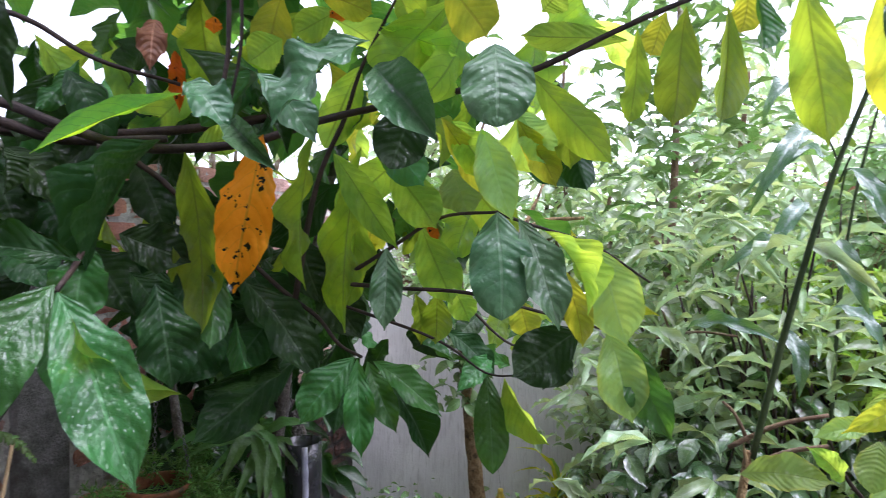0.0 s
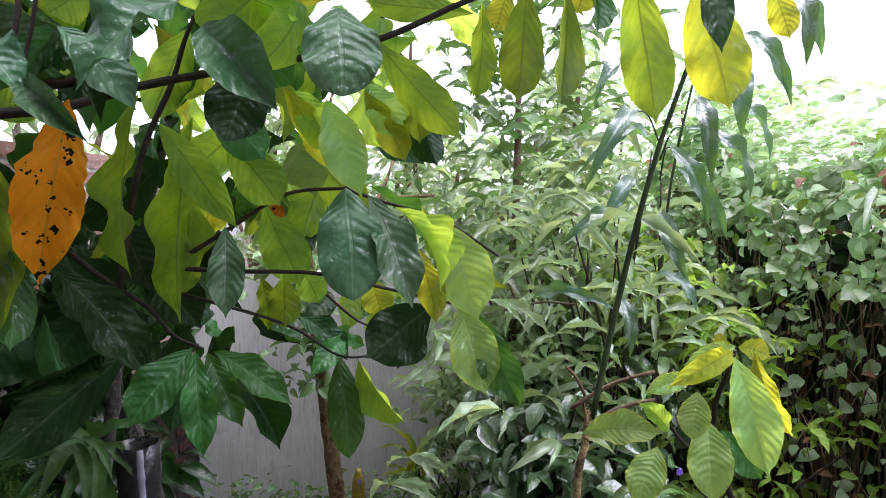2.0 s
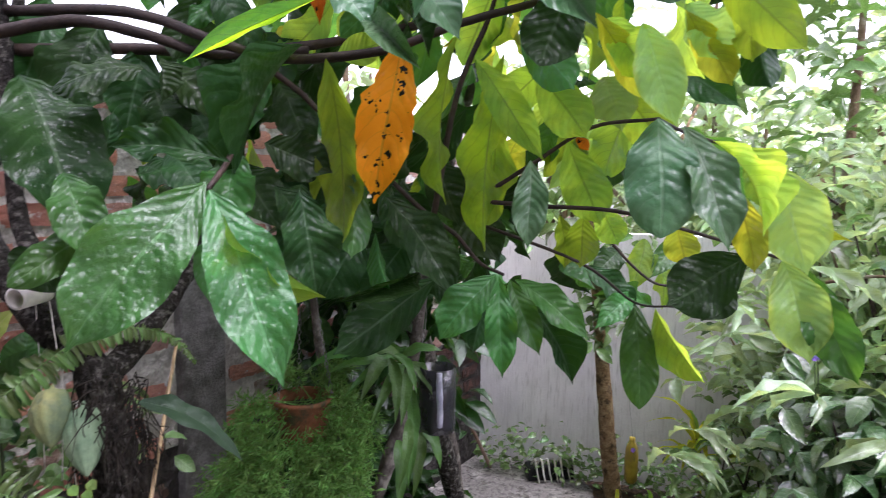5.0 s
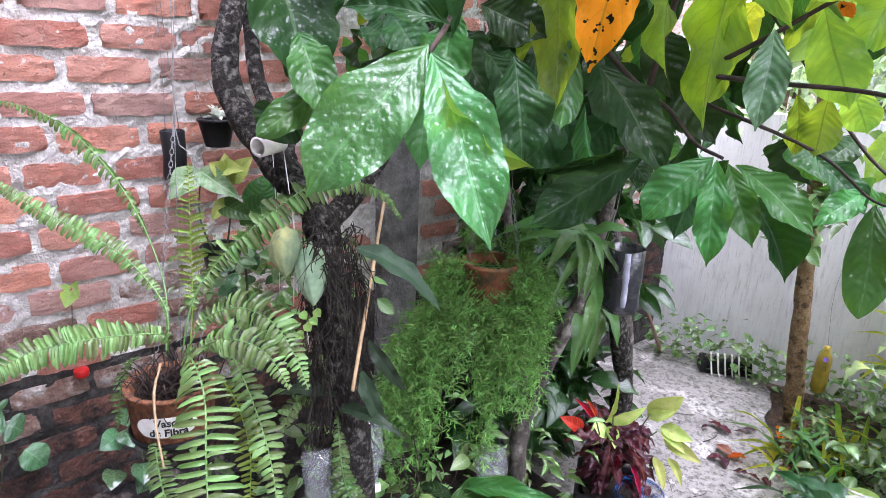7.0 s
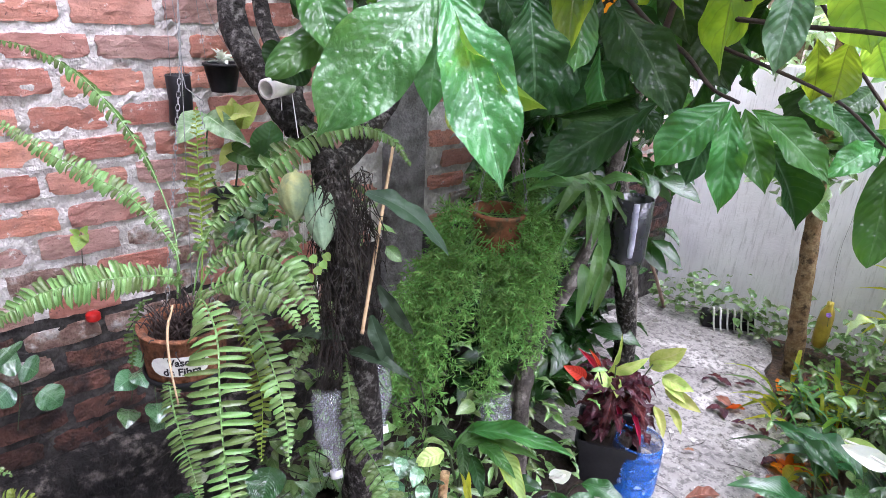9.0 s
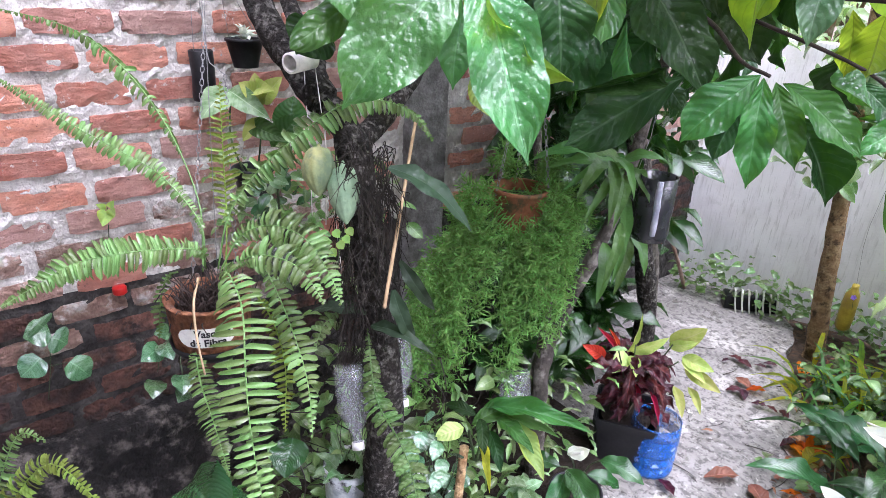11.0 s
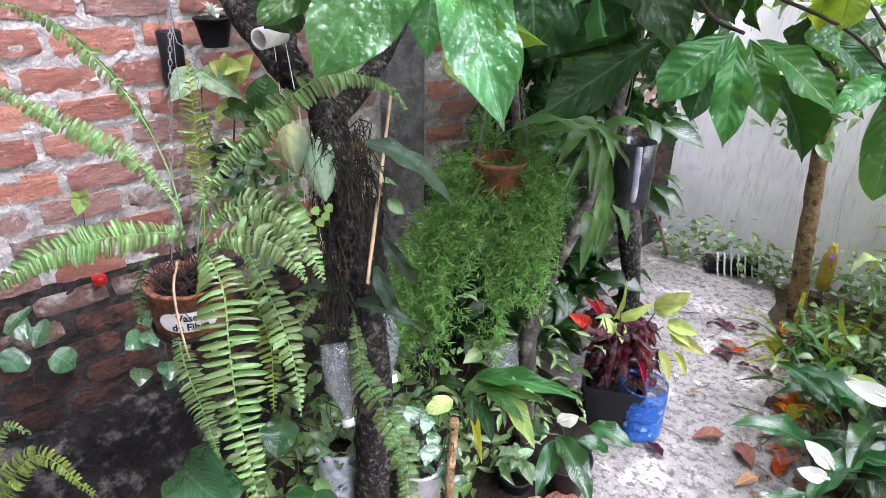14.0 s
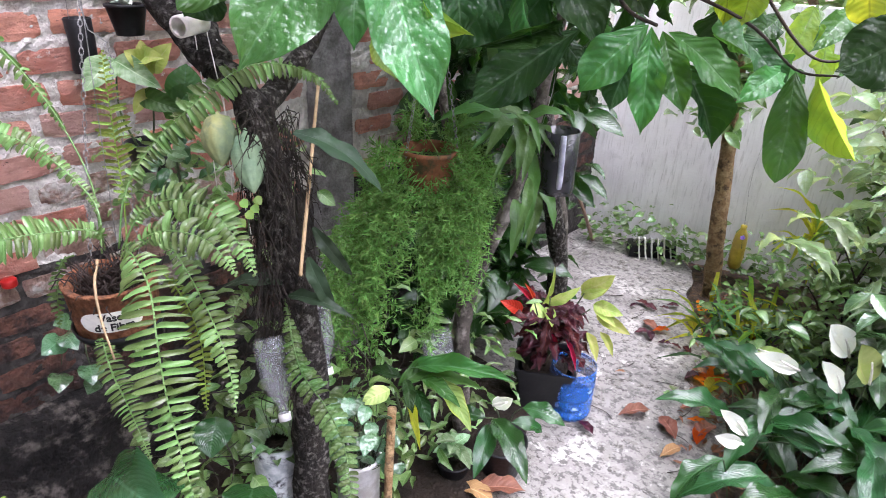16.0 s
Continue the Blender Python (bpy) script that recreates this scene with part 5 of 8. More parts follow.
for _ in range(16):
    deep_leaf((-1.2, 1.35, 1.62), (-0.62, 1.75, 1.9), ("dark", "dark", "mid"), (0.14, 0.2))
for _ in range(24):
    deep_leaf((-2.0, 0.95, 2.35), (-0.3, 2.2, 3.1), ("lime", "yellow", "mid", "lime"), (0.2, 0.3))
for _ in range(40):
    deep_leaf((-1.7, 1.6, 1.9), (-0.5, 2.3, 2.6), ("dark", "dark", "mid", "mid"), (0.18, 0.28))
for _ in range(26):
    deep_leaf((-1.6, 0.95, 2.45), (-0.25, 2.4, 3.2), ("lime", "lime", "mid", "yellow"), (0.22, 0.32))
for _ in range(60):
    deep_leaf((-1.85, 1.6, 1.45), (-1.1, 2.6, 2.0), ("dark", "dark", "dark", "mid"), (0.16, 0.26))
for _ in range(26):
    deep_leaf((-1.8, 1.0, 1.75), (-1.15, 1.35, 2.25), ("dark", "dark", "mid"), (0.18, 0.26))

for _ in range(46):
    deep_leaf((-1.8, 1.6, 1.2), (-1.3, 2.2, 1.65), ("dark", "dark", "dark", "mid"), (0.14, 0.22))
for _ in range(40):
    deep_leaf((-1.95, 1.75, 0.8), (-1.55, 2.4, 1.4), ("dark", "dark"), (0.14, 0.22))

# dark leaves added against the bricks past the pillar to darken that stretch
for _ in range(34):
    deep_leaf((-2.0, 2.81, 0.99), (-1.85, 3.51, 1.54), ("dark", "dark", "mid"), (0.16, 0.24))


# high crown over the wall side, out of reach of the eye, added to block sky light
pile = Pile()
high = leaf_shape("cacao", 8, 2, 0.1, 0.2, 0.05, 0.0, seed=40)
for lo, hi, count in (((-1.2, 1.0, 2.6), (0.6, 1.5, 3.1), 130), ((-1.0, 1.5, 2.95), (0.3, 2.1, 3.4), 60), ((-2.5, 0.95, 2.55), (-1.0, 2.6, 3.1), 280)):
    for _ in range(count):
        b = Vector([rng_crown.uniform(a, c) for a, c in zip(lo, hi)])
        a = rng_crown.uniform(0, 2 * math.pi)
        if in_clearing(b):
            continue
        L = rng_crown.uniform(0.22, 0.34)
        d = Vector((math.cos(a), math.sin(a), rng_crown.uniform(-0.7, 0.1))).normalized() * L
        scatter(pile, high, b, b + d, (rng_crown.uniform(-0.4, 0.4), rng_crown.uniform(-0.4, 0.4), 1), L * 0.42)
tagged(part("high_crown", pile.mesh("high_crown"), M["leaf_mid"], cacao, "dense unseen high foliage added for shade"), kind="stuff")

# pods on the trunk


def pod(name, top, tip, r, mat, label):
    m = Vector(tip) - Vector(top)
    L = m.length
    prof = [(0.002, 0.0), (0.25 * r, 0.012 * L / 0.1), (0.72 * r, 0.16 * L), (r, 0.42 * L), (0.88 * r, 0.66 * L), (0.5 * r, 0.86 * L), (0.16 * r, 0.97 * L), (0.0015, L)]
    me = lathe(prof, 40, lambda a, z: 1 + 0.05 * math.cos(10 * a) - 0.03 * math.cos(5 * a)).mesh(name)
    part(name, me, M[mat], cacao, label, Matrix.Translation(top) @ m.to_track_quat("Z", "Y").to_matrix().to_4x4())


pod("pod", (-1.245, 0.668, 1.462), (-1.183, 0.632, 1.375), 0.033, "pod", "yellowing cacao pod")
pod("pod", (-1.192, 0.692, 1.436), (-1.113, 0.652, 1.335), 0.031, "pod_green", "green ribbed cacao pod")
pile = Pile()
rr = random.Random(8)
for _ in range(760):
    a = rr.uniform(0, 6.3)
    w = rr.uniform(0.036, 0.056)
    q = Vector((-1.15 + w * math.cos(a), 0.72 + w * math.sin(a), rr.uniform(0.85, 1.49)))
    pts = [q]
    for _k in range(3):
        q = q + Vector((rr.gauss(0, 0.013), rr.gauss(0, 0.013), -rr.triangular(-0.015, 0.09, 0.02)))
        pts.append(q)
    tube(pile, pts, (0.0014, 0.0010, 0.0005), 4, 3)
lone("orchid_roots", pile.mesh("orchid_roots"), M["root"], "tangled hanging aerial orchid roots on the trunk", "roots", kind="stuff")

# orchid leaves that arch from the trunk
orchid = thing("orchid", "dark strap-leaved orchid tied to the trunk", "orchid", (-1.12, 0.72, 1.42))
strap_mesh = leaf_mesh("strap_leaf", M["orchid"], kind="strap", bow=0.16, fold=0.05, ripple=0.03, quilt=0.0, seed=6)
for b, t, w, n in (((-1.10, 0.74, 1.44), (-0.96, 0.84, 1.33), 0.045, (0.4, -0.3, 0.9)), ((-1.05, 0.72, 1.2), (-1.02, 0.76, 1.07), 0.035, (0.7, -0.6, 0.2)),
                   ((-1.1, 0.7, 1.1), (-0.96, 0.76, 1.08), 0.03, (0.3, -0.4, 0.9)), ((-1.12, 0.7, 1.12), (-1.22, 0.62, 1.10), 0.035, (0.2, -0.3, 0.9)),
                   ((-1.07, 0.75, 1.25), (-1.05, 0.83, 1.12), 0.03, (0.7, -0.5, 0.2))):
    part("leaf", strap_mesh, M["orchid"], orchid, at=frame_of(b, t, n, w))
lone("cane_stick", tube(Pile(), [(-1.272, 0.929, 1.475), (-1.118, 0.778, 1.309), (-1.003, 0.668, 1.197)], (0.0036, 0.004, 0.0036), 7, 5, 0.1).mesh("cane_stick"), M["cane"], "pale dry cane leaning on the trunk", "stick")

# white pipe held in the fork
pipe = thing("pvc_pipe", "short white plastic pipe piece wedged in the fork", "pipe", (-1.325, 0.69, 1.61))
ax = (Vector((-1.324, 0.70, 1.617)) - Vector((-1.30, 0.640, 1.612)))
part("pipe_wall", lathe([(0.0165, 0), (0.0205, 0), (0.0205, ax.length), (0.0165, ax.length), (0.0165, 0)], 24).mesh("pipe_wall"), M["pvc"], pipe, "", Matrix.Translation((-1.30, 0.640, 1.612)) @ ax.to_track_quat("Z", "Y").to_matrix().to_4x4())


def hang_wire(name, pts, parent, r=0.0009):
    return part(name, tube(Pile(), pts, (r, r), 4, 3).mesh(name), M["pvc" if name == "string" else "wire"], parent)


# ---- fern in a hanging coir pot ----
def pot_profile(r0, r1, h, th=0.006, lip=0.006):
    """Outside from the foot up over a rolled lip and down inside to the soil."""
    return [(0.001, 0), (r0, 0), (r0 * 1.01, 0.004), (r1, h - 2.2 * lip), (r1 + lip, h - 2 * lip), (r1 + lip, h - lip * 0.4), (r1 + lip * 0.4, h), (r1 - th * 0.5, h), (r1 - th, h - lip), (r0 * 0.9, h * 0.55)]


def soil_disc(parent, r, at):
    rng = random.Random(int(r * 1e4))
    prof = [(r * 0.999 * k / 5, 0.008 * rng.uniform(-1, 1)) for k in range(5, 0, -1)] + [(0.0005, 0.004)]
    return part("potting_soil", lathe(prof, 20).mesh("potting_soil"), M["soil"], parent, "dark wet potting soil", Matrix.Translation(at))


fern_at = (-1.251, 0.419, 1.092)
fern = thing("fern_pot", "sword fern in a round coir fibre hanging pot", "potted fern", fern_at)
part("pot", lathe(pot_profile(0.072, 0.081, 0.098, 0.012, 0.002), 40, lambda a, z: 1 + 0.012 * math.sin(7 * a + z * 40)).mesh("pot"), M["coir"], fern, "rusty brown coir fibre pot", Matrix.Translation(fern_at))
part("saucer", lathe([(0.001, -0.022), (0.062, -0.022), (0.078, -0.004), (0.081, 0.008), (0.077, 0.008), (0.073, -0.002), (0.001, -0.004)], 36).mesh("saucer"), M["black"], fern, "black plastic saucer", Matrix.Translation(fern_at))
soil_disc(fern, 0.070, (fern_at[0], fern_at[1], fern_at[2] + 0.072))


def pot_label(parent, centre, r, z, mid, half_w, half_h):
    """A white oval sticker bent round the pot, with its printing."""
    pile = Pile()
    n, k = 24, 6
    verts, faces = [], []
    for i in range(n + 1):
        u = -1 + 2 * i / n
        hh = half_h * math.sqrt(max(0.02, 1 - u ** 4))
        for j in range(k + 1):
            v = -1 + 2 * j / k
            a = mid + u * half_w / r
            verts.append((centre[0] + r * math.cos(a), centre[1] + r * math.sin(a), z + hh * v))
    for i in range(n):
        for j in range(k):
            b = i * (k + 1) + j
            faces.append((b, b + k + 1, b + k + 2, b + 1))
    sticker = part("sticker", pile.add(verts, faces).mesh("sticker"), M["label"], parent, "white oval paper sticker")

    def bent(name, text, size, u0, dz):
        cu = bpy.data.curves.new(name, "FONT")
        cu.body, cu.size, cu.extrude, cu.offset = text, size, 0.0002, 0.0006
        ob = bpy.data.objects.new("text_source", cu)
        me = bpy.data.meshes.new_from_object(ob)
        bpy.data.objects.remove(ob)
        bmt = bmesh.new()
        bmt.from_mesh(me)
        bmesh.ops.subdivide_edges(bmt, edges=[e for e in bmt.edges if e.calc_length() > 0.006], cuts=2)
        for v in bmt.verts:
            a = mid + (u0 + v.co.x) / r
            rr_ = r + 0.0012 + v.co.z
            v.co = Vector((centre[0] + rr_ * math.cos(a), centre[1] + rr_ * math.sin(a), z + dz + v.co.y))
        part(name, bmt, M["ink"], sticker, "bold black printed lettering")

    bent("lettering", "Vaso", 0.0205, -0.020, 0.003)
    bent("lettering", "de Fibra", 0.0205, -0.030, -0.0165)
    for u0, w in ((0.024, 0.022),):
        pile = Pile()
        va = []
        for i in range(7):
            a = mid + (u0 + w * i / 6) / r
            for dz in (0.004, 0.0145):
                va.append((centre[0] + (r + 0.0012) * math.cos(a), centre[1] + (r + 0.0012) * math.sin(a), z + dz))
        part("print_bar", pile.add(va, [(2 * i, 2 * i + 2, 2 * i + 3, 2 * i + 1) for i in range(6)]).mesh("print_bar"), M["ink"], sticker)
    return sticker


pot_label(fern, fern_at, 0.0800, fern_at[2] + 0.045, math.radians(-26), 0.055, 0.0205)
for k, (dx, dy) in enumerate(((-0.085, 0.05),)):
    hang_wire("hanger", [(fern_at[0] + dx, fern_at[1] + dy, fern_at[2] + 0.09), (fern_at[0] + dx * 0.75 - 0.04, fern_at[1] + dy * 0.7 + 0.03, 1.35), (-1.40, 0.52, 1.72), (-1.46, 0.56, 2.1)], fern)
fronds = [
    ([(-1.333, 0.439, 1.200), (-1.437, 0.480, 1.298), (-1.562, 0.490, 1.388), (-1.668, 0.481, 1.463), (-1.761, 0.452, 1.538), (-1.849, 0.406, 1.602), (-1.909, 0.343, 1.641), (-1.991, 0.230, 1.669)], 0.036, "frond", dict(gap=0.0165, wide=0.0125, droop=1.5, bare=0.34, lean=0.25)),
    ([(-1.333, 0.439, 1.200), (-1.387, 0.462, 1.282), (-1.511, 0.430, 1.358), (-1.608, 0.376, 1.399), (-1.692, 0.307, 1.445), (-1.738, 0.260, 1.484), (-1.812, 0.181, 1.549)], 0.029, "frond", dict(gap=0.0105, wide=0.0105, droop=0.35, bare=0.12, lean=0.35)),
    ([(-1.322, 0.442, 1.210), (-1.294, 0.427, 1.265), (-1.292, 0.358, 1.285), (-1.297, 0.289, 1.291), (-1.314, 0.214, 1.283), (-1.311, 0.152, 1.259), (-1.316, 0.094, 1.231)], 0.040, "frond", dict(gap=0.0078, wide=0.0105, droop=0.30, bare=0.10, lean=0.2)),
    ([(-1.285, 0.452, 1.210), (-1.198, 0.445, 1.248), (-1.099, 0.429, 1.224), (-1.031, 0.401, 1.159), (-0.975, 0.379, 1.098), (-0.912, 0.362, 1.023), (-0.840, 0.347, 0.957)], 0.056, "frond", dict(gap=0.0162, wide=0.0108, droop=0.02, bare=0.06, lean=0.05)),
    ([(-1.284, 0.458, 1.216), (-1.270, 0.504, 1.290), (-1.217, 0.552, 1.318), (-1.143, 0.582, 1.306), (-1.070, 0.589, 1.262), (-1.021, 0.586, 1.220)], 0.044, "frond", dict(gap=0.0122, wide=0.0118, droop=0.22, bare=0.14)),
    ([(-1.269, 0.458, 1.215), (-1.212, 0.490, 1.266), (-1.156, 0.518, 1.283), (-1.089, 0.542, 1.275), (-1.028, 0.553, 1.233)], 0.042, "frond", dict(gap=0.0125, wide=0.0118, droop=0.22, bare=0.14)),
    ([(-1.284, 0.468, 1.206), (-1.271, 0.530, 1.227), (-1.209, 0.541, 1.182), (-1.114, 0.537, 1.105), (-1.048, 0.525, 1.043), (-0.998, 0.505, 0.972)], 0.036, "frond", dict(gap=0.014, wide=0.0115, droop=0.1, bare=0.16)),
    ([(-1.253, 0.388, 1.130), (-1.199, 0.368, 1.102), (-1.145, 0.356, 1.062), (-1.079, 0.352, 1.015), (-1.017, 0.349, 0.947)], 0.027, "frond", dict(gap=0.0072, wide=0.0066, droop=0.05, bare=0.10)),
    ([(-1.306, 0.462, 1.212), (-1.327, 0.499, 1.308), (-1.313, 0.552, 1.390), (-1.278, 0.623, 1.463), (-1.249, 0.718, 1.531), (-1.238, 0.803, 1.540), (-1.215, 0.879, 1.510), (-1.184, 0.913, 1.454)], 0.046, "frond", dict(gap=0.0112, wide=0.012, droop=0.95, bare=0.14, lean=0.3)),
    ([(-1.322, 0.482, 1.193), (-1.394, 0.520, 1.282), (-1.481, 0.556, 1.394), (-1.560, 0.591, 1.540)], 0.044, "frond_old", dict(gap=0.0155, wide=0.0085, droop=0.06, bare=0.22, lean=0.4)),
    ([(-1.356, 0.397, 1.202), (-1.357, 0.374, 1.195), (-1.339, 0.351, 1.152), (-1.307, 0.332, 1.090)], 0.018, "frond_dark", dict(gap=0.010, wide=0.008, droop=0.1)),
    ([(-1.294, 0.476, 1.187), (-1.253, 0.528, 1.138), (-1.169, 0.532, 1.043), (-1.104, 0.496, 0.917)], 0.030, "frond_old", dict(gap=0.0125, wide=0.0085, droop=0.1, bare=0.2)),
]
for i, (pts, half, m, how) in enumerate(fronds):
    frond("frond", fern, pts, half, M[m], seed=i, **how)
pile = Pile()
rr = random.Random(12)
for _ in range(190):
    a, q = rr.uniform(0, 6.3), rr.uniform(0, 0.066)
    p0 = (fern_at[0] + q * math.cos(a), fern_at[1] + q * math.sin(a), fern_at[2] + 0.068)
    p1 = (p0[0] + rr.uniform(-0.03, 0.03), p0[1] + rr.uniform(-0.03, 0.03), p0[2] + rr.uniform(0.0, 0.05))
    tube(pile, [p0, p1, (p1[0] + rr.uniform(-0.03, 0.03), p1[1] + rr.uniform(-0.03, 0.03), p1[2] + rr.uniform(-0.02, 0.05))], (0.0018, 0.001), 4, 3)
limb("old_stem", [(-1.246, 0.403, 1.231), (-1.196, 0.375, 1.208), (-1.149, 0.360, 1.165), (-1.103, 0.353, 1.112)], (0.0028, 0.0024, 0.0018), M["cane"], fern, "bare yellowing frond stem", 6, 0.05)
part("old_stalk_tuft", pile.mesh("old_stalk_tuft"), M["twig"], fern, "dry brown old fern stalks")

low_fern = thing("ladder_fern", "low sword fern growing at the foot of the wall", "fern", (-1.5, -0.05, 0.0))
for i, pts in enumerate(([(-1.5, -0.1, 0.02), (-1.46, -0.08, 0.5), (-1.322, 0.087, 0.877), (-1.168, 0.168, 0.854)], [(-1.5, -0.1, 0.02), (-1.5, -0.06, 0.5), (-1.454, 0.053, 0.856), (-1.384, 0.109, 0.891)],
                         [(-1.5, -0.1, 0.02), (-1.44, -0.05, 0.5), (-1.3, 0.02, 0.80), (-1.15, 0.08, 0.76)])):
    frond("frond", low_fern, pts, 0.05, M["frond" if i else "frond_old"], 0.0125, 0.0115, 0.2, 40 + i, 0.4)

climber = thing("hanging_fern", "slender sword fern hanging down the trunk", "fern", (-1.08, 0.68, 1.1))
for i, (pts, half, grow) in enumerate((([(-1.159, 0.727, 1.108), (-1.103, 0.697, 1.052), (-1.028, 0.667, 0.969), (-0.943, 0.668, 0.915), (-0.878, 0.656, 0.873), (-0.824, 0.627, 0.821), (-0.765, 0.582, 0.740)], 0.036, 0.12), ([(-1.192, 0.679, 1.105), (-1.171, 0.627, 1.090), (-1.151, 0.595, 1.056)], 0.022, 0.4))):
    frond("frond", climber, pts, half, M["frond_dark"], 0.0125, 0.0125, 0.3, 60 + i, grow=grow)

# ---- things hung on the brick wall ----
wall_pot = thing("hanging_pot", "small black plastic pot with a pale succulent, hung on bricks", "hanging pot", (-1.99, 0.83, 1.51))
part("pot", lathe(pot_profile(0.036, 0.052, 0.082, 0.004, 0.004), 28).mesh("pot"), M["black"], wall_pot, "", Matrix.Translation((-1.99, 0.83, 1.508)))
soil_disc(wall_pot, 0.046, (-1.99, 0.83, 1.575))
pale_leaf = leaf_mesh("leaf", M["spathe"], kind="lance", bow=0.12, fold=0.3, quilt=0.0, rows=8, cols=2, seed=9)
rr = random.Random(31)
for i in range(24):
    a, tilt = rr.uniform(0, 6.3), rr.uniform(0.1, 1.2)
    b = Vector((-1.99, 0.83, 1.583))
    d = Vector((math.cos(a) * math.cos(tilt), math.sin(a) * math.cos(tilt), math.sin(tilt))) * rr.uniform(0.03, 0.055)
    part("leaf", pale_leaf, M["spathe"], wall_pot, at=frame_of(b, b + d, (d[1], -d[0], 0.6), 0.02))
for dx in (-0.045, 0.045):
    hang_wire("hanger", [(-1.99, 0.83 + dx, 1.588), (-2.03, 0.80 + dx * 0.3, 1.75), (-2.06, 0.78, 2.15)], wall_pot)

sleeve = thing("grow_sleeve", "black plastic grow sleeve hung on the bricks by wires", "planter", (-2.06, 0.72, 1.41))
part("sleeve", lathe([(0.001, 0.0), (0.031, 0.0), (0.034, 0.01), (0.033, 0.07), (0.035, 0.142), (0.032, 0.145), (0.026, 0.13), (0.024, 0.02)], 20, lambda a, z: 1 + 0.05 * math.sin(3 * a + 60 * z)).mesh("sleeve"), M["black"], sleeve, "", Matrix.Translation((-2.05, 0.72, 1.408)))
for dx in (-0.02, 0.02):
    hang_wire("hanger", [(-2.05, 0.72 + dx, 1.55), (-2.06, 0.72 + dx * 0.5, 1.75), (-2.07, 0.71, 2.15)], sleeve, 0.0012)


def chain(parent, a, b, n=22):
    """Small wire links, each at right angles to the last."""
    a, b = Vector(a), Vector(b)
    d = (b - a) / n
    q = d.to_track_quat("Z", "Y").to_matrix().to_4x4()
    L = d.length
    ring = [(math.cos(t) * 0.0042, 0, math.sin(t) * L * 0.62) for t in np.linspace(0, 2 * math.pi, 11)]
    link = tube(Pile(), ring, (0.0009, 0.0009), 4, 1).mesh("link")
    link.materials.append(M["wire"])
    for i in range(n):
        m = Matrix.Translation(a + d * (i + 0.5)) @ q @ pose(0, 0, 0, 0, 0, 90 * (i % 2))
        part("link", link, M["wire"], parent, at=m)


hook = thing("chain_hanger", "thin galvanised chain holding the coir pot", "chain", (-1.9, 0.7, 1.4))
chain(hook, (-1.6, 0.62, 1.55), (-1.31, 0.5, 1.16), 34)
chain(hook, (-1.66, 0.6, 1.62), (-1.36, 0.42, 1.15), 36)
hang_wire("hanger", [(-1.6, 0.62, 1.55), (-1.66, 0.6, 1.62), (-1.8, 0.68, 2.0), (-1.85, 0.7, 2.25)], hook, 0.0012)

# strings that hang from the fork
wires = thing("hanging_wires", "thin white strings hanging from the fork", "string", (-1.32, 0.7, 1.6))
for p, q in (((-1.33, 0.73, 1.58), (-1.21, 0.66, 1.30)), ((-1.31, 0.70, 1.60), (-1.15, 0.66, 1.22)), ((-1.34, 0.69, 1.60), (-1.27, 0.66, 1.30))):
    hang_wire("string", [p, ((p[0] + q[0]) / 2 + 0.004, (p[1] + q[1]) / 2, (p[2] + q[2]) / 2), q], wires, 0.0011)


def leaf_group(ob, mesh, mat, rows):
    """Leaves as (base, tip, width, normal)."""
    for b, t, w, n in rows:
        part("leaf", mesh, M[mat], ob, at=frame_of(b, t, n, w))


def stalk(ob, pts, r=0.0015, mat="stem", name="stalk"):
    return part(name, tube(Pile(), pts, (r, r * 0.7), 5, 4).mesh(name), M[mat], ob)


OUT = (0.75, -0.5, 0.45)
oval = {k: leaf_mesh("leaf", M[k], kind="lance", bow=0.12, fold=0.2, ripple=0.03, quilt=0.0, rows=10, cols=3, seed=11) for k in ("leaf_yellow", "variegated", "leaf_mid", "leaf_lime", "lily", "leaf_dark", "strap", "leaf_pale", "croton_dark", "croton_red", "croton_yellow", "shrub", "leaf_brown", "leaf_orange", "vine", "spathe_green")}
heart = {k: leaf_mesh("leaf", M[k], kind="heart", bow=0.10, fold=0.12, ripple=0.05, quilt=0.004, veins=5, rows=10, cols=4, seed=12) for k in ("lily", "leaf_mid", "vine", "leaf_pale", "leaf_lime", "leaf_dark", "climber")}

hoya = thing("wax_plant", "broad-leaved wax plant with yellow and speckled leaves", "houseplant", (-1.651, 0.697, 1.344))
part("pot", lathe(pot_profile(0.04, 0.05, 0.07, 0.004, 0.004), 24).mesh("pot"), M["black"], hoya, "", Matrix.Translation((-1.672, 0.697, 1.232)))
for col, rows in (("croton_yellow", (((-1.687, 0.741, 1.471), (-1.689, 0.686, 1.516), 0.04), ((-1.682, 0.742, 1.464), (-1.625, 0.774, 1.534), 0.04), ((-1.682, 0.734, 1.451), (-1.692, 0.730, 1.537), 0.038), ((-1.706, 0.732, 1.490), (-1.606, 0.741, 1.505), 0.035), ((-1.667, 0.733, 1.425), (-1.660, 0.673, 1.374), 0.03))),
                  ("variegated", (((-1.742, 0.687, 1.487), (-1.717, 0.593, 1.428), 0.055), ((-1.747, 0.681, 1.487), (-1.617, 0.731, 1.434), 0.045))),
                  ("leaf_mid", (((-1.611, 0.774, 1.388), (-1.637, 0.808, 1.482), 0.065), ((-1.685, 0.702, 1.410), (-1.578, 0.758, 1.383), 0.04), ((-1.629, 0.734, 1.360), (-1.604, 0.820, 1.443), 0.05)))):
    leaf_group(hoya, oval[col], col, [(*r[:2], r[2] * 1.35, OUT) for r in rows])
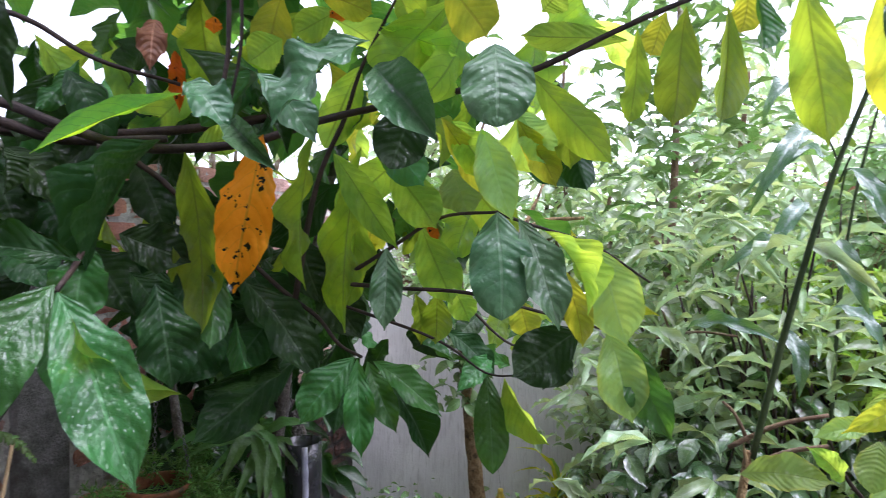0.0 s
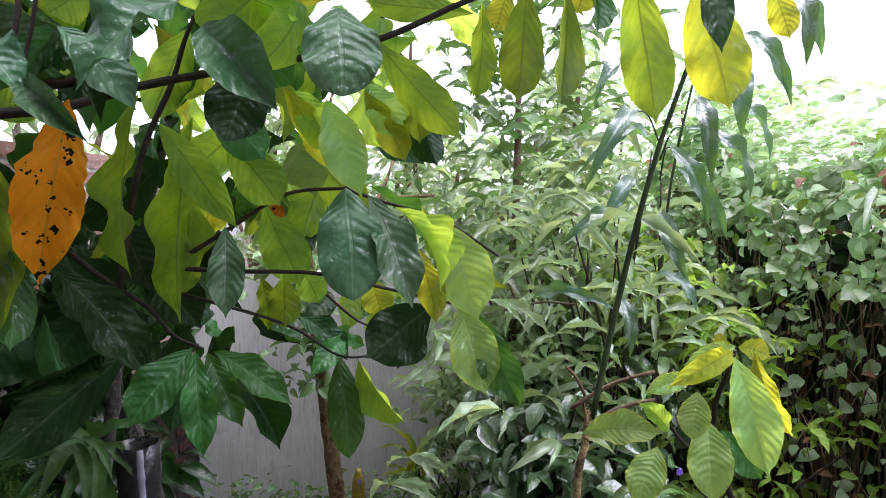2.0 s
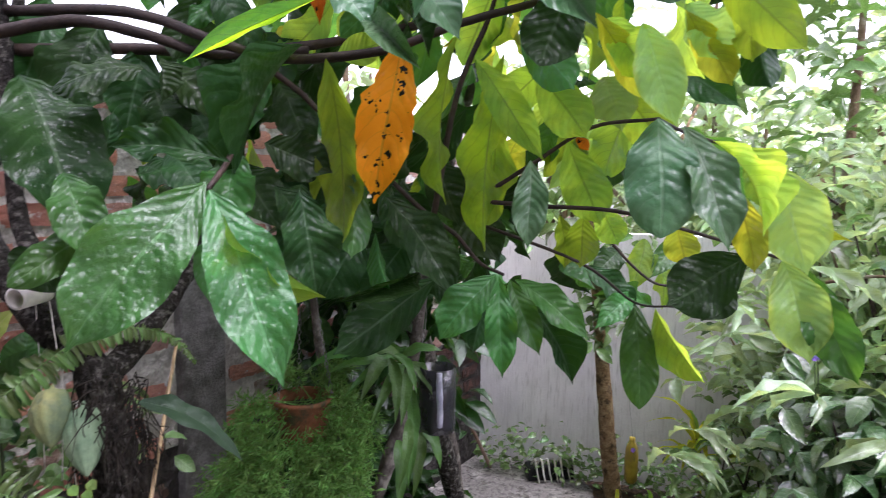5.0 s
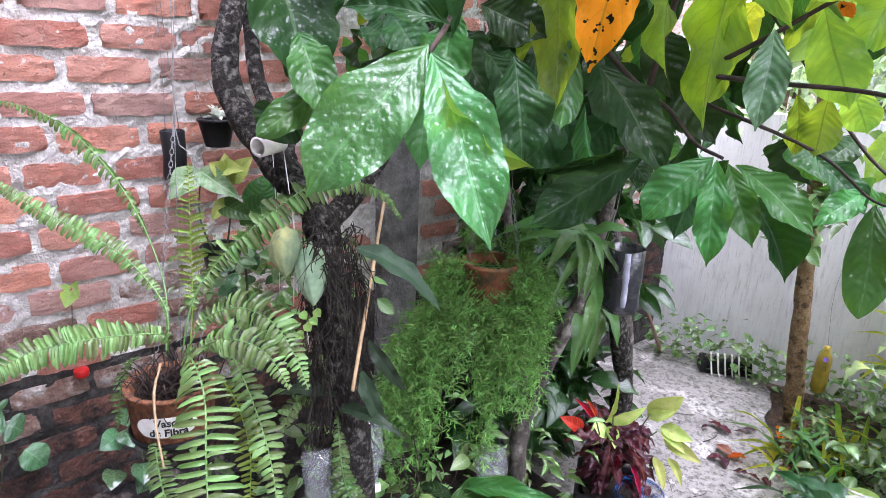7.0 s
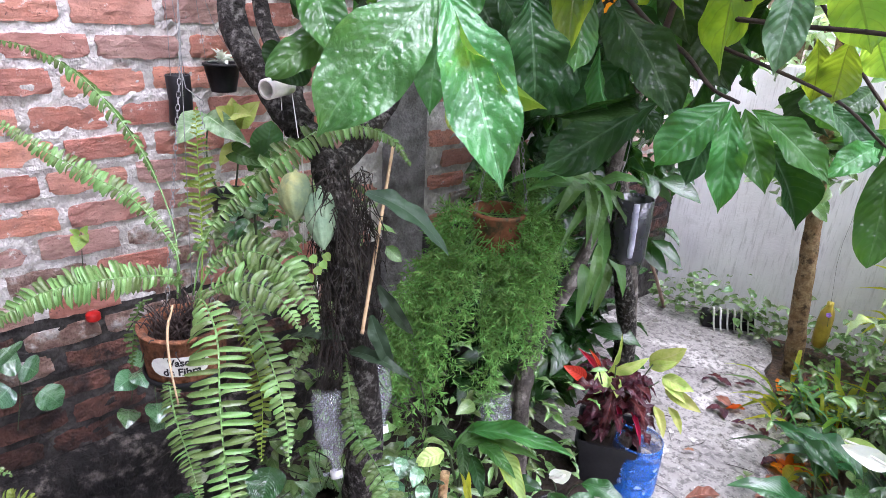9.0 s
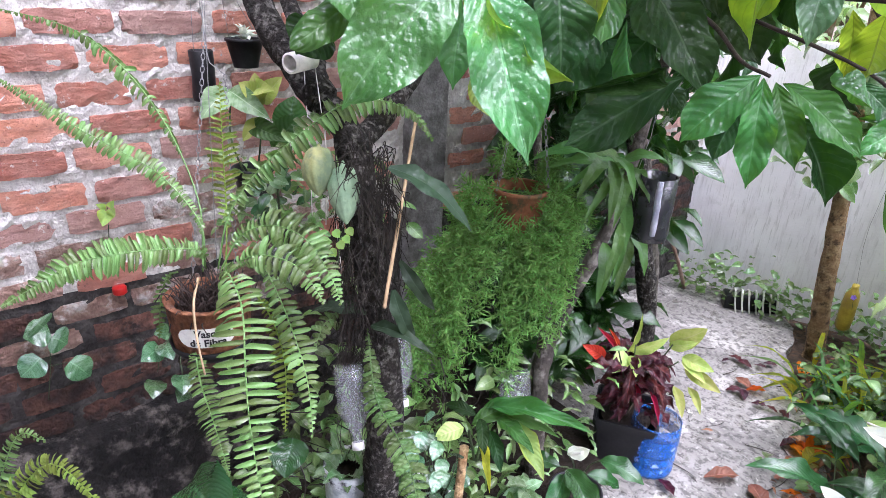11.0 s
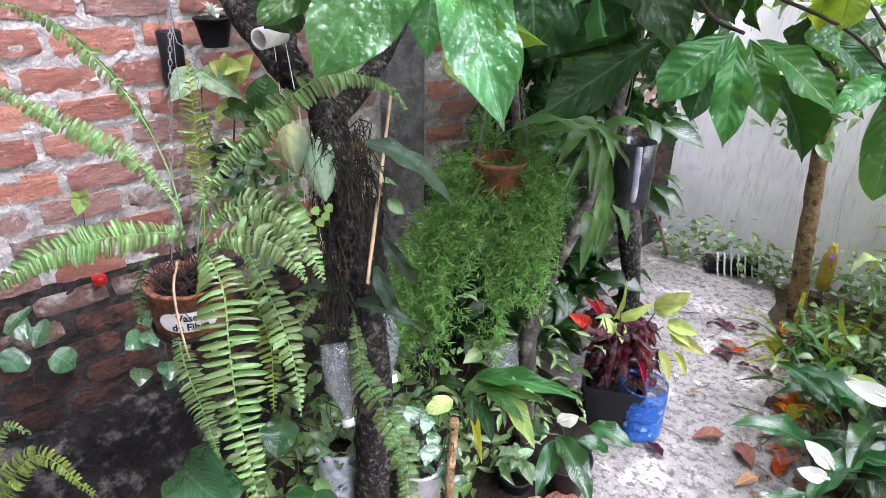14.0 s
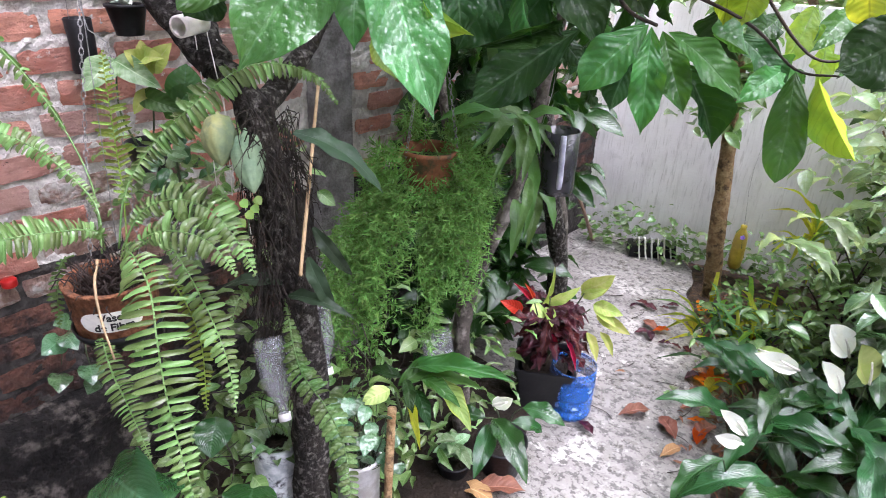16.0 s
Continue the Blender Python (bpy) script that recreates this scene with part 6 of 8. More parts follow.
stalk(hoya, [(-1.672, 0.697, 1.232), (-1.661, 0.716, 1.340), (-1.682, 0.742, 1.464)], 0.003)
stalk(hoya, [(-1.672, 0.697, 1.232), (-1.717, 0.665, 1.363), (-1.744, 0.685, 1.487)], 0.003)
stalk(hoya, [(-1.672, 0.697, 1.232), (-1.619, 0.758, 1.329), (-1.616, 0.777, 1.401)], 0.003)

jade = thing("succulent", "grey-green succulent with rounded leaves in a cut bottle", "succulent", (-1.466, 0.664, 1.225))
part("bottle_pot", lathe(pot_profile(0.042, 0.045, 0.10, 0.002, 0.002), 26).mesh("bottle_pot"), M["clear"], jade, "cut clear plastic bottle", Matrix.Translation((-1.410, 0.645, 1.102)))
soil_disc(jade, 0.041, (-1.443, 0.666, 1.189))
rr = random.Random(7)
c = Vector((-1.456, 0.668, 1.313))
for i in range(26):
    d = Vector((rr.uniform(-1, 1), rr.uniform(-1, 1), rr.uniform(-0.5, 1))).normalized()
    b = c + d * 0.02 + Vector((rr.uniform(-0.03, 0.03), rr.uniform(-0.03, 0.03), rr.uniform(-0.07, 0.05)))
    part("leaf", oval["variegated" if i % 4 == 0 else "lily"], M["lily"], jade, at=frame_of(b, b + d * rr.uniform(0.03, 0.05), (rr.uniform(0, 1), -0.4, 0.8), 0.026))
stalk(jade, [(-1.438, 0.663, 1.176), c], 0.004)

seedling = thing("seedling_vine", "pale round-leaved vine seedling beside the trunk", "vine", (-1.130, 0.641, 1.231))
for b in ((-1.122, 0.629, 1.324), (-1.107, 0.650, 1.329), (-1.101, 0.626, 1.308), (-1.114, 0.616, 1.290), (-1.114, 0.646, 1.311)):
    part("leaf", heart["leaf_pale"], M["leaf_pale"], seedling, at=frame_of(b, Vector(b) + Vector((0.010, 0.007, -0.013)), OUT, 0.018))
stalk(seedling, [(-1.129, 0.634, 1.220), (-1.116, 0.636, 1.274), (-1.118, 0.636, 1.327)])

WALL_OUT = (0.85, -0.08, 0.5)
# dark trailing leaves that fill the nook between the fern and the trunk
rr = random.Random(19)
pile = Pile()
cloud(pile, rr, 230, lambda: (rr.uniform(-1.85, -1.38), rr.uniform(0.62, 1.0), rr.triangular(0.95, 1.42, 1.15)), (0.03, 0.065), "oval", 0.5, 0.5)
lone("trailing_plant", pile.mesh("trailing_plant"), M["shrub"], "dark small-leaved trailing plant behind the fern", "plant", kind="stuff")
# little climbers rooted in the brick joints
wall_vine = thing("wall_vine", "small dark green climber rooted in the brick joints", "vine", (-2.080, 0.179, 0.650), "wall climbers")
leaf_group(wall_vine, heart["climber"], "climber", [((-2.045, 0.199, 0.788), (-2.045, 0.133, 0.783), 0.085, WALL_OUT), ((-2.045, 0.201, 0.759), (-2.045, 0.236, 0.727), 0.085, WALL_OUT), ((-2.045, 0.162, 0.705), (-2.045, 0.105, 0.659), 0.085, WALL_OUT), ((-2.045, 0.231, 0.665), (-2.045, 0.277, 0.594), 0.085, WALL_OUT), ((-2.045, 0.187, 0.802), (-2.045, 0.171, 0.826), 0.09, WALL_OUT)])
stalk(wall_vine, [(-2.085, 0.158, 0.531), (-2.045, 0.181, 0.668), (-2.045, 0.199, 0.788)])
stalk(wall_vine, [(-2.045, 0.181, 0.668), (-2.045, 0.231, 0.665)])
vine2 = thing("wall_vine", "small dark green climber hanging below the coir pot", "vine", (-2.080, 0.514, 0.519), "wall climbers")
leaf_group(vine2, heart["climber"], "climber", [((-1.632, 0.397, 0.876), (-1.601, 0.344, 0.867), 0.06, WALL_OUT), ((-1.629, 0.405, 0.883), (-1.551, 0.408, 0.876), 0.055, WALL_OUT), ((-1.609, 0.370, 0.796), (-1.549, 0.347, 0.784), 0.055, WALL_OUT), ((-1.571, 0.426, 0.812), (-1.505, 0.409, 0.798), 0.06, WALL_OUT), ((-1.553, 0.425, 0.780), (-1.516, 0.395, 0.772), 0.045, WALL_OUT), ((-1.631, 0.427, 0.917), (-1.614, 0.385, 0.926), 0.045, WALL_OUT)])
stalk(vine2, [(-1.698, 0.496, 0.886), (-1.646, 0.412, 0.872), (-1.612, 0.380, 0.816)])
stalk(vine2, [(-1.698, 0.496, 0.886), (-1.608, 0.440, 0.847), (-1.566, 0.428, 0.806)])
cutting = thing("wall_cutting", "pale young cutting growing from the bricks", "plant", (-2.080, 0.403, 1.041))
leaf_group(cutting, oval["leaf_pale"], "leaf_pale", [((-1.998, 0.396, 1.131), (-1.938, 0.368, 1.111), 0.045, WALL_OUT), ((-2.002, 0.393, 1.135), (-1.992, 0.370, 1.159), 0.02, WALL_OUT), ((-1.995, 0.402, 1.136), (-1.947, 0.404, 1.129), 0.022, WALL_OUT), ((-1.998, 0.403, 1.141), (-1.975, 0.413, 1.168), 0.02, WALL_OUT)])
stalk(cutting, [(-2.080, 0.400, 1.005), (-2.014, 0.395, 1.083), (-2.001, 0.399, 1.141)])
lone("red_cap", lathe([(0.001, 0.0), (0.019, 0.0), (0.021, 0.003), (0.021, 0.02), (0.019, 0.023), (0.001, 0.023)], 24).mesh("red_cap"), M["red"], "red plastic cap stuck to the bricks", "cap").matrix_basis = Matrix.Translation((-2.080, 0.405, 0.832))

# ---- asparagus fern in a hanging terracotta pot ----
asp_at = Vector((-1.285, 1.311, 1.135))
asparagus = thing("asparagus_fern", "feathery asparagus fern spilling from a hanging terracotta pot", "potted plant", asp_at)
part("pot", lathe(pot_profile(0.062, 0.080, 0.12, 0.007, 0.005), 36).mesh("pot"), M["terracotta"], asparagus, "", Matrix.Translation(asp_at))
soil_disc(asparagus, 0.072, asp_at + Vector((0, 0, 0.09)))
for a in (0.4, 2.5, 4.6):
    d = Vector((math.cos(a), math.sin(a), 0)) * 0.085
    chain(asparagus, asp_at + d + Vector((0, 0, 0.105)), asp_at + d * 0.55 + Vector((0, 0, 0.33)), 16)
    hang_wire("hanger", [asp_at + d * 0.55 + Vector((0, 0, 0.33)), asp_at + Vector((0, 0, 0.75)), asp_at + Vector((0, 0, 0.95))], asparagus)
rr = random.Random(77)


def spray_of(rr, start, end, reach):
    """One arching stem with feathery side shoots of fine needles."""
    pile = Pile()
    s, e = Vector(start), Vector(end)
    mid = (s + e) / 2 + Vector(((e.x - s.x) * 0.35, (e.y - s.y) * 0.35, reach))
    pts = smooth_path([s, mid, e], 13)
    tube(pile, [s, mid, e], (0.0011, 0.0005), 4, 6)
    for i in range(7, len(pts)):
        p, q = Vector(pts[i - 1]), Vector(pts[i])
        d = (q - p).normalized()
        for sg in (-1, 1):
            if rr.random() < 0.2:
                continue
            o = (d.cross(Vector((rr.gauss(0, 1), rr.gauss(0, 1), rr.gauss(0, 1)))).normalized() + d * 0.5 + Vector((0, 0, -0.25))).normalized()
            L = rr.uniform(0.022, 0.045)
            for k in range(3):
                c = p + o * L * (0.33 + 0.33 * k)
                f = c - asp_at
                near, off = f.x * 0.685 - f.y * 0.73, f.x * 0.73 + f.y * 0.685
                if near > 0.02 and abs(off) < 0.09 and 0.02 < f.z - 0.33 * (near - 0.08) < 0.13 and rr.random() < 0.72:
                    continue
                for _ in range(4):
                    v = (o * 0.8 + Vector((rr.gauss(0, 0.8), rr.gauss(0, 0.8), rr.gauss(0.1, 0.7)))).normalized() * rr.uniform(0.015, 0.03)
                    w = v.cross(Vector((rr.gauss(0, 1), rr.gauss(0, 1), rr.gauss(0, 1)))).normalized() * 0.002
                    pile.add([c, c + v * 0.5 + w, c + v, c + v * 0.5 - w], [(0, 1, 2, 3)], [(0.5, 0), (0.9, 0.5), (0.5, 1), (0.1, 0.5)])
    return pile.mesh("spray", False)


top = asp_at + Vector((0, 0, 0.1))
ALONG, NEAR = Vector((0.68, 0.73, 0.0)), Vector((0.73, -0.68, 0.0))
# sprays in tresses: along the wall, towards the path, height, how many
for s0, s1, n0, n1, z0, z1, count in ((-0.30, -0.15, 0.06, 0.2, 0.56, 0.86, 26), (-0.22, -0.08, 0.08, 0.2, 0.75, 1.0, 8), (0.0, 0.16, 0.02, 0.16, 0.82, 1.0, 18), (0.06, 0.2, -0.05, 0.12, 0.92, 1.14, 12),
                                      (-0.2, -0.06, -0.02, 0.1, 1.02, 1.2, 6), (-0.06, 0.04, 0.08, 0.18, 0.74, 0.95, 4), (-0.02, 0.06, 0.06, 0.14, 0.62, 0.72, 4), (-0.1, 0.12, -0.1, 0.0, 1.2, 1.32, 6)):
    for _ in range(count):
        e = asp_at + ALONG * rr.uniform(s0, s1) + NEAR * rr.uniform(n0, n1)
        e.z = rr.uniform(z0, z1)
        part("spray", spray_of(rr, top + Vector((rr.uniform(-0.05, 0.05), rr.uniform(-0.05, 0.05), 0)), e, rr.uniform(0.02, 0.09)), M["needle"], asparagus)

# ---- strap-leaved fern and hanging bottle ----
nest = thing("nest_fern", "strap-leaved bird's nest fern tied to a stem", "fern", (-1.128, 1.548, 1.244))
nest_leaf = leaf_mesh("leaf", M["strap"], kind="strap", bow=0.22, fold=0.06, ripple=0.03, quilt=0.0, rows=14, cols=2, seed=14)
for b, t, w in (((-1.144, 1.559, 1.288), (-1.230, 1.340, 1.314), 0.045), ((-1.150, 1.562, 1.303), (-1.155, 1.332, 1.272), 0.04), ((-1.145, 1.569, 1.303), (-1.091, 1.353, 1.193), 0.035),
                ((-1.139, 1.565, 1.288), (-1.036, 1.416, 1.190), 0.045), ((-1.140, 1.575, 1.303), (-1.009, 1.524, 1.250), 0.05), ((-1.162, 1.589, 1.313), (-1.229, 1.440, 1.333), 0.04),
                ((-1.162, 1.589, 1.313), (-1.056, 1.647, 1.339), 0.045), ((-1.164, 1.581, 1.305), (-1.252, 1.582, 1.334), 0.04), ((-1.129, 1.577, 1.238), (-1.018, 1.422, 1.019), 0.035),
                ((-1.131, 1.513, 1.347), (-1.016, 1.459, 1.267), 0.03), ((-1.148, 1.487, 1.338), (-1.112, 1.341, 1.260), 0.04), ((-1.138, 1.499, 1.339), (-1.048, 1.407, 1.196), 0.035), ((-1.179, 1.501, 1.337), (-1.263, 1.316, 1.333), 0.05), ((-1.049, 1.469, 1.191), (-1.001, 1.357, 1.044), 0.03), ((-1.137, 1.641, 1.099), (-1.071, 1.524, 0.939), 0.04), ((-1.132, 1.647, 1.099), (-1.033, 1.609, 0.997), 0.04), ((-1.223, 1.658, 1.026), (-1.146, 1.555, 0.866), 0.05)):
    part("leaf", nest_leaf, M["strap"], nest, at=frame_of(b, t, (0.5, -0.3, 0.9), w))
stalk(nest, [(-1.119, 1.629, 1.052), (-1.123, 1.583, 1.187), (-1.147, 1.566, 1.303)], 0.012, "bark_dark", "root_clump")

bottle = thing("hanging_bottle", "cut dark plastic bottle planter hung on a wire", "bottle planter", (-0.995, 1.580, 1.135))
bp = Matrix.Translation((-1.029, 1.582, 1.123))
part("bottle_wall", lathe([(0.012, 0.012), (0.03, 0.0), (0.048, 0.006), (0.052, 0.03), (0.050, 0.07), (0.052, 0.10), (0.051, 0.19), (0.049, 0.19), (0.05, 0.1)], 30, lambda a, z: 1 + (0.06 * math.cos(5 * a) if z < 0.03 else 0)).mesh("bottle_wall"), M["smoke"], bottle, "", bp)
part("wet_soil", lathe([(0.001, 0.02), (0.045, 0.02), (0.048, 0.06), (0.048, 0.10), (0.001, 0.105)], 24).mesh("wet_soil"), M["soil"], bottle, "dark soil in the bottle", bp)
# pale strip modelled in place of the bottle's vertical reflection
part("plastic_strip", tube(Pile(), [(-0.986, 1.522, 1.315), (-0.983, 1.520, 1.25), (-0.981, 1.521, 1.165)], (0.0085, 0.009, 0.0075), 8, 4, 0.15).mesh("plastic_strip"), M["film"], bottle, "pale bluish strip standing for the reflection down the bottle side")
hang_wire("hanger", [(-1.114, 1.606, 1.305), (-1.145, 1.694, 1.436), (-1.212, 1.737, 1.615)], bottle)

# ---- stems and pots beside the path ----
stem_a = thing("small_tree", "slender twisted grey-brown tree behind the pots", "tree", (-1.32, 1.58, 0))
limb("trunk", [(-1.30, 1.56, -0.05), (-1.31, 1.55, 0.3), (-1.34, 1.58, 0.55), (-1.33, 1.66, 0.76), (-1.27, 1.76, 1.1), (-1.22, 1.82, 1.6), (-1.1, 1.9, 2.2)], (0.035, 0.03, 0.028, 0.024, 0.02, 0.017, 0.012), M["bark_grey"], stem_a, "", 10, 0.2)
limb("trunk", [(-1.34, 1.60, -0.05), (-1.365, 1.56, 0.35), (-1.37, 1.60, 0.58), (-1.40, 1.62, 0.8), (-1.5, 1.6, 1.3), (-1.6, 1.6, 2.0)], (0.024, 0.022, 0.02, 0.018, 0.014, 0.01), M["bark_grey"], stem_a, "", 9, 0.2)
stem_b = thing("small_tree", "dark leaning tree stem near the grey wall", "tree", (-1.45, 2.35, 0))
limb("trunk", [(-1.43, 2.38, -0.05), (-1.42, 2.33, 0.5), (-1.46, 2.25, 0.85), (-1.5, 2.2, 1.15), (-1.56, 2.15, 1.32)], (0.05, 0.042, 0.038, 0.034, 0.02), M["bark_dark"], stem_b, "", 10, 0.15)
limb("trunk", [(-1.39, 2.42, -0.05), (-1.43, 2.38, 0.5), (-1.47, 2.32, 0.9), (-1.54, 2.26, 1.25)], (0.03, 0.027, 0.022, 0.016), M["bark_grey"], stem_b, "", 9, 0.15)

croton = thing("croton_planter", "black square planter with a red and yellow croton", "potted plant", (-1.2, 1.98, 0))


def square_pot(parent, c, half, h, turn, mat="black"):
    bm = bmesh.new()
    rings = [(0.78 * half, 0.0), (half, h * 0.86), (half * 1.06, h * 0.86), (half * 1.08, h), (half * 0.98, h), (half * 0.95, h * 0.86), (half * 0.9, h * 0.8)]
    prev = None
    for r, z in rings:
        ring = []
        for sx, sy in ((1, 1), (-1, 1), (-1, -1), (1, -1)):
            for k in ((0.9, 1.0), (1.0, 0.9)) if sx * sy < 0 else ((1.0, 0.9), (0.9, 1.0)):
                ring.append(bm.verts.new((sx * r * k[0], sy * r * k[1], z)))
        if prev:
            for i in range(8):
                bm.faces.new((prev[i], prev[(i + 1) % 8], ring[(i + 1) % 8], ring[i]))
        else:
            bm.faces.new(ring[::-1])
        prev = ring
    bmesh.ops.recalc_face_normals(bm, faces=bm.faces)
    m = Matrix.Translation(c) @ pose(0, 0, 0, 0, 0, turn)
    return part("pot", bm, M[mat], parent, "", m)


square_pot(croton, (-1.22, 1.99, 0), 0.115, 0.23, 33)
soil_disc(croton, 0.098, (-1.22, 1.99, 0.19))
rr = random.Random(51)
for k in range(5):
    a = rr.uniform(0, 6.3)
    stalk(croton, [(-1.22, 1.99, 0.18), (-1.22 + 0.03 * math.cos(a), 1.99 + 0.03 * math.sin(a), 0.3), (-1.22 + 0.07 * math.cos(a), 1.99 + 0.07 * math.sin(a), 0.42)], 0.005, "bark")
croton_leaf = [leaf_mesh("leaf", M["croton_dark"], kind="lance", bow=0.24, fold=0.3, ripple=0.12, quilt=0.0, rows=12, cols=3, seed=70 + k, curl=0.3) for k in range(3)]
for k in range(70):
    a, el_ = rr.uniform(0, 6.3), rr.triangular(-1.4, 0.7, -0.3)
    w = rr.uniform(0.01, 0.09)
    b = Vector((-1.21 + w * math.cos(a), 1.97 + w * math.sin(a), rr.uniform(0.27, 0.5)))
    a += rr.gauss(0, 0.8)
    d = Vector((math.cos(a) * math.cos(el_), math.sin(a) * math.cos(el_), math.sin(el_))) * rr.uniform(0.06, 0.15)
    part("leaf", rr.choice(croton_leaf), M["croton_dark"], croton, at=frame_of(b, b + d, (rr.uniform(-0.6, 0.8), rr.uniform(-0.8, 0.6), 1), rr.uniform(0.03, 0.055)))
leaf_group(croton, oval["croton_yellow"], "croton_yellow", [((-1.154, 2.080, 0.543), (-1.049, 2.141, 0.631), 0.081, OUT), ((-1.149, 2.075, 0.529), (-1.056, 2.103, 0.582), 0.045, OUT), ((-1.099, 2.097, 0.496), (-0.976, 2.115, 0.491), 0.058, OUT), ((-1.076, 2.091, 0.456), (-0.932, 2.111, 0.425), 0.054, OUT), ((-1.083, 2.046, 0.395), (-0.995, 1.989, 0.324), 0.040, OUT), ((-1.044, 2.083, 0.397), (-0.954, 2.038, 0.345), 0.034, OUT), ((-1.234, 1.966, 0.479), (-1.165, 1.912, 0.439), 0.049, OUT), ((-1.239, 1.971, 0.493), (-1.134, 2.036, 0.586), 0.045, OUT), ((-1.249, 1.959, 0.488), (-1.236, 1.993, 0.660), 0.018, OUT), ((-1.095, 2.093, 0.484), (-0.982, 2.082, 0.449), 0.040, OUT)])
leaf_group(croton, oval["spathe_green"], "spathe_green", [((-1.259, 1.953, 0.492), (-1.231, 1.856, 0.443), 0.072, OUT)])
leaf_group(croton, oval["croton_red"], "croton_red", [((-1.300, 1.895, 0.460), (-1.349, 1.806, 0.526), 0.054, OUT), ((-1.284, 1.933, 0.497), (-1.333, 1.863, 0.592), 0.020, OUT), ((-1.279, 1.941, 0.501), (-1.302, 1.891, 0.593), 0.016, OUT), ((-1.138, 1.979, 0.368), (-1.044, 1.924, 0.291), 0.020, OUT), ((-1.187, 1.948, 0.386), (-1.109, 1.885, 0.320), 0.020, OUT)])
for q in ((-1.232, 1.871, 0.539), (-1.090, 2.059, 0.495), (-1.130, 2.065, 0.547), (-1.213, 1.949, 0.545)):
    stalk(croton, [(-1.22, 1.99, 0.22), ((q[0] - 1.22) / 2, (q[1] + 1.99) / 2, 0.40), q], 0.004)

jug = thing("water_jug", "cut blue clear water jug standing on the path", "jug", (-1.105, 2.03, 0))
rings = []
z = 0.0
prof = [(0.001, 0.012), (0.06, 0.006), (0.082, 0.0), (0.092, 0.012)]
for k in range(5):
    z = 0.02 + k * 0.042
    prof += [(0.094, z), (0.094, z + 0.022), (0.088, z + 0.028), (0.088, z + 0.034)]
prof += [(0.092, 0.226), (0.092, 0.236), (0.089, 0.236), (0.089, 0.225)]
part("jug_wall", lathe(prof, 40).mesh("jug_wall"), M["blue"], jug, "", Matrix.Translation((-1.105, 2.03, 0)))
part("jug_sticker", lathe([(0.0951, 0.13), (0.0951, 0.185)], 40).mesh("jug_sticker"), M["blue"], jug, "darker blue printed band", Matrix.Translation((-1.105, 2.03, 0)))
soil_disc(jug, 0.085, (-1.105, 2.03, 0.09))


def round_pot(ob, at, r0, r1, h, mat):
    part("pot", lathe(pot_profile(r0, r1, h, 0.005, 0.005), 32).mesh("pot"), M[mat], ob, "", Matrix.Translation(at))
    soil_disc(ob, r1 * 0.9, (at[0], at[1], at[2] + h * 0.84))


lance = {k: leaf_mesh("leaf", M[k], kind="lance", bow=0.16, fold=0.16, ripple=0.05, quilt=0.006, veins=14, rows=16, cols=3, seed=15) for k in ("lily", "leaf_mid", "leaf_yellow", "wavy", "leaf_pale", "strap", "leaf_lime", "leaf_dark", "spathe", "spathe_green")}


def lily_flower(ob, foot, at, tip, w, col="spathe"):
    """A peace lily's white spathe on its stalk, with the spadix in it."""
    f, a = Vector(foot), Vector(at)
    stalk(ob, [f, (f + a) / 2 + Vector((0, 0, 0.04)), a], 0.003)
    sp = part("spathe", spathe_mesh[col], M[col], ob, "white waxy flower spathe" if col == "spathe" else "greenish flower spathe", frame_of(a, tip, OUT, w))
    d = (Vector(tip) - a)
    part("spadix", tube(Pile(), [a + Vector((0.006, -0.006, 0.004)), a + d * 0.3 + Vector((0.018, -0.012, 0.012)), a + d * 0.55 + Vector((0.022, -0.016, 0.02))], (0.005, 0.0045, 0.003), 8, 4).mesh("spadix"), M["label"], sp)


spathe_mesh = {k: leaf_mesh("spathe", M[k], kind="blade", bow=-0.12, fold=0.55, ripple=0.03, quilt=0.0, rows=14, cols=4, seed=16) for k in ("spathe", "spathe_green")}
lily_a = thing("peace_lily", "peace lily with one white flower in a black pot", "potted plant", (-1.10, 1.55, 0), "peace lilies")
round_pot(lily_a, (-1.10, 1.55, 0), 0.07, 0.09, 0.15, "black")
for q, t_, w in (((-0.899, 1.338, 0.543), (-0.779, 1.386, 0.520), 0.059), ((-0.949, 1.261, 0.516), (-0.760, 1.181, 0.455), 0.075), ((-0.949, 1.252, 0.501), (-0.889, 1.111, 0.432), 0.059), ((-0.952, 1.369, 0.434), (-0.891, 1.460, 0.376), 0.049), ((-1.015, 1.319, 0.444), (-1.121, 1.280, 0.414), 0.049)):
    c = Vector((-1.10, 1.55, 0.15))
    q = Vector(q)
    stalk(lily_a, [c, (c + q) / 2 + Vector((0, 0, 0.04)), q], 0.003)
    part("leaf", lance["lily"], M["lily"], lily_a, at=frame_of(q, t_, (0.4, -0.3, 1), w))
lily_flower(lily_a, (-1.10, 1.55, 0.14), (-1.014, 1.346, 0.483), (-0.951, 1.360, 0.534), 0.05)

small_var = thing("variegated_plant", "low plant with silver-edged leaves in a small pot", "potted plant", (-1.2, 1.38, 0), "")
round_pot(small_var, (-1.20, 1.40, 0), 0.045, 0.06, 0.09, "black")
rr = random.Random(5)
for i in range(16):
    a = i * 2.4
    b = Vector((-1.2, 1.40, 0.11 + 0.004 * i))
    d = Vector((math.cos(a), math.sin(a), rr.uniform(-0.5, 0.5))) * rr.uniform(0.06, 0.1)
    part("leaf", oval["variegated"], M["variegated"], small_var, at=frame_of(b, b + d, (0.2, -0.2, 1), 0.042))

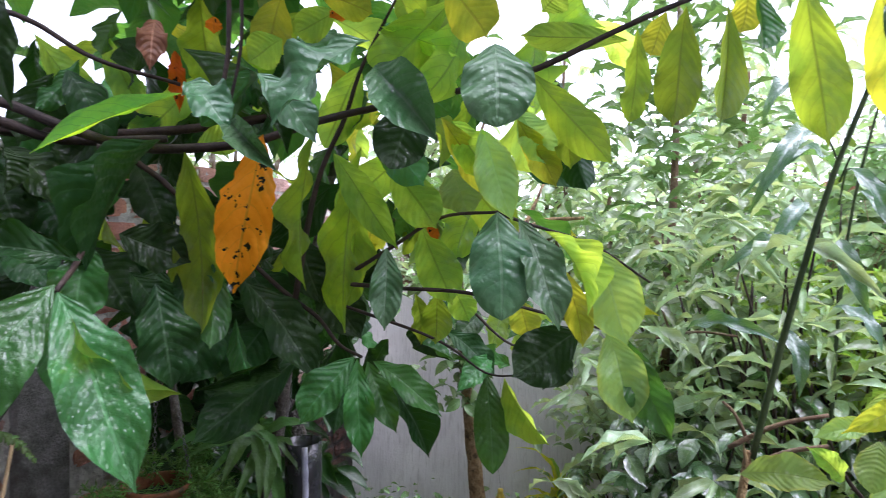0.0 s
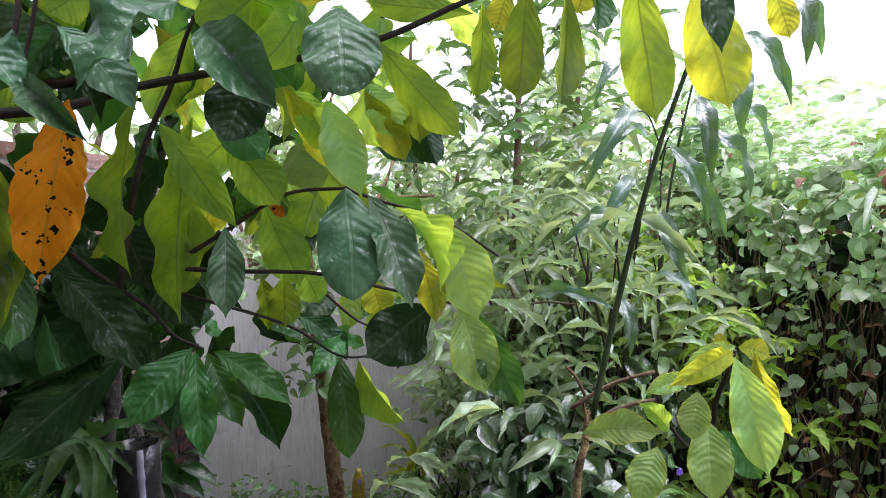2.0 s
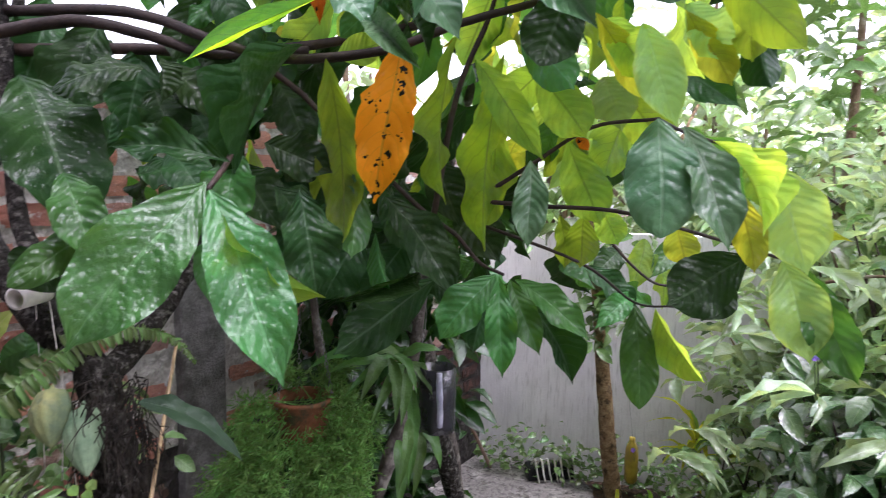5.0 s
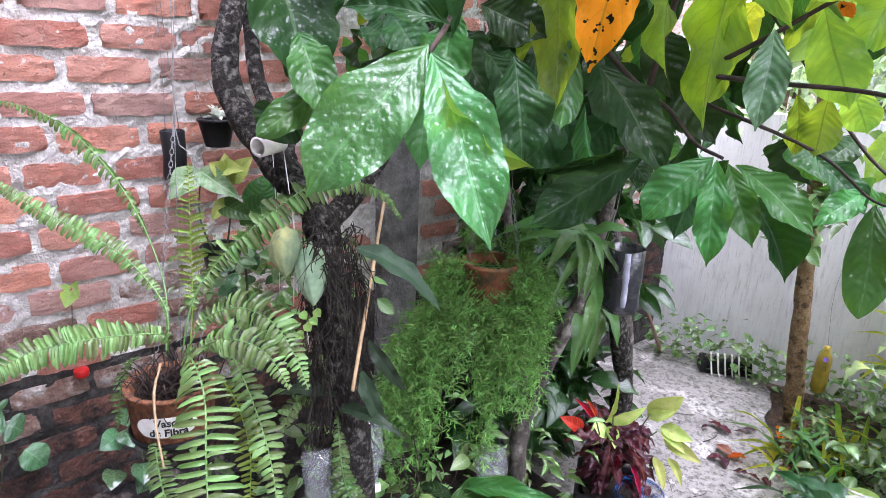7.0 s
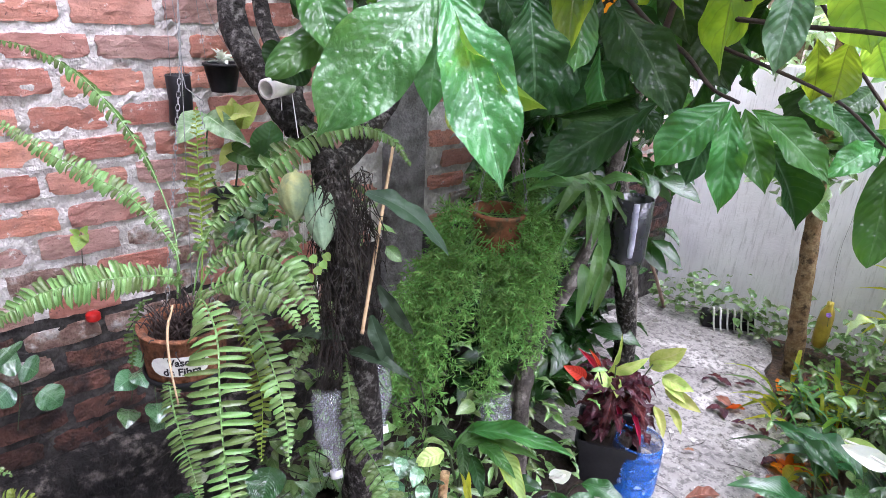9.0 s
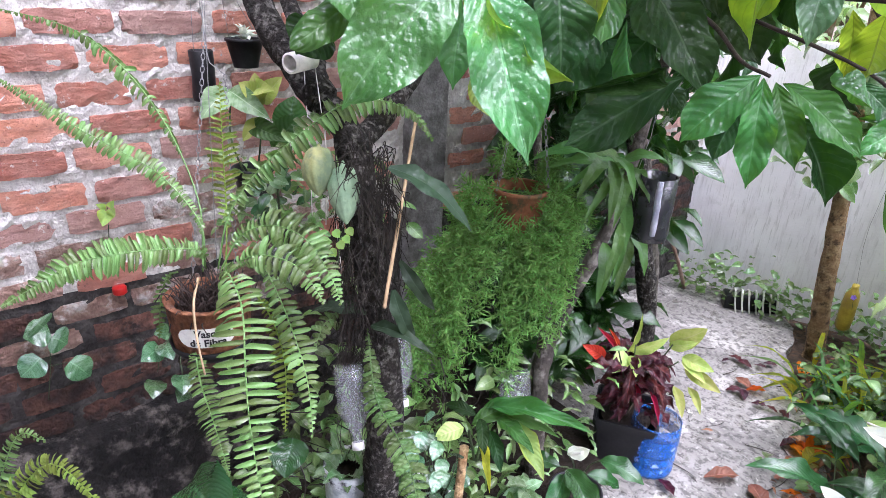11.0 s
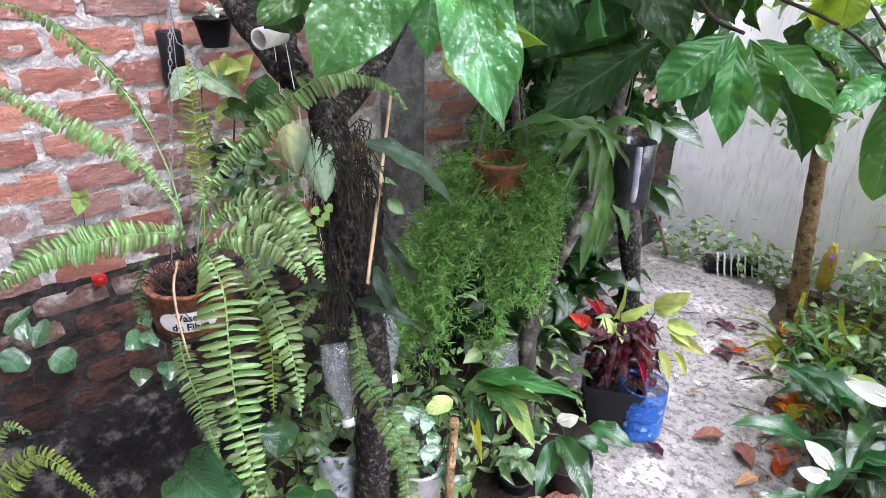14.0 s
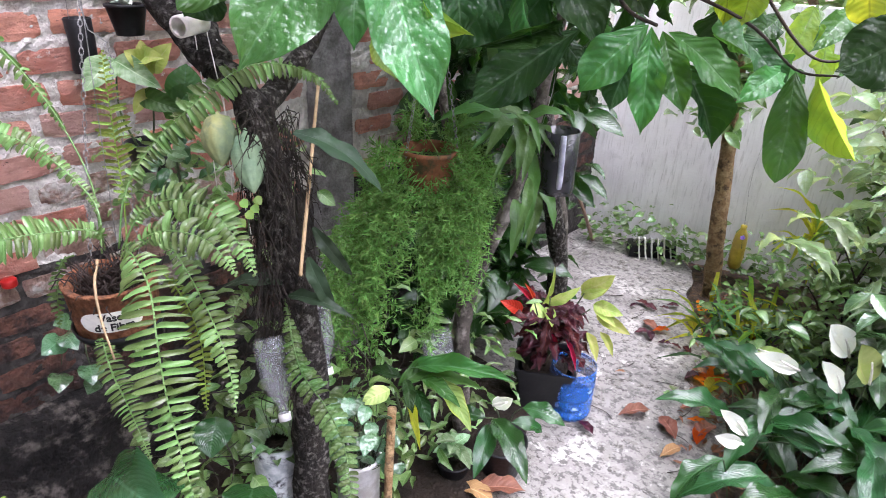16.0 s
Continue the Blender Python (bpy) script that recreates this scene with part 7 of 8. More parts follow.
dracaena = thing("ginger_plant", "long pointed wet green leaves with yellowing blades", "plant", (-1.32, 1.28, 0))
for b, t_, w, col in (((-1.112, 1.069, 0.718), (-0.857, 1.214, 0.729), 0.052, "leaf_mid"),
                      ((-1.105, 1.022, 0.682), (-1.052, 1.189, 0.728), 0.052, "leaf_mid"),
                      ((-1.046, 1.110, 0.690), (-0.880, 1.072, 0.633), 0.056, "leaf_pale"),
                      ((-1.080, 1.020, 0.689), (-0.952, 0.956, 0.601), 0.023, "leaf_yellow"),
                      ((-1.084, 1.031, 0.712), (-1.006, 0.977, 0.660), 0.034, "leaf_dark"),
                      ((-1.109, 1.083, 0.689), (-0.920, 1.165, 0.695), 0.034, "strap"),
                      ((-1.066, 1.072, 0.706), (-0.926, 1.078, 0.682), 0.040, "leaf_mid"),
                      ((-1.129, 1.016, 0.660), (-1.161, 0.941, 0.633), 0.052, "spathe_green"),
                      ((-1.150, 1.083, 0.654), (-1.249, 1.048, 0.645), 0.037, "leaf_dark"),
                      ((-1.092, 1.089, 0.675), (-0.989, 1.289, 0.659), 0.031, "leaf_dark"),
                      ((-1.089, 1.075, 0.649), (-1.004, 1.046, 0.580), 0.040, "leaf_dark")):
    part("leaf", lance[col], M[col], dracaena, at=frame_of(b, t_, (0.5, -0.35, 0.9), w))
for q in ((-1.112, 1.075, 0.636), (-1.111, 1.120, 0.611), (-1.173, 1.079, 0.588)):
    stalk(dracaena, [(-1.3, 1.2, -0.02), (-1.26, 1.2, 0.3), q], 0.006)
lone("wooden_stake", tube(Pile(), [(-1.147, 1.014, -0.030), (-1.060, 0.949, 0.463), (-1.074, 0.973, 0.655)], (0.0135, 0.0125, 0.012), 9, 4, 0.06).mesh("wooden_stake"), M["bark_red"], "reddish wooden stake standing in the bed", "stake")

bucket = thing("white_bucket", "tall white plastic bucket behind the trunk", "bucket", (-1.17, 0.93, 0))
part("bucket_wall", lathe(pot_profile(0.055, 0.063, 0.46, 0.004, 0.005), 36).mesh("bucket_wall"), M["white"], bucket, "", Matrix.Translation((-1.17, 0.93, 0)))
soil_disc(bucket, 0.056, (-1.17, 0.93, 0.42))
rr = random.Random(17)
for i in range(46):
    a = rr.uniform(0, 6.3)
    b = Vector((-1.17 + 0.04 * math.cos(a), 0.93 + 0.04 * math.sin(a), 0.43))
    q = b + Vector((rr.uniform(-0.06, 0.11), rr.uniform(-0.11, 0.05), rr.uniform(0.0, 0.26)))
    stalk(bucket, [b, (b + q) / 2 + Vector((0.01, 0, 0)), q], 0.0015)
    part("leaf", heart["climber"], M["climber"], bucket, at=frame_of(q, q + Vector((rr.uniform(-0.03, 0.04), rr.uniform(-0.04, 0.02), -0.025)), OUT, 0.04))

vase = thing("ceramic_pot", "tall patterned grey and black pot with a grey-leaved plant", "pot", (-1.24, 0.72, 0))
part("pot", lathe([(0.001, 0), (0.05, 0), (0.055, 0.02), (0.058, 0.3), (0.062, 0.56), (0.066, 0.6), (0.064, 0.615), (0.058, 0.61), (0.05, 0.5)], 32).mesh("pot"), M["patterned"], vase, "", Matrix.Translation((-1.24, 0.72, 0)))
soil_disc(vase, 0.056, (-1.24, 0.72, 0.57))
for i in range(22):
    a = i * 2.4
    b = Vector((-1.24 + 0.03 * math.cos(a), 0.72 + 0.03 * math.sin(a), 0.59))
    d = Vector((math.cos(a), math.sin(a), rr.uniform(-0.3, 0.9))) * rr.uniform(0.04, 0.07)
    part("leaf", oval["variegated"], M["variegated"], vase, at=frame_of(b, b + d, (0.2, -0.2, 1), 0.03))


def pet_bottle(name, label, neck, foot, r):
    """An empty clear bottle, neck down."""
    ob = thing(name, label, "bottle", neck)
    v = Vector(foot) - Vector(neck)
    L = v.length
    m = Matrix.Translation(neck) @ v.to_track_quat("Z", "Y").to_matrix().to_4x4()
    part("bottle_wall", lathe([(0.011, 0), (0.011, 0.022), (0.02, 0.04), (r, 0.075), (r, L * 0.55), (r * 0.95, L * 0.58), (r, L * 0.62), (r, L - 0.012), (r * 0.85, L), (0.006, L - 0.01)], 26).mesh("bottle_wall"), M["clear"], ob, "", m)
    part("cap", lathe([(0.001, -0.012), (0.0135, -0.012), (0.0135, 0.004), (0.0115, 0.004)], 18).mesh("cap"), M["white"], ob, "white screw cap", m)
    return ob


pet_bottle("plastic_bottle", "clear plastic bottle hung upside down by the trunk", (-1.055, 0.638, 0.847), (-1.133, 0.664, 0.997), 0.036)
pet_bottle("plastic_bottle", "cloudy clear bottle hung behind the trunk", (-1.123, 0.805, 0.843), (-1.195, 0.827, 0.997), 0.034)
pet_bottle("plastic_bottle", "clear bottle standing behind the pots", (-1.180, 1.285, 0.532), (-1.237, 1.312, 0.668), 0.05)

arum = thing("arum_plant", "broad dark green arum leaf at the wall foot", "plant", (-1.35, 0.42, 0))
for b, t_, w in (((-1.211, 0.325, 0.786), (-0.989, 0.353, 0.832), 0.13), ((-1.167, 0.422, 0.740), (-1.070, 0.302, 0.770), 0.10), ((-1.146, 0.594, 0.607), (-1.060, 0.512, 0.593), 0.12), ((-1.257, 0.579, 0.751), (-1.196, 0.527, 0.702), 0.09)):
    part("leaf", lance["lily"], M["lily"], arum, at=frame_of(b, t_, (0.5, -0.3, 0.8), w))
    stalk(arum, [(-1.35, 0.42, -0.03), (-1.33, 0.42, 0.45), b], 0.004)

# weeds that fill the foot of the trunk and the wall
rr = random.Random(93)
pile = Pile()
cloud(pile, rr, 520, lambda: (rr.uniform(-1.75, -1.15), rr.uniform(0.55, 1.15), rr.triangular(0.02, 0.85, 0.25)), (0.03, 0.08), "oval", 0.5, 0.3)
cloud(pile, rr, 240, lambda: (rr.uniform(-1.55, -1.2), rr.uniform(1.1, 1.8), rr.triangular(0.02, 0.7, 0.15)), (0.04, 0.1), "lance", 0.3, 0.2)
lone("undergrowth", pile.mesh("undergrowth"), M["shrub"], "tangled dark green undergrowth behind the pots", "undergrowth", kind="stuff")
pile = Pile()
cloud(pile, rr, 330, lambda: (rr.uniform(-2.0, -1.64), rr.uniform(1.85, 3.0), rr.uniform(0.5, 1.8)), (0.12, 0.24), "oval", 0.42, 0.5)
cloud(pile, rr, 300, lambda: (rr.uniform(-2.0, -1.48), rr.uniform(1.65, 2.45), rr.triangular(0.02, 0.95, 0.3)), (0.10, 0.24), "lance", 0.34, 0.1)
lone("broad_leaf_clump", pile.mesh("broad_leaf_clump"), M["lily"], "clump of long broad leaves beside the brick wall", "undergrowth", kind="stuff")
pile = Pile()
for _ in range(70):
    p0 = Vector((rr.uniform(-1.7, -1.2), rr.uniform(0.5, 1.2), rr.uniform(0.2, 0.9)))
    p1 = p0 + Vector((rr.uniform(-0.15, 0.15), rr.uniform(-0.15, 0.15), rr.uniform(-0.25, 0.1)))
    tube(pile, [p0, (p0 + p1) / 2 + Vector((0.03, 0.02, 0.02)), p1], (0.002, 0.001), 4, 3)
lone("dry_stalks", pile.mesh("dry_stalks"), M["root"], "thin dry stalks and twigs under the fern", "twigs", kind="stuff")

# ---- foot of the grey wall ----
trough = thing("root_trough", "black trough with bare white roots at the wall foot", "planter", (-1.55, 3.74, 0))
tm = Matrix.Translation((-1.55, 3.72, 0)) @ pose(0, 0, 0, 0, 0, 40)
part("trough_wall", box(-0.15, -0.05, 0, 0.15, 0.05, 0.09, 0.01), M["black"], trough, "", tm)
for i in range(7):
    x = -0.12 + 0.04 * i
    pts = [tm @ Vector((x, 0, 0.09)), tm @ Vector((x + 0.01, -0.05, 0.14)), tm @ Vector((x + 0.02, -0.075, 0.06)), tm @ Vector((x + 0.03, -0.09, 0.004))]
    part("root", tube(Pile(), pts, (0.007, 0.005), 6, 4).mesh("root"), M["label"], trough, "pale bare root")
rr = random.Random(23)
pile = Pile()


def along_wall():
    x = rr.uniform(-2.0, 0.6)
    return (x, CORNER_Y - 0.06 + (x + 2.26) * 0.162 - rr.uniform(0.02, 0.22), rr.triangular(0.0, 0.34, 0.06))


cloud(pile, rr, 900, along_wall, (0.03, 0.075), "oval", 0.55, 0.1)
cloud(pile, rr, 150, lambda: (rr.gauss(-0.5, 0.18), rr.gauss(2.9, 0.3), rr.triangular(0.0, 0.2, 0.05)), (0.03, 0.08), "oval", 0.5, 0.2)
cloud(pile, rr, 380, lambda: (rr.uniform(-1.0, -0.2), rr.uniform(3.1, 3.75), rr.triangular(0.0, 0.18, 0.04)), (0.03, 0.07), "oval", 0.45, 0.2)
lone("wall_weeds", pile.mesh("wall_weeds"), M["shrub"], "low green weeds along the grey wall foot", "weeds", kind="stuff")
lone("dead_stick", tube(Pile(), [(-1.929, 3.636, 0.000), (-1.770, 3.137, 0.424), (-1.922, 3.168, 0.606)], (0.012, 0.01, 0.007), 8, 4, 0.1).mesh("dead_stick"), M["dead"], "pale dead stick leaning on the grey wall", "stick")

TX0, TX1, TX2 = (-1.085, 3.555, 0.000), (-1.117, 3.500, 0.421), (-1.159, 3.500, 0.813)
tree_r = thing("fruit_tree", "straight reddish-brown tree trunk beside the path", "tree", (-1.03, 3.5, 0))
limb("trunk", [(TX0[0], TX0[1], -0.06), (TX0[0], TX0[1], 0.02), TX1, TX2, Vector(TX2) + (Vector(TX2) - Vector(TX1)) * 1.2, Vector(TX2) + (Vector(TX2) - Vector(TX1)) * 2.8], (0.056, 0.05, 0.043, 0.04, 0.034, 0.028), M["bark_red"], tree_r, "", 14, 0.1)
for q in ((-0.5, 3.3, 2.0), (-1.4, 3.2, 2.0), (-0.8, 3.9, 2.3), (-1.2, 3.8, 2.4)):
    limb("branch", [(-0.97, 3.54, 1.85), ((q[0] - 1.0) / 2, (q[1] + 3.52) / 2, 1.98), q], (0.022, 0.008), M["bark_red"], tree_r, "", 7)
pile = Pile()
rr = random.Random(33)
cloud(pile, rr, 200, lambda: (-1.2 + rr.gauss(0, 0.34), 3.5 + rr.gauss(0, 0.26), rr.uniform(1.5, 2.3)), (0.08, 0.15), "oval", 0.42, 0.5)
part("crown", pile.mesh("crown"), M["shrub"], tree_r, "dark green leafy crown")
pile = Pile()
cloud(pile, rr, 120, lambda: (-1.19 + rr.gauss(0, 0.10), 3.40 + rr.gauss(0, 0.06), rr.uniform(0.95, 1.5)), (0.07, 0.13), "oval", 0.45, 0.5)
part("side_leaves", pile.mesh("side_leaves"), M["shrub"], tree_r)

wrap = thing("wrapped_bottle", "yellow wrapped bottle hanging by the tree trunk", "bottle", (-1.035, 3.683, 0.139))
wm = Matrix.Translation((-1.028, 3.677, 0.119))
part("wrapping", lathe([(0.001, 0.0), (0.026, 0.004), (0.034, 0.02), (0.038, 0.08), (0.038, 0.18), (0.033, 0.215), (0.018, 0.245), (0.016, 0.255), (0.016, 0.275), (0.001, 0.277)], 26, lambda a, z: 1 + 0.07 * math.sin(6 * a + 20 * z)).mesh("wrapping"), M["yellow"], wrap, "", wm)
hang_wire("hanger", [wm @ Vector((0, 0, 0.28)), wm @ Vector((-0.03, 0, 0.6)), (-0.96, 3.5, 1.25)], wrap)

# fallen leaves on the concrete
rr = random.Random(61)
flat = {k: leaf_mesh("fallen_leaf", M[k], kind="cacao", bow=0.14, fold=0.4, ripple=0.07, quilt=0.012, rows=20, cols=4, seed=18) for k in ("leaf_brown", "leaf_orange", "leaf_dark", "croton_dark", "leaf_yellow")}


def fallen(p, L, turn, col, label, w=0.42):
    b = Vector((p[0], p[1], 0.012))
    d = Vector((math.cos(radians(turn)), math.sin(radians(turn)), 0)) * L
    ob = part("fallen_leaf", flat[col], M[col], at=frame_of(b - d / 2, b + d / 2 + Vector((0, 0, 0.006)), (rr.uniform(-0.2, 0.2), rr.uniform(-0.2, 0.2), 1), L * w, L * 0.5))
    tagged(ob, label, "leaf", "fallen leaves on the path")


fallen((-0.881, 2.200, 0.000), 0.15, 55, "leaf_brown", "curled brown dead leaf on wet concrete")
fallen((-0.670, 2.087, -0.000), 0.11, 70, "leaf_brown", "curled brown dead leaf on wet concrete")
fallen((-0.981, 1.967, 0.000), 0.10, -20, "croton_dark", "dark crumpled dead leaf on wet concrete")
fallen((-1.036, 1.457, 0.000), 0.2, 40, "leaf_brown", "large orange-brown fallen leaf on the path")
fallen((-1.084, 1.388, 0.000), 0.16, 10, "leaf_brown", "large brown fallen leaf on the path")
fallen((-1.063, 2.414, 0.000), 0.05, 30, "leaf_brown", "small brown fallen leaf on the path")
for p in ((-1.104, 2.805, 0.000), (-1.021, 2.791, 0.000), (-0.967, 2.804, 0.000), (-0.913, 2.812, 0.000), (-1.150, 2.803, 0.000), (-1.308, 3.016, 0.000), (-1.233, 3.069, 0.000), (-1.172, 3.115, 0.000), (-1.289, 3.079, 0.000), (-1.152, 3.180, 0.000)):
    fallen(p, rr.uniform(0.05, 0.09), rr.uniform(0, 180), "croton_dark", "dark wet fallen leaf on the path", 0.5)
for p in ((-0.736, 2.974, 0.000), (-0.659, 2.909, 0.000), (-0.709, 2.616, -0.000), (-0.772, 2.610, -0.000), (-0.710, 2.793, 0.000), (-1.082, 2.888, 0.000), (-1.148, 2.896, 0.000), (-0.767, 2.766, 0.000), (-0.631, 2.753, -0.000), (-1.027, 3.268, 0.000), (-1.000, 3.089, 0.000)):
    fallen(p, rr.uniform(0.08, 0.15), rr.uniform(0, 180), rr.choice(("leaf_orange", "leaf_brown", "leaf_orange", "leaf_yellow")), "orange-brown fallen leaf at the path edge", 0.5)
for _ in range(16):
    y = rr.uniform(2.1, 3.2)
    fallen((-0.5 - 0.32 * (y - 2.0) + rr.gauss(0, 0.07), y), rr.uniform(0.08, 0.15), rr.uniform(0, 180), rr.choice(("leaf_brown", "leaf_brown", "leaf_orange", "croton_dark")), "curled brown fallen leaf at the path edge", 0.5)
pile = Pile()
for _ in range(340):
    a = rr.uniform(0, 6.3)
    y = rr.uniform(1.6, 3.6)
    p = Vector((-0.43 - 0.32 * (y - 2.0) + rr.gauss(0, 0.09), y, 0.008))
    L = rr.uniform(0.02, 0.06)
    d = Vector((math.cos(a), math.sin(a), 0.1)) * L
    scatter(pile, SMALL["lance"], p, p + d, (rr.uniform(-0.9, 0.9), rr.uniform(-0.9, 0.9), 1), L * rr.uniform(0.2, 0.5))
lone("leaf_litter", pile.mesh("leaf_litter"), M["leaf_brown"], "brown leaf litter along the path edge", "leaf litter", kind="stuff")
pile = Pile()
for _ in range(26):
    p = Vector((rr.uniform(-1.5, -0.6), rr.uniform(1.3, 3.4), 0.004))
    a = rr.uniform(0, 6.3)
    q = p + Vector((math.cos(a), math.sin(a), 0)) * rr.uniform(0.05, 0.2)
    tube(pile, [p, (p + q) / 2 + Vector((0.015, 0.01, 0.004)), q], (0.002, 0.0012), 4, 3)
lone("path_twigs", pile.mesh("path_twigs"), M["twig"], "thin twigs scattered on the wet path", "twigs", kind="stuff")

# ---- beds to the east of the path ----
lilies = thing("peace_lily", "large peace lily clump with white flowers in the bed", "plant", (-0.22, 2.45, 0), "peace lilies")
rr = random.Random(41)
for i in range(74):
    a, spread = rr.uniform(0, 2 * math.pi), rr.uniform(0.12, 0.34)
    c = Vector((-0.20 + rr.gauss(0, 0.15), 2.32 + rr.gauss(0, 0.15), -0.02))
    h = rr.uniform(0.08, 0.36)
    q = c + Vector((math.cos(a) * spread * 0.4, math.sin(a) * spread * 0.4, h))
    t_ = q + Vector((math.cos(a) * 0.8, math.sin(a) * 0.8, rr.uniform(-0.35, 0.2))).normalized() * rr.uniform(0.24, 0.34)
    stalk(lilies, [c, (c + q) / 2 + Vector((0, 0, 0.03)), q], 0.0028)
    part("leaf", lance["lily"], M["lily"], lilies, at=frame_of(q, t_, (rr.uniform(-0.3, 0.3), rr.uniform(-0.5, 0.1), 1), rr.uniform(0.075, 0.105)))
F0 = (-0.2, 2.45, 0.05)
lily_flower(lilies, F0, (-0.431, 2.037, 0.291), (-0.518, 1.977, 0.385), 0.055)
lily_flower(lilies, F0, (-0.428, 1.991, 0.285), (-0.499, 1.919, 0.317), 0.05)
lily_flower(lilies, F0, (-0.389, 2.375, 0.410), (-0.518, 2.237, 0.489), 0.07, "spathe")
lily_flower(lilies, F0, (-0.248, 2.402, 0.372), (-0.324, 2.343, 0.500), 0.075)
lily_flower(lilies, F0, (-0.270, 2.514, 0.461), (-0.352, 2.486, 0.575), 0.12)
lily_flower(lilies, F0, (-0.183, 2.480, 0.404), (-0.241, 2.455, 0.559), 0.12, "spathe_green")
lily_flower(lilies, F0, (-0.551, 2.441, 0.389), (-0.424, 2.418, 0.408), 0.05, "spathe_green")

clump = thing("spider_plant", "arching yellow-green strap leaves at the tree foot", "plant", (-0.82, 3.05, 0))
rr = random.Random(43)
blade = {k: leaf_mesh("leaf", M[k], kind="strap", bow=0.25, fold=0.03, ripple=0.02, quilt=0.0, rows=10, cols=1, seed=19) for k in ("strap", "leaf_yellow", "leaf_lime", "leaf_dark", "leaf_olive")}
for i in range(90):
    a = rr.uniform(0, 6.3)
    c = Vector((-0.78 + rr.gauss(0, 0.13), 3.15 + rr.gauss(0, 0.18), 0.0))
    L = rr.uniform(0.16, 0.36)
    t_ = c + Vector((math.cos(a) * L, math.sin(a) * L, rr.uniform(0.01, 0.15)))
    col = rr.choice(("strap", "strap", "strap", "leaf_lime", "leaf_olive", "leaf_yellow", "leaf_dark"))
    part("leaf", blade[col], M[col], clump, at=frame_of(c, t_, (0, 0, 1), rr.uniform(0.016, 0.034)))

dracs = thing("variegated_dracaena", "yellow-striped long leaves beside the tree trunk", "plant", (-0.65, 3.6, 0))
limb("stem", [(-0.65, 3.6, -0.02), (-0.64, 3.6, 0.3), (-0.66, 3.58, 0.5)], (0.012, 0.009), M["bark"], dracs)
for i in range(26):
    a, e_ = rr.uniform(0, 6.3), rr.uniform(-0.3, 0.7)
    b = Vector((-0.66, 3.58, rr.uniform(0.35, 0.52)))
    d = Vector((math.cos(a) * math.cos(e_), math.sin(a) * math.cos(e_), math.sin(e_))) * rr.uniform(0.2, 0.34)
    col = rr.choice(("leaf_yellow", "leaf_lime", "leaf_yellow"))
    part("leaf", blade[col], M[col], dracs, at=frame_of(b, b + d, (0, 0, 1), 0.035))


def bush(name, label, mat, trunk_at, reach, n_limb, blobs, count, size, seed, kind="oval", ratio=0.42, droop=0.45, bark="bark", sky=1.0):
    """A shrub: limbs from one foot, and leaves strewn round the limb ends."""
    rng = random.Random(seed)
    ob = thing(name, label, "shrub" if reach[2] < 2 else "tree", trunk_at)
    foot = Vector(trunk_at)
    ends = []
    for i in range(n_limb):
        b = blobs[i % len(blobs)]
        e = Vector(b[:3]) + Vector((rng.gauss(0, b[3] * 0.6), rng.gauss(0, b[3] * 0.6), rng.gauss(0, b[3] * 0.6)))
        e.z = max(e.z, 0.12)
        mid = foot + (e - foot) * 0.5 + Vector((rng.uniform(-0.1, 0.1), rng.uniform(-0.1, 0.1), reach[1] * (e - foot).length))
        limb("branch", [foot + Vector((rng.uniform(-0.04, 0.04), rng.uniform(-0.04, 0.04), -0.03)), mid, e], (reach[0], reach[0] * 0.25), M[bark], ob, "", 6, 0.1)
        ends.append((mid, e))
    pile = Pile()
    for _ in range(count):
        m_, e = rng.choice(ends)
        t = rng.uniform(0.25, 1.05)
        c = m_ + (e - m_) * t + Vector((rng.gauss(0, 1), rng.gauss(0, 1), rng.gauss(0, 0.8))) * size[1] * 1.1
        c.z = max(c.z, 0.03)
        cloud(pile, rng, rng.choice((2, 3, 4)), lambda: c, size, kind, ratio, droop, None, sky)
    part("crown", pile.mesh("crown"), M[mat], ob, "")
    return ob


bush("coffee_shrub", "dark glossy-leaved shrub in the bed, wet with rain", "glossy", (0.15, 2.95, 0), (0.016, 0.12, 1.5), 26,
     ((0.0, 2.72, 0.72, 0.22), (0.22, 2.66, 0.92, 0.22), (0.4, 2.75, 0.7, 0.25), (-0.1, 2.95, 0.9, 0.2), (0.18, 2.95, 1.2, 0.2), (0.05, 2.85, 0.45, 0.25), (0.48, 2.95, 1.15, 0.2)), 400, (0.10, 0.155), 101, ratio=0.46, bark="twig", droop=0.75, sky=0.7)
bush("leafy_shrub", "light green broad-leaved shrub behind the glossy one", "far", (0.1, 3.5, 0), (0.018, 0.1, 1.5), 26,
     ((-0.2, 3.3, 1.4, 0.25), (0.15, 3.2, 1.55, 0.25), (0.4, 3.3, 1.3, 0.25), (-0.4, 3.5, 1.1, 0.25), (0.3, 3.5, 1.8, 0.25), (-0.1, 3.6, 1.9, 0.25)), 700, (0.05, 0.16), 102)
bush("low_shrub", "low mixed dark green shrub at the bed edge", "shrub", (-0.35, 3.2, 0), (0.01, 0.1, 1.0), 20,
     ((-0.45, 2.95, 0.3, 0.15), (-0.3, 3.2, 0.55, 0.18), (-0.5, 3.45, 0.6, 0.16), (-0.2, 2.95, 0.35, 0.16), (-0.6, 2.85, 0.12, 0.12)), 240, (0.05, 0.09), 103, bark="twig")
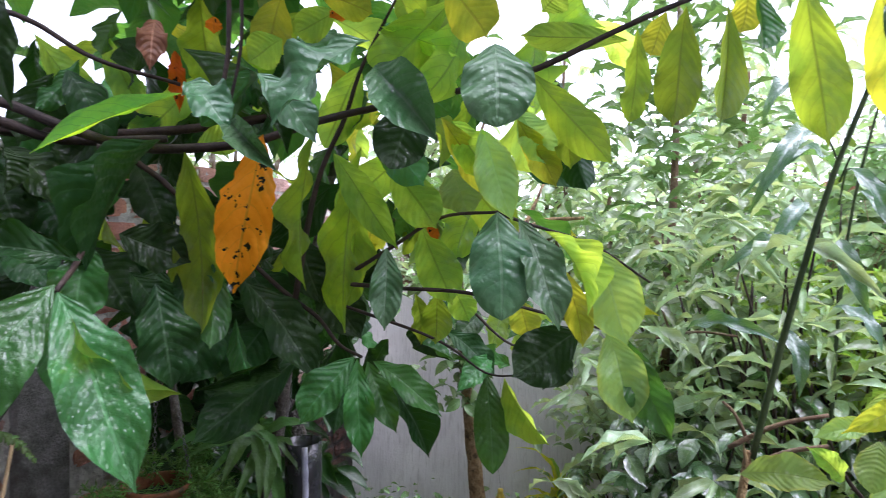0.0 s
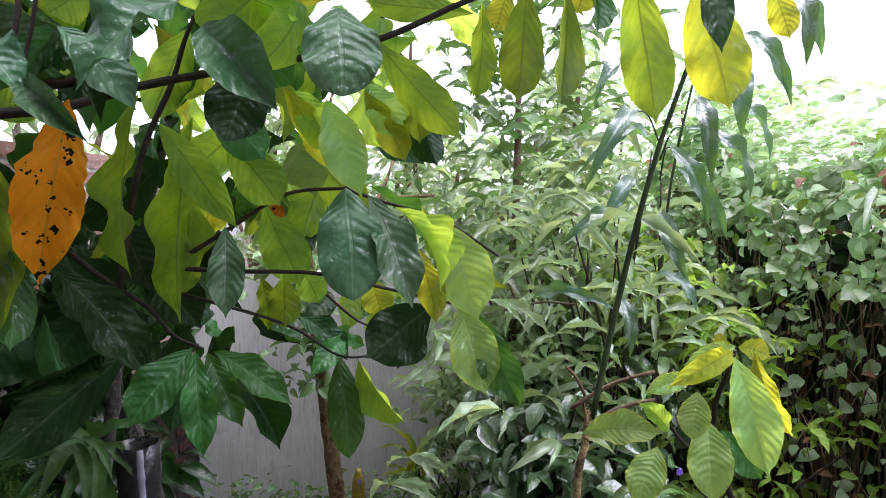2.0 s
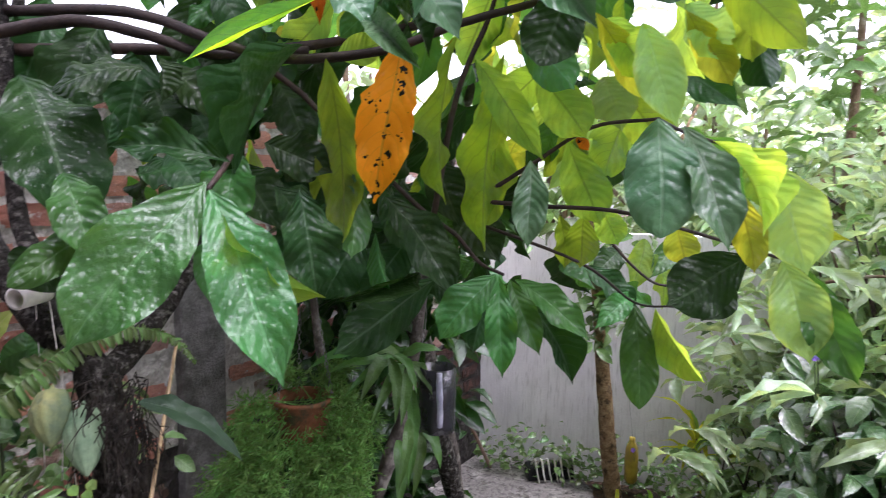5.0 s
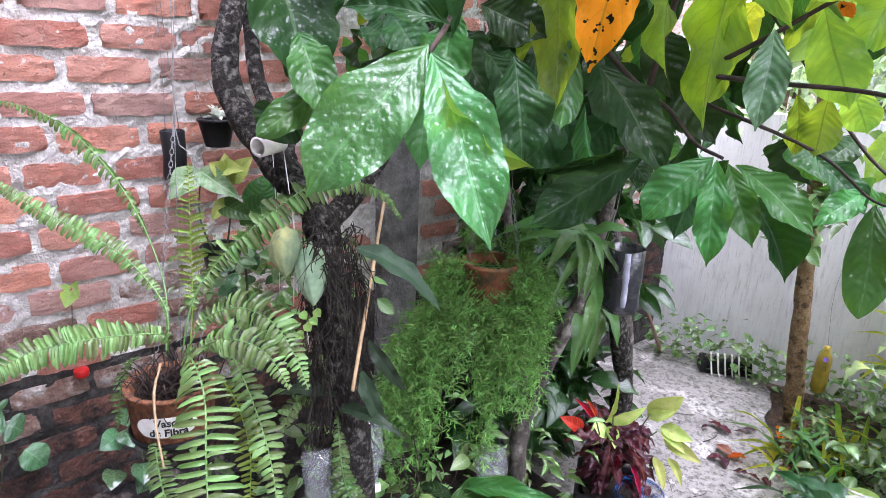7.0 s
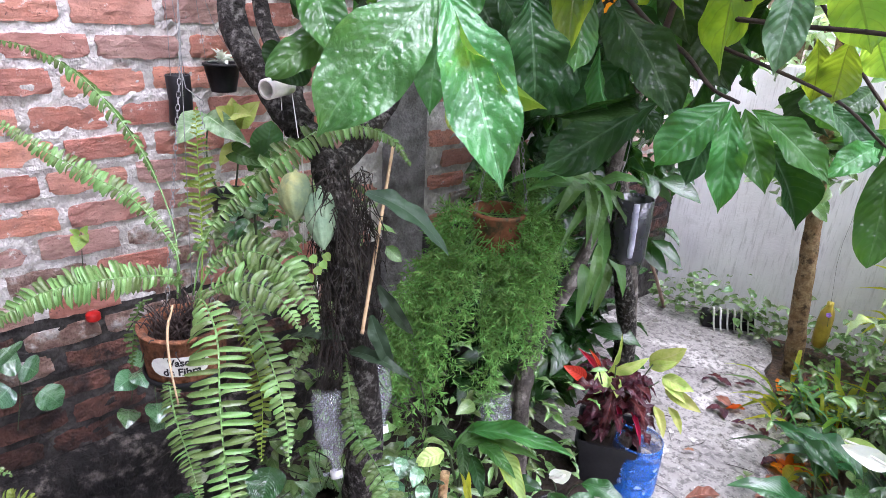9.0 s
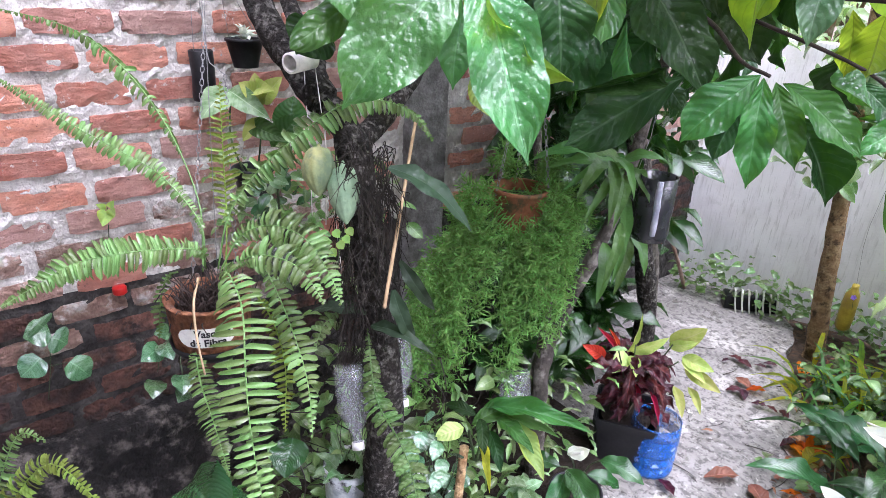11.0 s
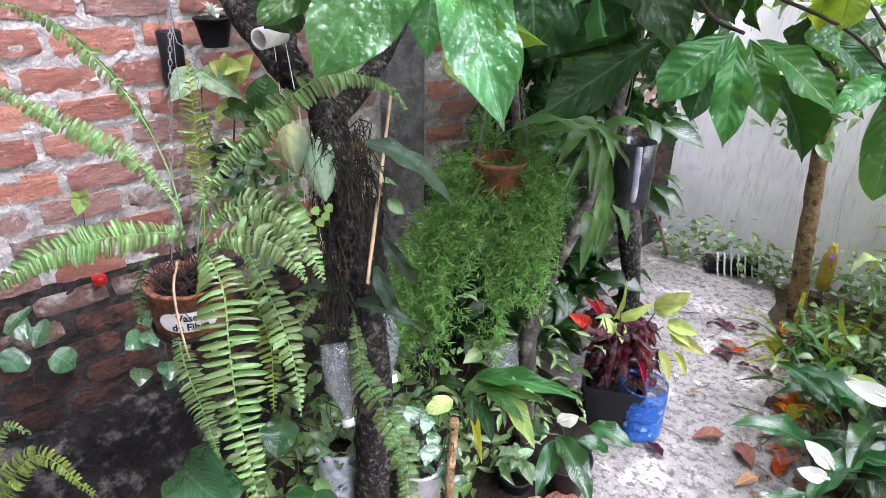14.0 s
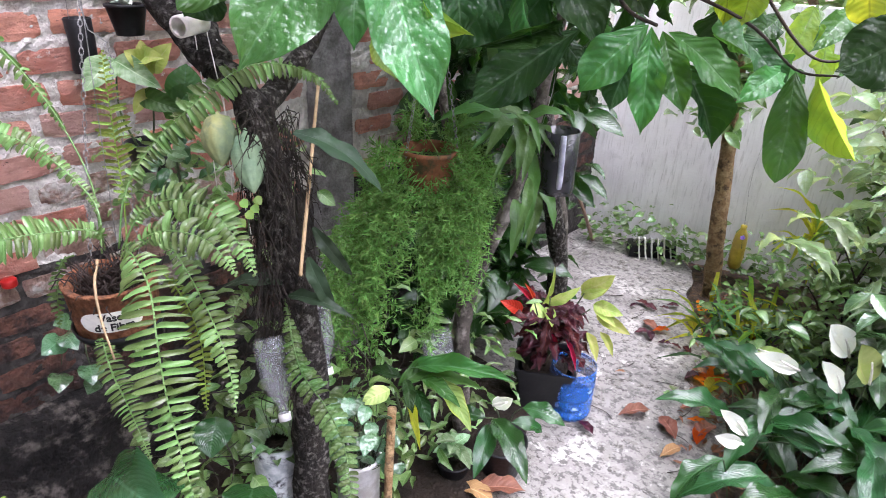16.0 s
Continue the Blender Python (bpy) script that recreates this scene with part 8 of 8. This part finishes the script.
bush("low_shrub", "low dark green shrub under the yellow sapling", "shrub", (0.6, 2.4, 0), (0.01, 0.1, 1.0), 20,
     ((0.5, 2.1, 0.4, 0.2), (0.8, 2.3, 0.6, 0.2), (0.4, 2.2, 0.7, 0.15), (0.9, 2.0, 0.35, 0.2), (1.1, 2.3, 0.3, 0.2)), 260, (0.06, 0.11), 104, bark="twig")

bush("lime_shrub", "bright yellow-green young shrub before the hedge", "leaf_lime_far", (0.75, 3.1, 0), (0.012, 0.1, 1.5), 18,
     ((0.6, 3.0, 1.25, 0.16), (0.9, 2.95, 1.45, 0.16), (0.45, 3.15, 1.7, 0.14), (1.1, 2.9, 1.0, 0.16), (0.75, 2.7, 0.75, 0.16)), 260, (0.05, 0.13), 105, "lance", 0.34, bark="twig")
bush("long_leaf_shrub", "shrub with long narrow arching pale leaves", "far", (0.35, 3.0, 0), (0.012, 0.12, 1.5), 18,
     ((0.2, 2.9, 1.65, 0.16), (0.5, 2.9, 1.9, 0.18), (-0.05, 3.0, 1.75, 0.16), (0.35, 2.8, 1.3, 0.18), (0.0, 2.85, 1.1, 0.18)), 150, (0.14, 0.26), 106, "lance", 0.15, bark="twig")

# far pole-like trunk and the trees over the wall
pole = thing("slim_tree", "slim straight pale tree trunk behind the shrubs", "tree", (-0.10, 3.4, 0))
limb("trunk", [(-0.13, 3.36, -0.05), (-0.10, 3.36, 1.4), (-0.07, 3.38, 2.2), (-0.05, 3.42, 3.2)], (0.024, 0.02, 0.018, 0.012), M["bark"], pole, "", 10, 0.08)
pile = Pile()
rr = random.Random(71)
cloud(pile, rr, 520, lambda: (-0.06 + rr.gauss(0, 0.32), 3.42 + rr.gauss(0, 0.3), rr.uniform(1.6, 3.1)), (0.10, 0.2), "lance", 0.26, 0.35)
part("crown", pile.mesh("crown"), M["shrub"], pole)
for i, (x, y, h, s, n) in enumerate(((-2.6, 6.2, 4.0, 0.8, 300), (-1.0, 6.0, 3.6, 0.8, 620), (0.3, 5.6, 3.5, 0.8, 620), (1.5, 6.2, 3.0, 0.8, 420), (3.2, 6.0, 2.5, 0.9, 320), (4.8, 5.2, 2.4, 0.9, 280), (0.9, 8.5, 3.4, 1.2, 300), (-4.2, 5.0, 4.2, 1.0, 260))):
    bush("garden_tree", "leafy tree beyond the grey wall, haze painted into its pale leaves", "far", (x, y, 0), (0.05, 0.15, 3.0), 14,
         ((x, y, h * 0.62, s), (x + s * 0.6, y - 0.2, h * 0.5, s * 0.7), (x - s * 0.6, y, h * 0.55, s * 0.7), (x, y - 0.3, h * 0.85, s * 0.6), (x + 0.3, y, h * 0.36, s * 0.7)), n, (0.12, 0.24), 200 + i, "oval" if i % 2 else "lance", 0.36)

# long wavy leaves of the mango sapling
mango = thing("mango_sapling", "mango sapling with long drooping wavy leaves", "tree", (0.55, 2.75, 0))
limb("trunk", [(0.5, 2.75, -0.05), (0.48, 2.72, 1.0), (0.52, 2.68, 1.9), (0.62, 2.6, 2.5)], (0.009, 0.008, 0.006, 0.004), M["stem"], mango, "", 8)
wavy_leaf = [leaf_mesh("leaf", M["wavy"], kind="lance", bow=0.26, fold=0.14, ripple=0.05, quilt=0.004, rows=26, cols=3, seed=20 + k) for k in range(3)]
rr = random.Random(72)
mango_rows = (
    ((0.355, 2.473, 2.262), (0.160, 2.279, 1.969)), ((0.434, 2.480, 2.128), (0.147, 2.280, 2.030)), ((0.573, 2.458, 2.299), (0.589, 2.345, 1.985)), ((0.715, 2.381, 2.363), (0.676, 2.315, 2.138)),
    ((0.473, 2.435, 2.122), (0.578, 2.337, 1.842)), ((0.441, 2.420, 1.893), (0.501, 2.318, 1.663)), ((0.303, 2.398, 1.875), (0.079, 2.259, 1.784)), ((0.707, 2.385, 2.496), (0.821, 2.290, 2.229)),
    ((0.549, 2.551, 2.205), (0.757, 2.470, 1.928)), ((0.345, 2.530, 2.437), (0.208, 2.401, 2.275)), ((0.361, 2.515, 2.020), (0.224, 2.383, 1.817)), ((0.266, 2.280, 1.610), (0.294, 2.175, 1.422)),
    ((0.419, 2.407, 1.674), (0.538, 2.319, 1.548)), ((0.840, 2.412, 2.646), (0.867, 2.302, 2.355)), ((0.877, 2.418, 2.646), (0.945, 2.367, 2.403)), ((0.552, 2.647, 2.067), (0.710, 2.558, 1.786)),
    ((-0.012, 2.539, 1.555), (0.280, 2.380, 1.547)), ((0.683, 2.678, 2.326), (0.867, 2.594, 2.075)))
for b, t_ in mango_rows:
    L = (Vector(t_) - Vector(b)).length
    part("leaf", rr.choice(wavy_leaf), M["wavy"], mango, at=frame_of(b, t_, (rr.uniform(-0.4, 0.4), -0.8, 0.7), rr.uniform(0.05, 0.066), L))
for b, _ in mango_rows[:12:4]:
    q = Vector(b)
    stalk(mango, [(0.5, 2.72, min(2.2, q.z - 0.1)), (Vector((0.5, 2.7, q.z)) + q) / 2, q], 0.004)

# the leaning green pole with its splintered foot
green_pole = thing("broken_stem", "leaning green sapling stem, snapped and peeling below", "stem", (0.088, 1.747, 1.156))
limb("upper_stem", [(0.360, 1.689, 2.275), (0.345, 1.693, 2.228), (0.277, 1.707, 2.022), (0.206, 1.724, 1.736), (0.128, 1.742, 1.363)], (0.0045, 0.006, 0.0075, 0.0085), M["stem"], green_pole, "", 9, 0.04)
limb("lower_stem", [(0.119, 1.741, 1.378), (0.108, 1.745, 1.280), (0.088, 1.747, 1.156), (0.06, 1.76, 0.6), (0.05, 1.78, -0.05)], (0.009, 0.010, 0.011, 0.012, 0.014), M["bark_red"], green_pole, "reddish peeling lower stem", 9, 0.1)
part("splinter", tube(Pile(), [(0.116, 1.739, 1.341), (0.110, 1.729, 1.376), (0.106, 1.720, 1.403)], (0.006, 0.004, 0.0008), 5, 3, 0.2).mesh("splinter"), M["cane"], green_pole, "pale torn wood")

# young cacao sapling
young = thing("cacao_sapling", "young cacao sapling with pale yellow-green leaves", "tree", (0.62, 1.75, 0))
limb("stem", [(0.60, 1.8, -0.05), (0.62, 1.78, 0.7), (0.415, 1.682, 1.316), (0.423, 1.573, 1.575)], (0.012, 0.01, 0.007, 0.004), M["twig"], young, "", 8)
limb("branch", [(0.441, 1.683, 1.234), (0.321, 1.669, 1.344), (0.264, 1.645, 1.459)], (0.006, 0.003), M["twig"], young, "", 7)
limb("branch", [(0.415, 1.663, 1.336), (0.372, 1.599, 1.417), (0.328, 1.515, 1.495)], (0.005, 0.003), M["twig"], young, "", 7)


def young_leaf(colour, shape, base, tip, width, normal):
    part("leaf", leaf_of(colour, shape), M["leaf_" + colour], young, at=frame_of(base, tip, normal, width))



# leaves of the young sapling
young_leaf("pale", "e", (0.407, 1.530, 1.569), (0.450, 1.446, 1.338), 0.094, (-0.205, -0.931, 0.302))
young_leaf("yellow", "e", (0.459, 1.558, 1.574), (0.519, 1.500, 1.406), 0.064, (-0.671, -0.741, 0.020))
young_leaf("yellow", "e", (0.410, 1.551, 1.579), (0.247, 1.443, 1.521), 0.052, (0.353, -0.795, 0.493))
young_leaf("pale", "e", (0.322, 1.494, 1.501), (0.299, 1.446, 1.408), 0.065, (-0.239, -0.836, 0.495))
young_leaf("pale", "e", (0.340, 1.494, 1.441), (0.331, 1.405, 1.295), 0.088, (-0.219, -0.828, 0.516))
young_leaf("pale", "e", (0.244, 1.517, 1.370), (0.189, 1.443, 1.264), 0.080, (-0.172, -0.766, 0.619))
young_leaf("pale", "e", (0.092, 1.635, 1.355), (0.268, 1.582, 1.378), 0.083, (-0.300, -0.708, 0.639))
young_leaf("mid", "e", (0.397, 1.582, 1.391), (0.474, 1.549, 1.293), 0.071, (-0.098, -0.965, 0.245))
young_leaf("pale", "e", (0.437, 1.616, 1.576), (0.305, 1.554, 1.543), 0.048, (0.301, -0.860, 0.413))
young_leaf("yellow", "e", (0.436, 1.596, 1.578), (0.495, 1.564, 1.563), 0.059, (-0.194, -0.682, 0.705))
young_leaf("yellow", "e", (0.417, 1.613, 1.570), (0.373, 1.587, 1.592), 0.049, (0.605, -0.675, 0.422))
young_leaf("lime", "e", (0.301, 1.667, 1.358), (0.220, 1.617, 1.439), 0.051, (0.579, -0.811, 0.082))
young_leaf("pale", "e", (0.336, 1.627, 1.493), (0.222, 1.558, 1.476), 0.049, (0.357, -0.733, 0.579))


# dead branches lying in the shrubs
pile = Pile()
for a, b, r in (((0.104, 2.139, 1.262), (0.353, 2.082, 1.401), 0.008), ((0.158, 2.148, 1.280), (0.084, 2.091, 1.410), 0.006), ((0.135, 2.090, 1.207), (0.342, 2.026, 1.330), 0.008), ((-0.123, 2.621, 1.509), (0.160, 2.564, 1.541), 0.006)):
    tube(pile, [a, (Vector(a) + Vector(b)) / 2 + Vector((0, 0, 0.02)), b], (r, r * 0.7), 8, 5, 0.1)
lone("dead_branches", pile.mesh("dead_branches"), M["bark"], "broken reddish dead branches caught in the shrubs", "branch", kind="stuff")

# ---- vine-covered hedge ----
hedge_rng = random.Random(88)


def hedge_point(s, z, out=0.0):
    """Along the hedge from its far end (s=0) to the near one (s=1)."""
    x, y = 0.62 + 1.75 * s, 3.55 - 1.9 * s + 0.25 * math.sin(s * 5)
    n = Vector((-0.72, -0.69, 0))
    return Vector((x, y, z)) + n * (out + 0.10 * noise.noise((s * 6, z * 3, 7.0)))


# dark slab added behind the hedge so its gaps stay dark
a_, b_ = hedge_point(-0.25, 0, -0.8), hedge_point(1.35, 0, -0.8)
bm = bmesh.new()
off = Vector((0.1, 0.1, 0))
lo_ = [bm.verts.new(q + Vector((0, 0, -0.1))) for q in (a_, b_, b_ + off, a_ + off)]
hi_ = [bm.verts.new(q + Vector((0, 0, 1.75))) for q in (a_, b_, b_ + off, a_ + off)]
bm.faces.new(hi_)
for k in range(4):
    bm.faces.new((lo_[k], lo_[(k + 1) % 4], hi_[(k + 1) % 4], hi_[k]))
bmesh.ops.recalc_face_normals(bm, faces=bm.faces)
lone("wall_east", bm, M["mortar_damp_shade"], "dark wall slab added behind the hedge to darken its gaps", "wall", kind="structure")
hedge = thing("vine_hedge", "hedge of dark stalks smothered in heart-leaved vine", "hedge", (1.4, 2.6, 0))
pile = Pile()
for _ in range(300):
    s = hedge_rng.uniform(0, 1.15)
    p0 = hedge_point(s, -0.03, hedge_rng.uniform(-0.25, 0.05))
    p1 = hedge_point(s + hedge_rng.uniform(-0.05, 0.05), hedge_rng.uniform(0.6, 0.9), hedge_rng.uniform(-0.2, 0.06))
    p2 = hedge_point(s + hedge_rng.uniform(-0.09, 0.09), hedge_rng.uniform(1.3, 1.9), hedge_rng.uniform(-0.15, 0.08))
    tube(pile, [p0, p1, p2], (0.006, 0.005, 0.003), 5, 4, 0.1)
tagged(part("stalk_rest", pile.mesh("stalk_rest"), M["bark"], hedge, "dark woody stalks"), kind="stuff")
pile = Pile()


def hedge_top(s):
    return 2.12 + 0.16 * math.sin(s * 7 + 1) + 0.12 * math.sin(s * 17) + 0.25 * s


for _ in range(9500):
    s = hedge_rng.uniform(-0.03, 1.2)
    u = hedge_rng.random() ** 0.55
    z = 0.15 + (hedge_top(s) - 0.15) * u
    if (z < 1.5 and s < 0.62 and hedge_rng.random() < 0.55) or (z < 1.3 and hedge_rng.random() < 0.55):
        continue
    p = hedge_point(s, z, hedge_rng.uniform(-0.04, 0.2) - max(0, z - 1.8) * 0.6)
    if noise.noise((s * 11, z * 4.5, 3.0)) + 0.5 * noise.noise((s * 26, z * 11, 5.0)) < -0.22 and z < hedge_top(s) - 0.15:
        continue
    L = hedge_rng.triangular(0.022, 0.115, 0.034)
    d = Vector((-0.4 + hedge_rng.uniform(-0.8, 0.8), -0.4 + hedge_rng.uniform(-0.8, 0.8), hedge_rng.uniform(-1.0, -0.1))).normalized() * L
    scatter(pile, SMALL["heart" if hedge_rng.random() < 0.75 else "oval"], p, p + d, (-0.4 + hedge_rng.uniform(-0.9, 0.9), -0.4 + hedge_rng.uniform(-0.9, 0.9), hedge_rng.uniform(0.3, 1.0)), L * hedge_rng.uniform(0.75, 0.95))
part("vine_leaves", pile.mesh("vine_leaves"), M["vine"], hedge, "grey-green heart-shaped vine leaves")
pile = Pile()
for _ in range(4200):
    s = hedge_rng.uniform(-0.1, 1.2)
    z = hedge_top(s) + hedge_rng.uniform(-0.25, 0.3)
    p = hedge_point(s, z, -hedge_rng.uniform(0.0, 1.3))
    L = hedge_rng.uniform(0.03, 0.085)
    a = hedge_rng.uniform(0, 6.3)
    d = Vector((math.cos(a), math.sin(a), hedge_rng.uniform(-0.6, 0.4))).normalized() * L
    scatter(pile, SMALL["heart"], p, p + d, (hedge_rng.uniform(-0.4, 0.4), hedge_rng.uniform(-0.4, 0.4), 1), L * 0.85)
part("vine_top", pile.mesh("vine_top"), M["vine"], hedge, "vine leaves sprawling over the hedge top")
# leaves deep in the hedge, near black so the gaps read as shade
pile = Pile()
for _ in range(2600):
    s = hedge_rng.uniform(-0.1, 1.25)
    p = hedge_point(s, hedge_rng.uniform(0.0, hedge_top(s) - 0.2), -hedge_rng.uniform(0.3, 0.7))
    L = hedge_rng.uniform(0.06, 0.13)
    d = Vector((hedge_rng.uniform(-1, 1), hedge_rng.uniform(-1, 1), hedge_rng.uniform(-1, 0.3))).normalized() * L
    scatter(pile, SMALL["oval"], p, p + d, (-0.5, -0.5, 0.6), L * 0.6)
part("inner_leaves", pile.mesh("inner_leaves"), M["leaf_dark"], hedge, "inner foliage coloured dark for the shade inside")
for name_, mat_, count_, label_ in (("young_leaves", "leaf_lime_far", 420, "yellow-green young leaves"), ("dry_leaves", "leaf_brown", 110, "dry brown leaves caught in the vine")):
    pile = Pile()
    for _ in range(count_):
        s = hedge_rng.uniform(0.0, 1.15)
        p = hedge_point(s, hedge_rng.uniform(0.5, hedge_top(s) + 0.05), hedge_rng.uniform(0.0, 0.2))
        L = hedge_rng.uniform(0.03, 0.085)
        d = Vector((hedge_rng.uniform(-1, 1), hedge_rng.uniform(-1, 1), hedge_rng.uniform(-1, 0.2))).normalized() * L
        scatter(pile, SMALL["oval"], p, p + d, (-0.5, -0.5, hedge_rng.uniform(0.1, 0.9)), L * 0.5)
    part(name_, pile.mesh(name_), M[mat_], hedge, label_)
pile = Pile()
for _ in range(130):
    s, z = hedge_rng.uniform(0.0, 1.1), hedge_rng.uniform(0.9, 2.1)
    lean = hedge_rng.uniform(-0.12, 0.12)
    tube(pile, [hedge_point(s + lean * k * 0.4, z - 0.14 * k + 0.05 * math.sin(k * 1.7 + s * 30), 0.1 + hedge_rng.uniform(-0.04, 0.07)) for k in range(5)], (0.0018, 0.0024, 0.0018), 4, 3)
tagged(part("runner_rest", pile.mesh("runner_rest"), M["cane"], hedge, "thin pale looping runners"), kind="stuff")
for _ in range(16):
    s = hedge_rng.uniform(0.25, 1.0)
    z = hedge_rng.uniform(1.2, 1.7)
    p = [hedge_point(s + 0.02 * math.sin(k * 2.0), z - 0.22 * k, 0.12) for k in range(5)]
    stalk(hedge, p, 0.0026, "stem", "tendril")
pile = Pile()
for k in range(260):
    p = Vector((hedge_rng.uniform(0.8, 1.8), hedge_rng.uniform(1.9, 2.6), -0.03))
    a = hedge_rng.uniform(0, 6.3)
    t_ = p + Vector((math.cos(a) * 0.2, math.sin(a) * 0.2, hedge_rng.uniform(0.15, 0.5)))
    scatter(pile, SMALL["lance"], p, t_, (math.cos(a), math.sin(a), 0.6), 0.016)
lone("tall_grass", pile.mesh("tall_grass"), M["shrub"], "dark tall grass at the hedge foot", "grass", kind="stuff")

# violet flowers in the shrubs
petal = leaf_mesh("petal", M["petal"], kind="blade", bow=0.15, fold=0.1, ripple=0.1, quilt=0.0, rows=6, cols=2, seed=30)
for c in ((-0.126, 2.074, 1.378), (-1.010, 3.634, 0.337), (-0.133, 2.092, 1.369), (0.502, 2.389, 0.966)):
    fl = thing("violet_flower", "small violet flower among wet leaves", "flower", c, "violet flowers")
    stalk(fl, [Vector(c) + Vector((0.01, 0.03, -0.12)), Vector(c) + Vector((0.005, 0.01, -0.05)), c], 0.0015)
    for k in range(5):
        a = k * 2 * math.pi / 5
        part("petal", petal, M["petal"], fl, at=frame_of(c, Vector(c) + Vector((0.85 * math.cos(a), 0.3 * math.cos(a), math.sin(a))) * 0.016, (0.2, -1, 0.3), 0.014))

# ---- bricks of the west wall, one by one ----


def brick_mesh(seed):
    """A hand-cut brick: an uneven face of small facets with chipped corners."""
    rng = random.Random(seed)
    ny, nz = 9, 4
    verts, ring = [], []
    for j in range(nz + 1):
        for i in range(ny + 1):
            u, v = 2 * i / ny - 1, 2 * j / nz - 1
            chip = max(0.0, abs(u) ** 6 + abs(v) ** 5 - 0.9)
            y = 0.103 * u * (1 - 0.025 * chip) + rng.uniform(-0.0035, 0.0035)
            z = 0.033 * v * (1 - 0.04 * chip) + rng.uniform(-0.0028, 0.0028)
            x = -0.009 * chip * rng.uniform(0.4, 1.4) + 0.005 * noise.noise((y * 30, z * 34, seed * 3.7)) + rng.uniform(-0.0012, 0.0012)
            verts.append((x, y, z))
    k = ny + 1
    faces = [(j * k + i, j * k + i + 1, (j + 1) * k + i + 1, (j + 1) * k + i) for j in range(nz) for i in range(ny)]
    edge = list(range(ny + 1)) + [j * k + ny for j in range(1, nz + 1)] + [nz * k + i for i in range(ny - 1, -1, -1)] + [j * k for j in range(nz - 1, 0, -1)]
    base = len(verts)
    verts += [(-0.05, verts[e][1], verts[e][2]) for e in edge]
    n = len(edge)
    faces += [(edge[(q + 1) % n], edge[q], base + q, base + (q + 1) % n) for q in range(n)]
    return Pile().add(verts, faces).mesh("brick", False)


def lay_bricks():
    wall = bpy.data.objects["wall_west"]
    base = bpy.data.objects["wall_west_base"]
    shapes = [brick_mesh(i) for i in range(12)]
    damp_shade = [brick_mesh(i + 20) for i in range(9)]
    grey = [brick_mesh(i + 40) for i in range(6)]
    for pick, mat in ((shapes, "brick"), (damp_shade, "brick_damp_shade"), (grey, "brick_grey")):
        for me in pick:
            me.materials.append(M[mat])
    rng = random.Random(5)
    rest, rest_damp = Pile(), Pile()
    made = 0
    for c in range(20):
        z = 0.425 + c * 0.0925
        y = -1.55 + (c % 2) * 0.115 + rng.uniform(-0.02, 0.02)
        while y < CORNER_Y - 0.1:
            w = rng.uniform(0.94, 1.06)
            step = 0.232 * w
            if not 1.38 < y < 1.79:
                # below this height bricks take the tone that includes painted shade
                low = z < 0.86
                me = rng.choice(grey if 0.62 < z < 1.1 and rng.random() < 0.45 else damp_shade if low else shapes)
                m = Matrix.Translation((WALL_X + rng.uniform(-0.002, 0.006), y, z + rng.uniform(-0.005, 0.005))) @ Euler(
                    (rng.uniform(-0.025, 0.025), rng.uniform(-0.03, 0.03), rng.uniform(-0.03, 0.03))).to_matrix().to_4x4() @ Matrix.Diagonal((1, w, rng.uniform(0.94, 1.08), 1))
                if -0.35 < y < 2.75 and made < 300:
                    part("brick", me, M["brick"], base if low else wall, at=m)
                    made += 1
                else:
                    for_rest = np.array([m @ v.co for v in me.vertices])
                    (rest_damp if low else rest).add(for_rest, [tuple(p.vertices) for p in me.polygons])
            y += step
    tagged(part("brick_rest", rest.mesh("brick_rest", False), M["brick"], wall), kind="stuff")
    tagged(part("brick_rest", rest_damp.mesh("brick_rest", False), M["brick_damp_shade"], base), kind="stuff")


lay_bricks()
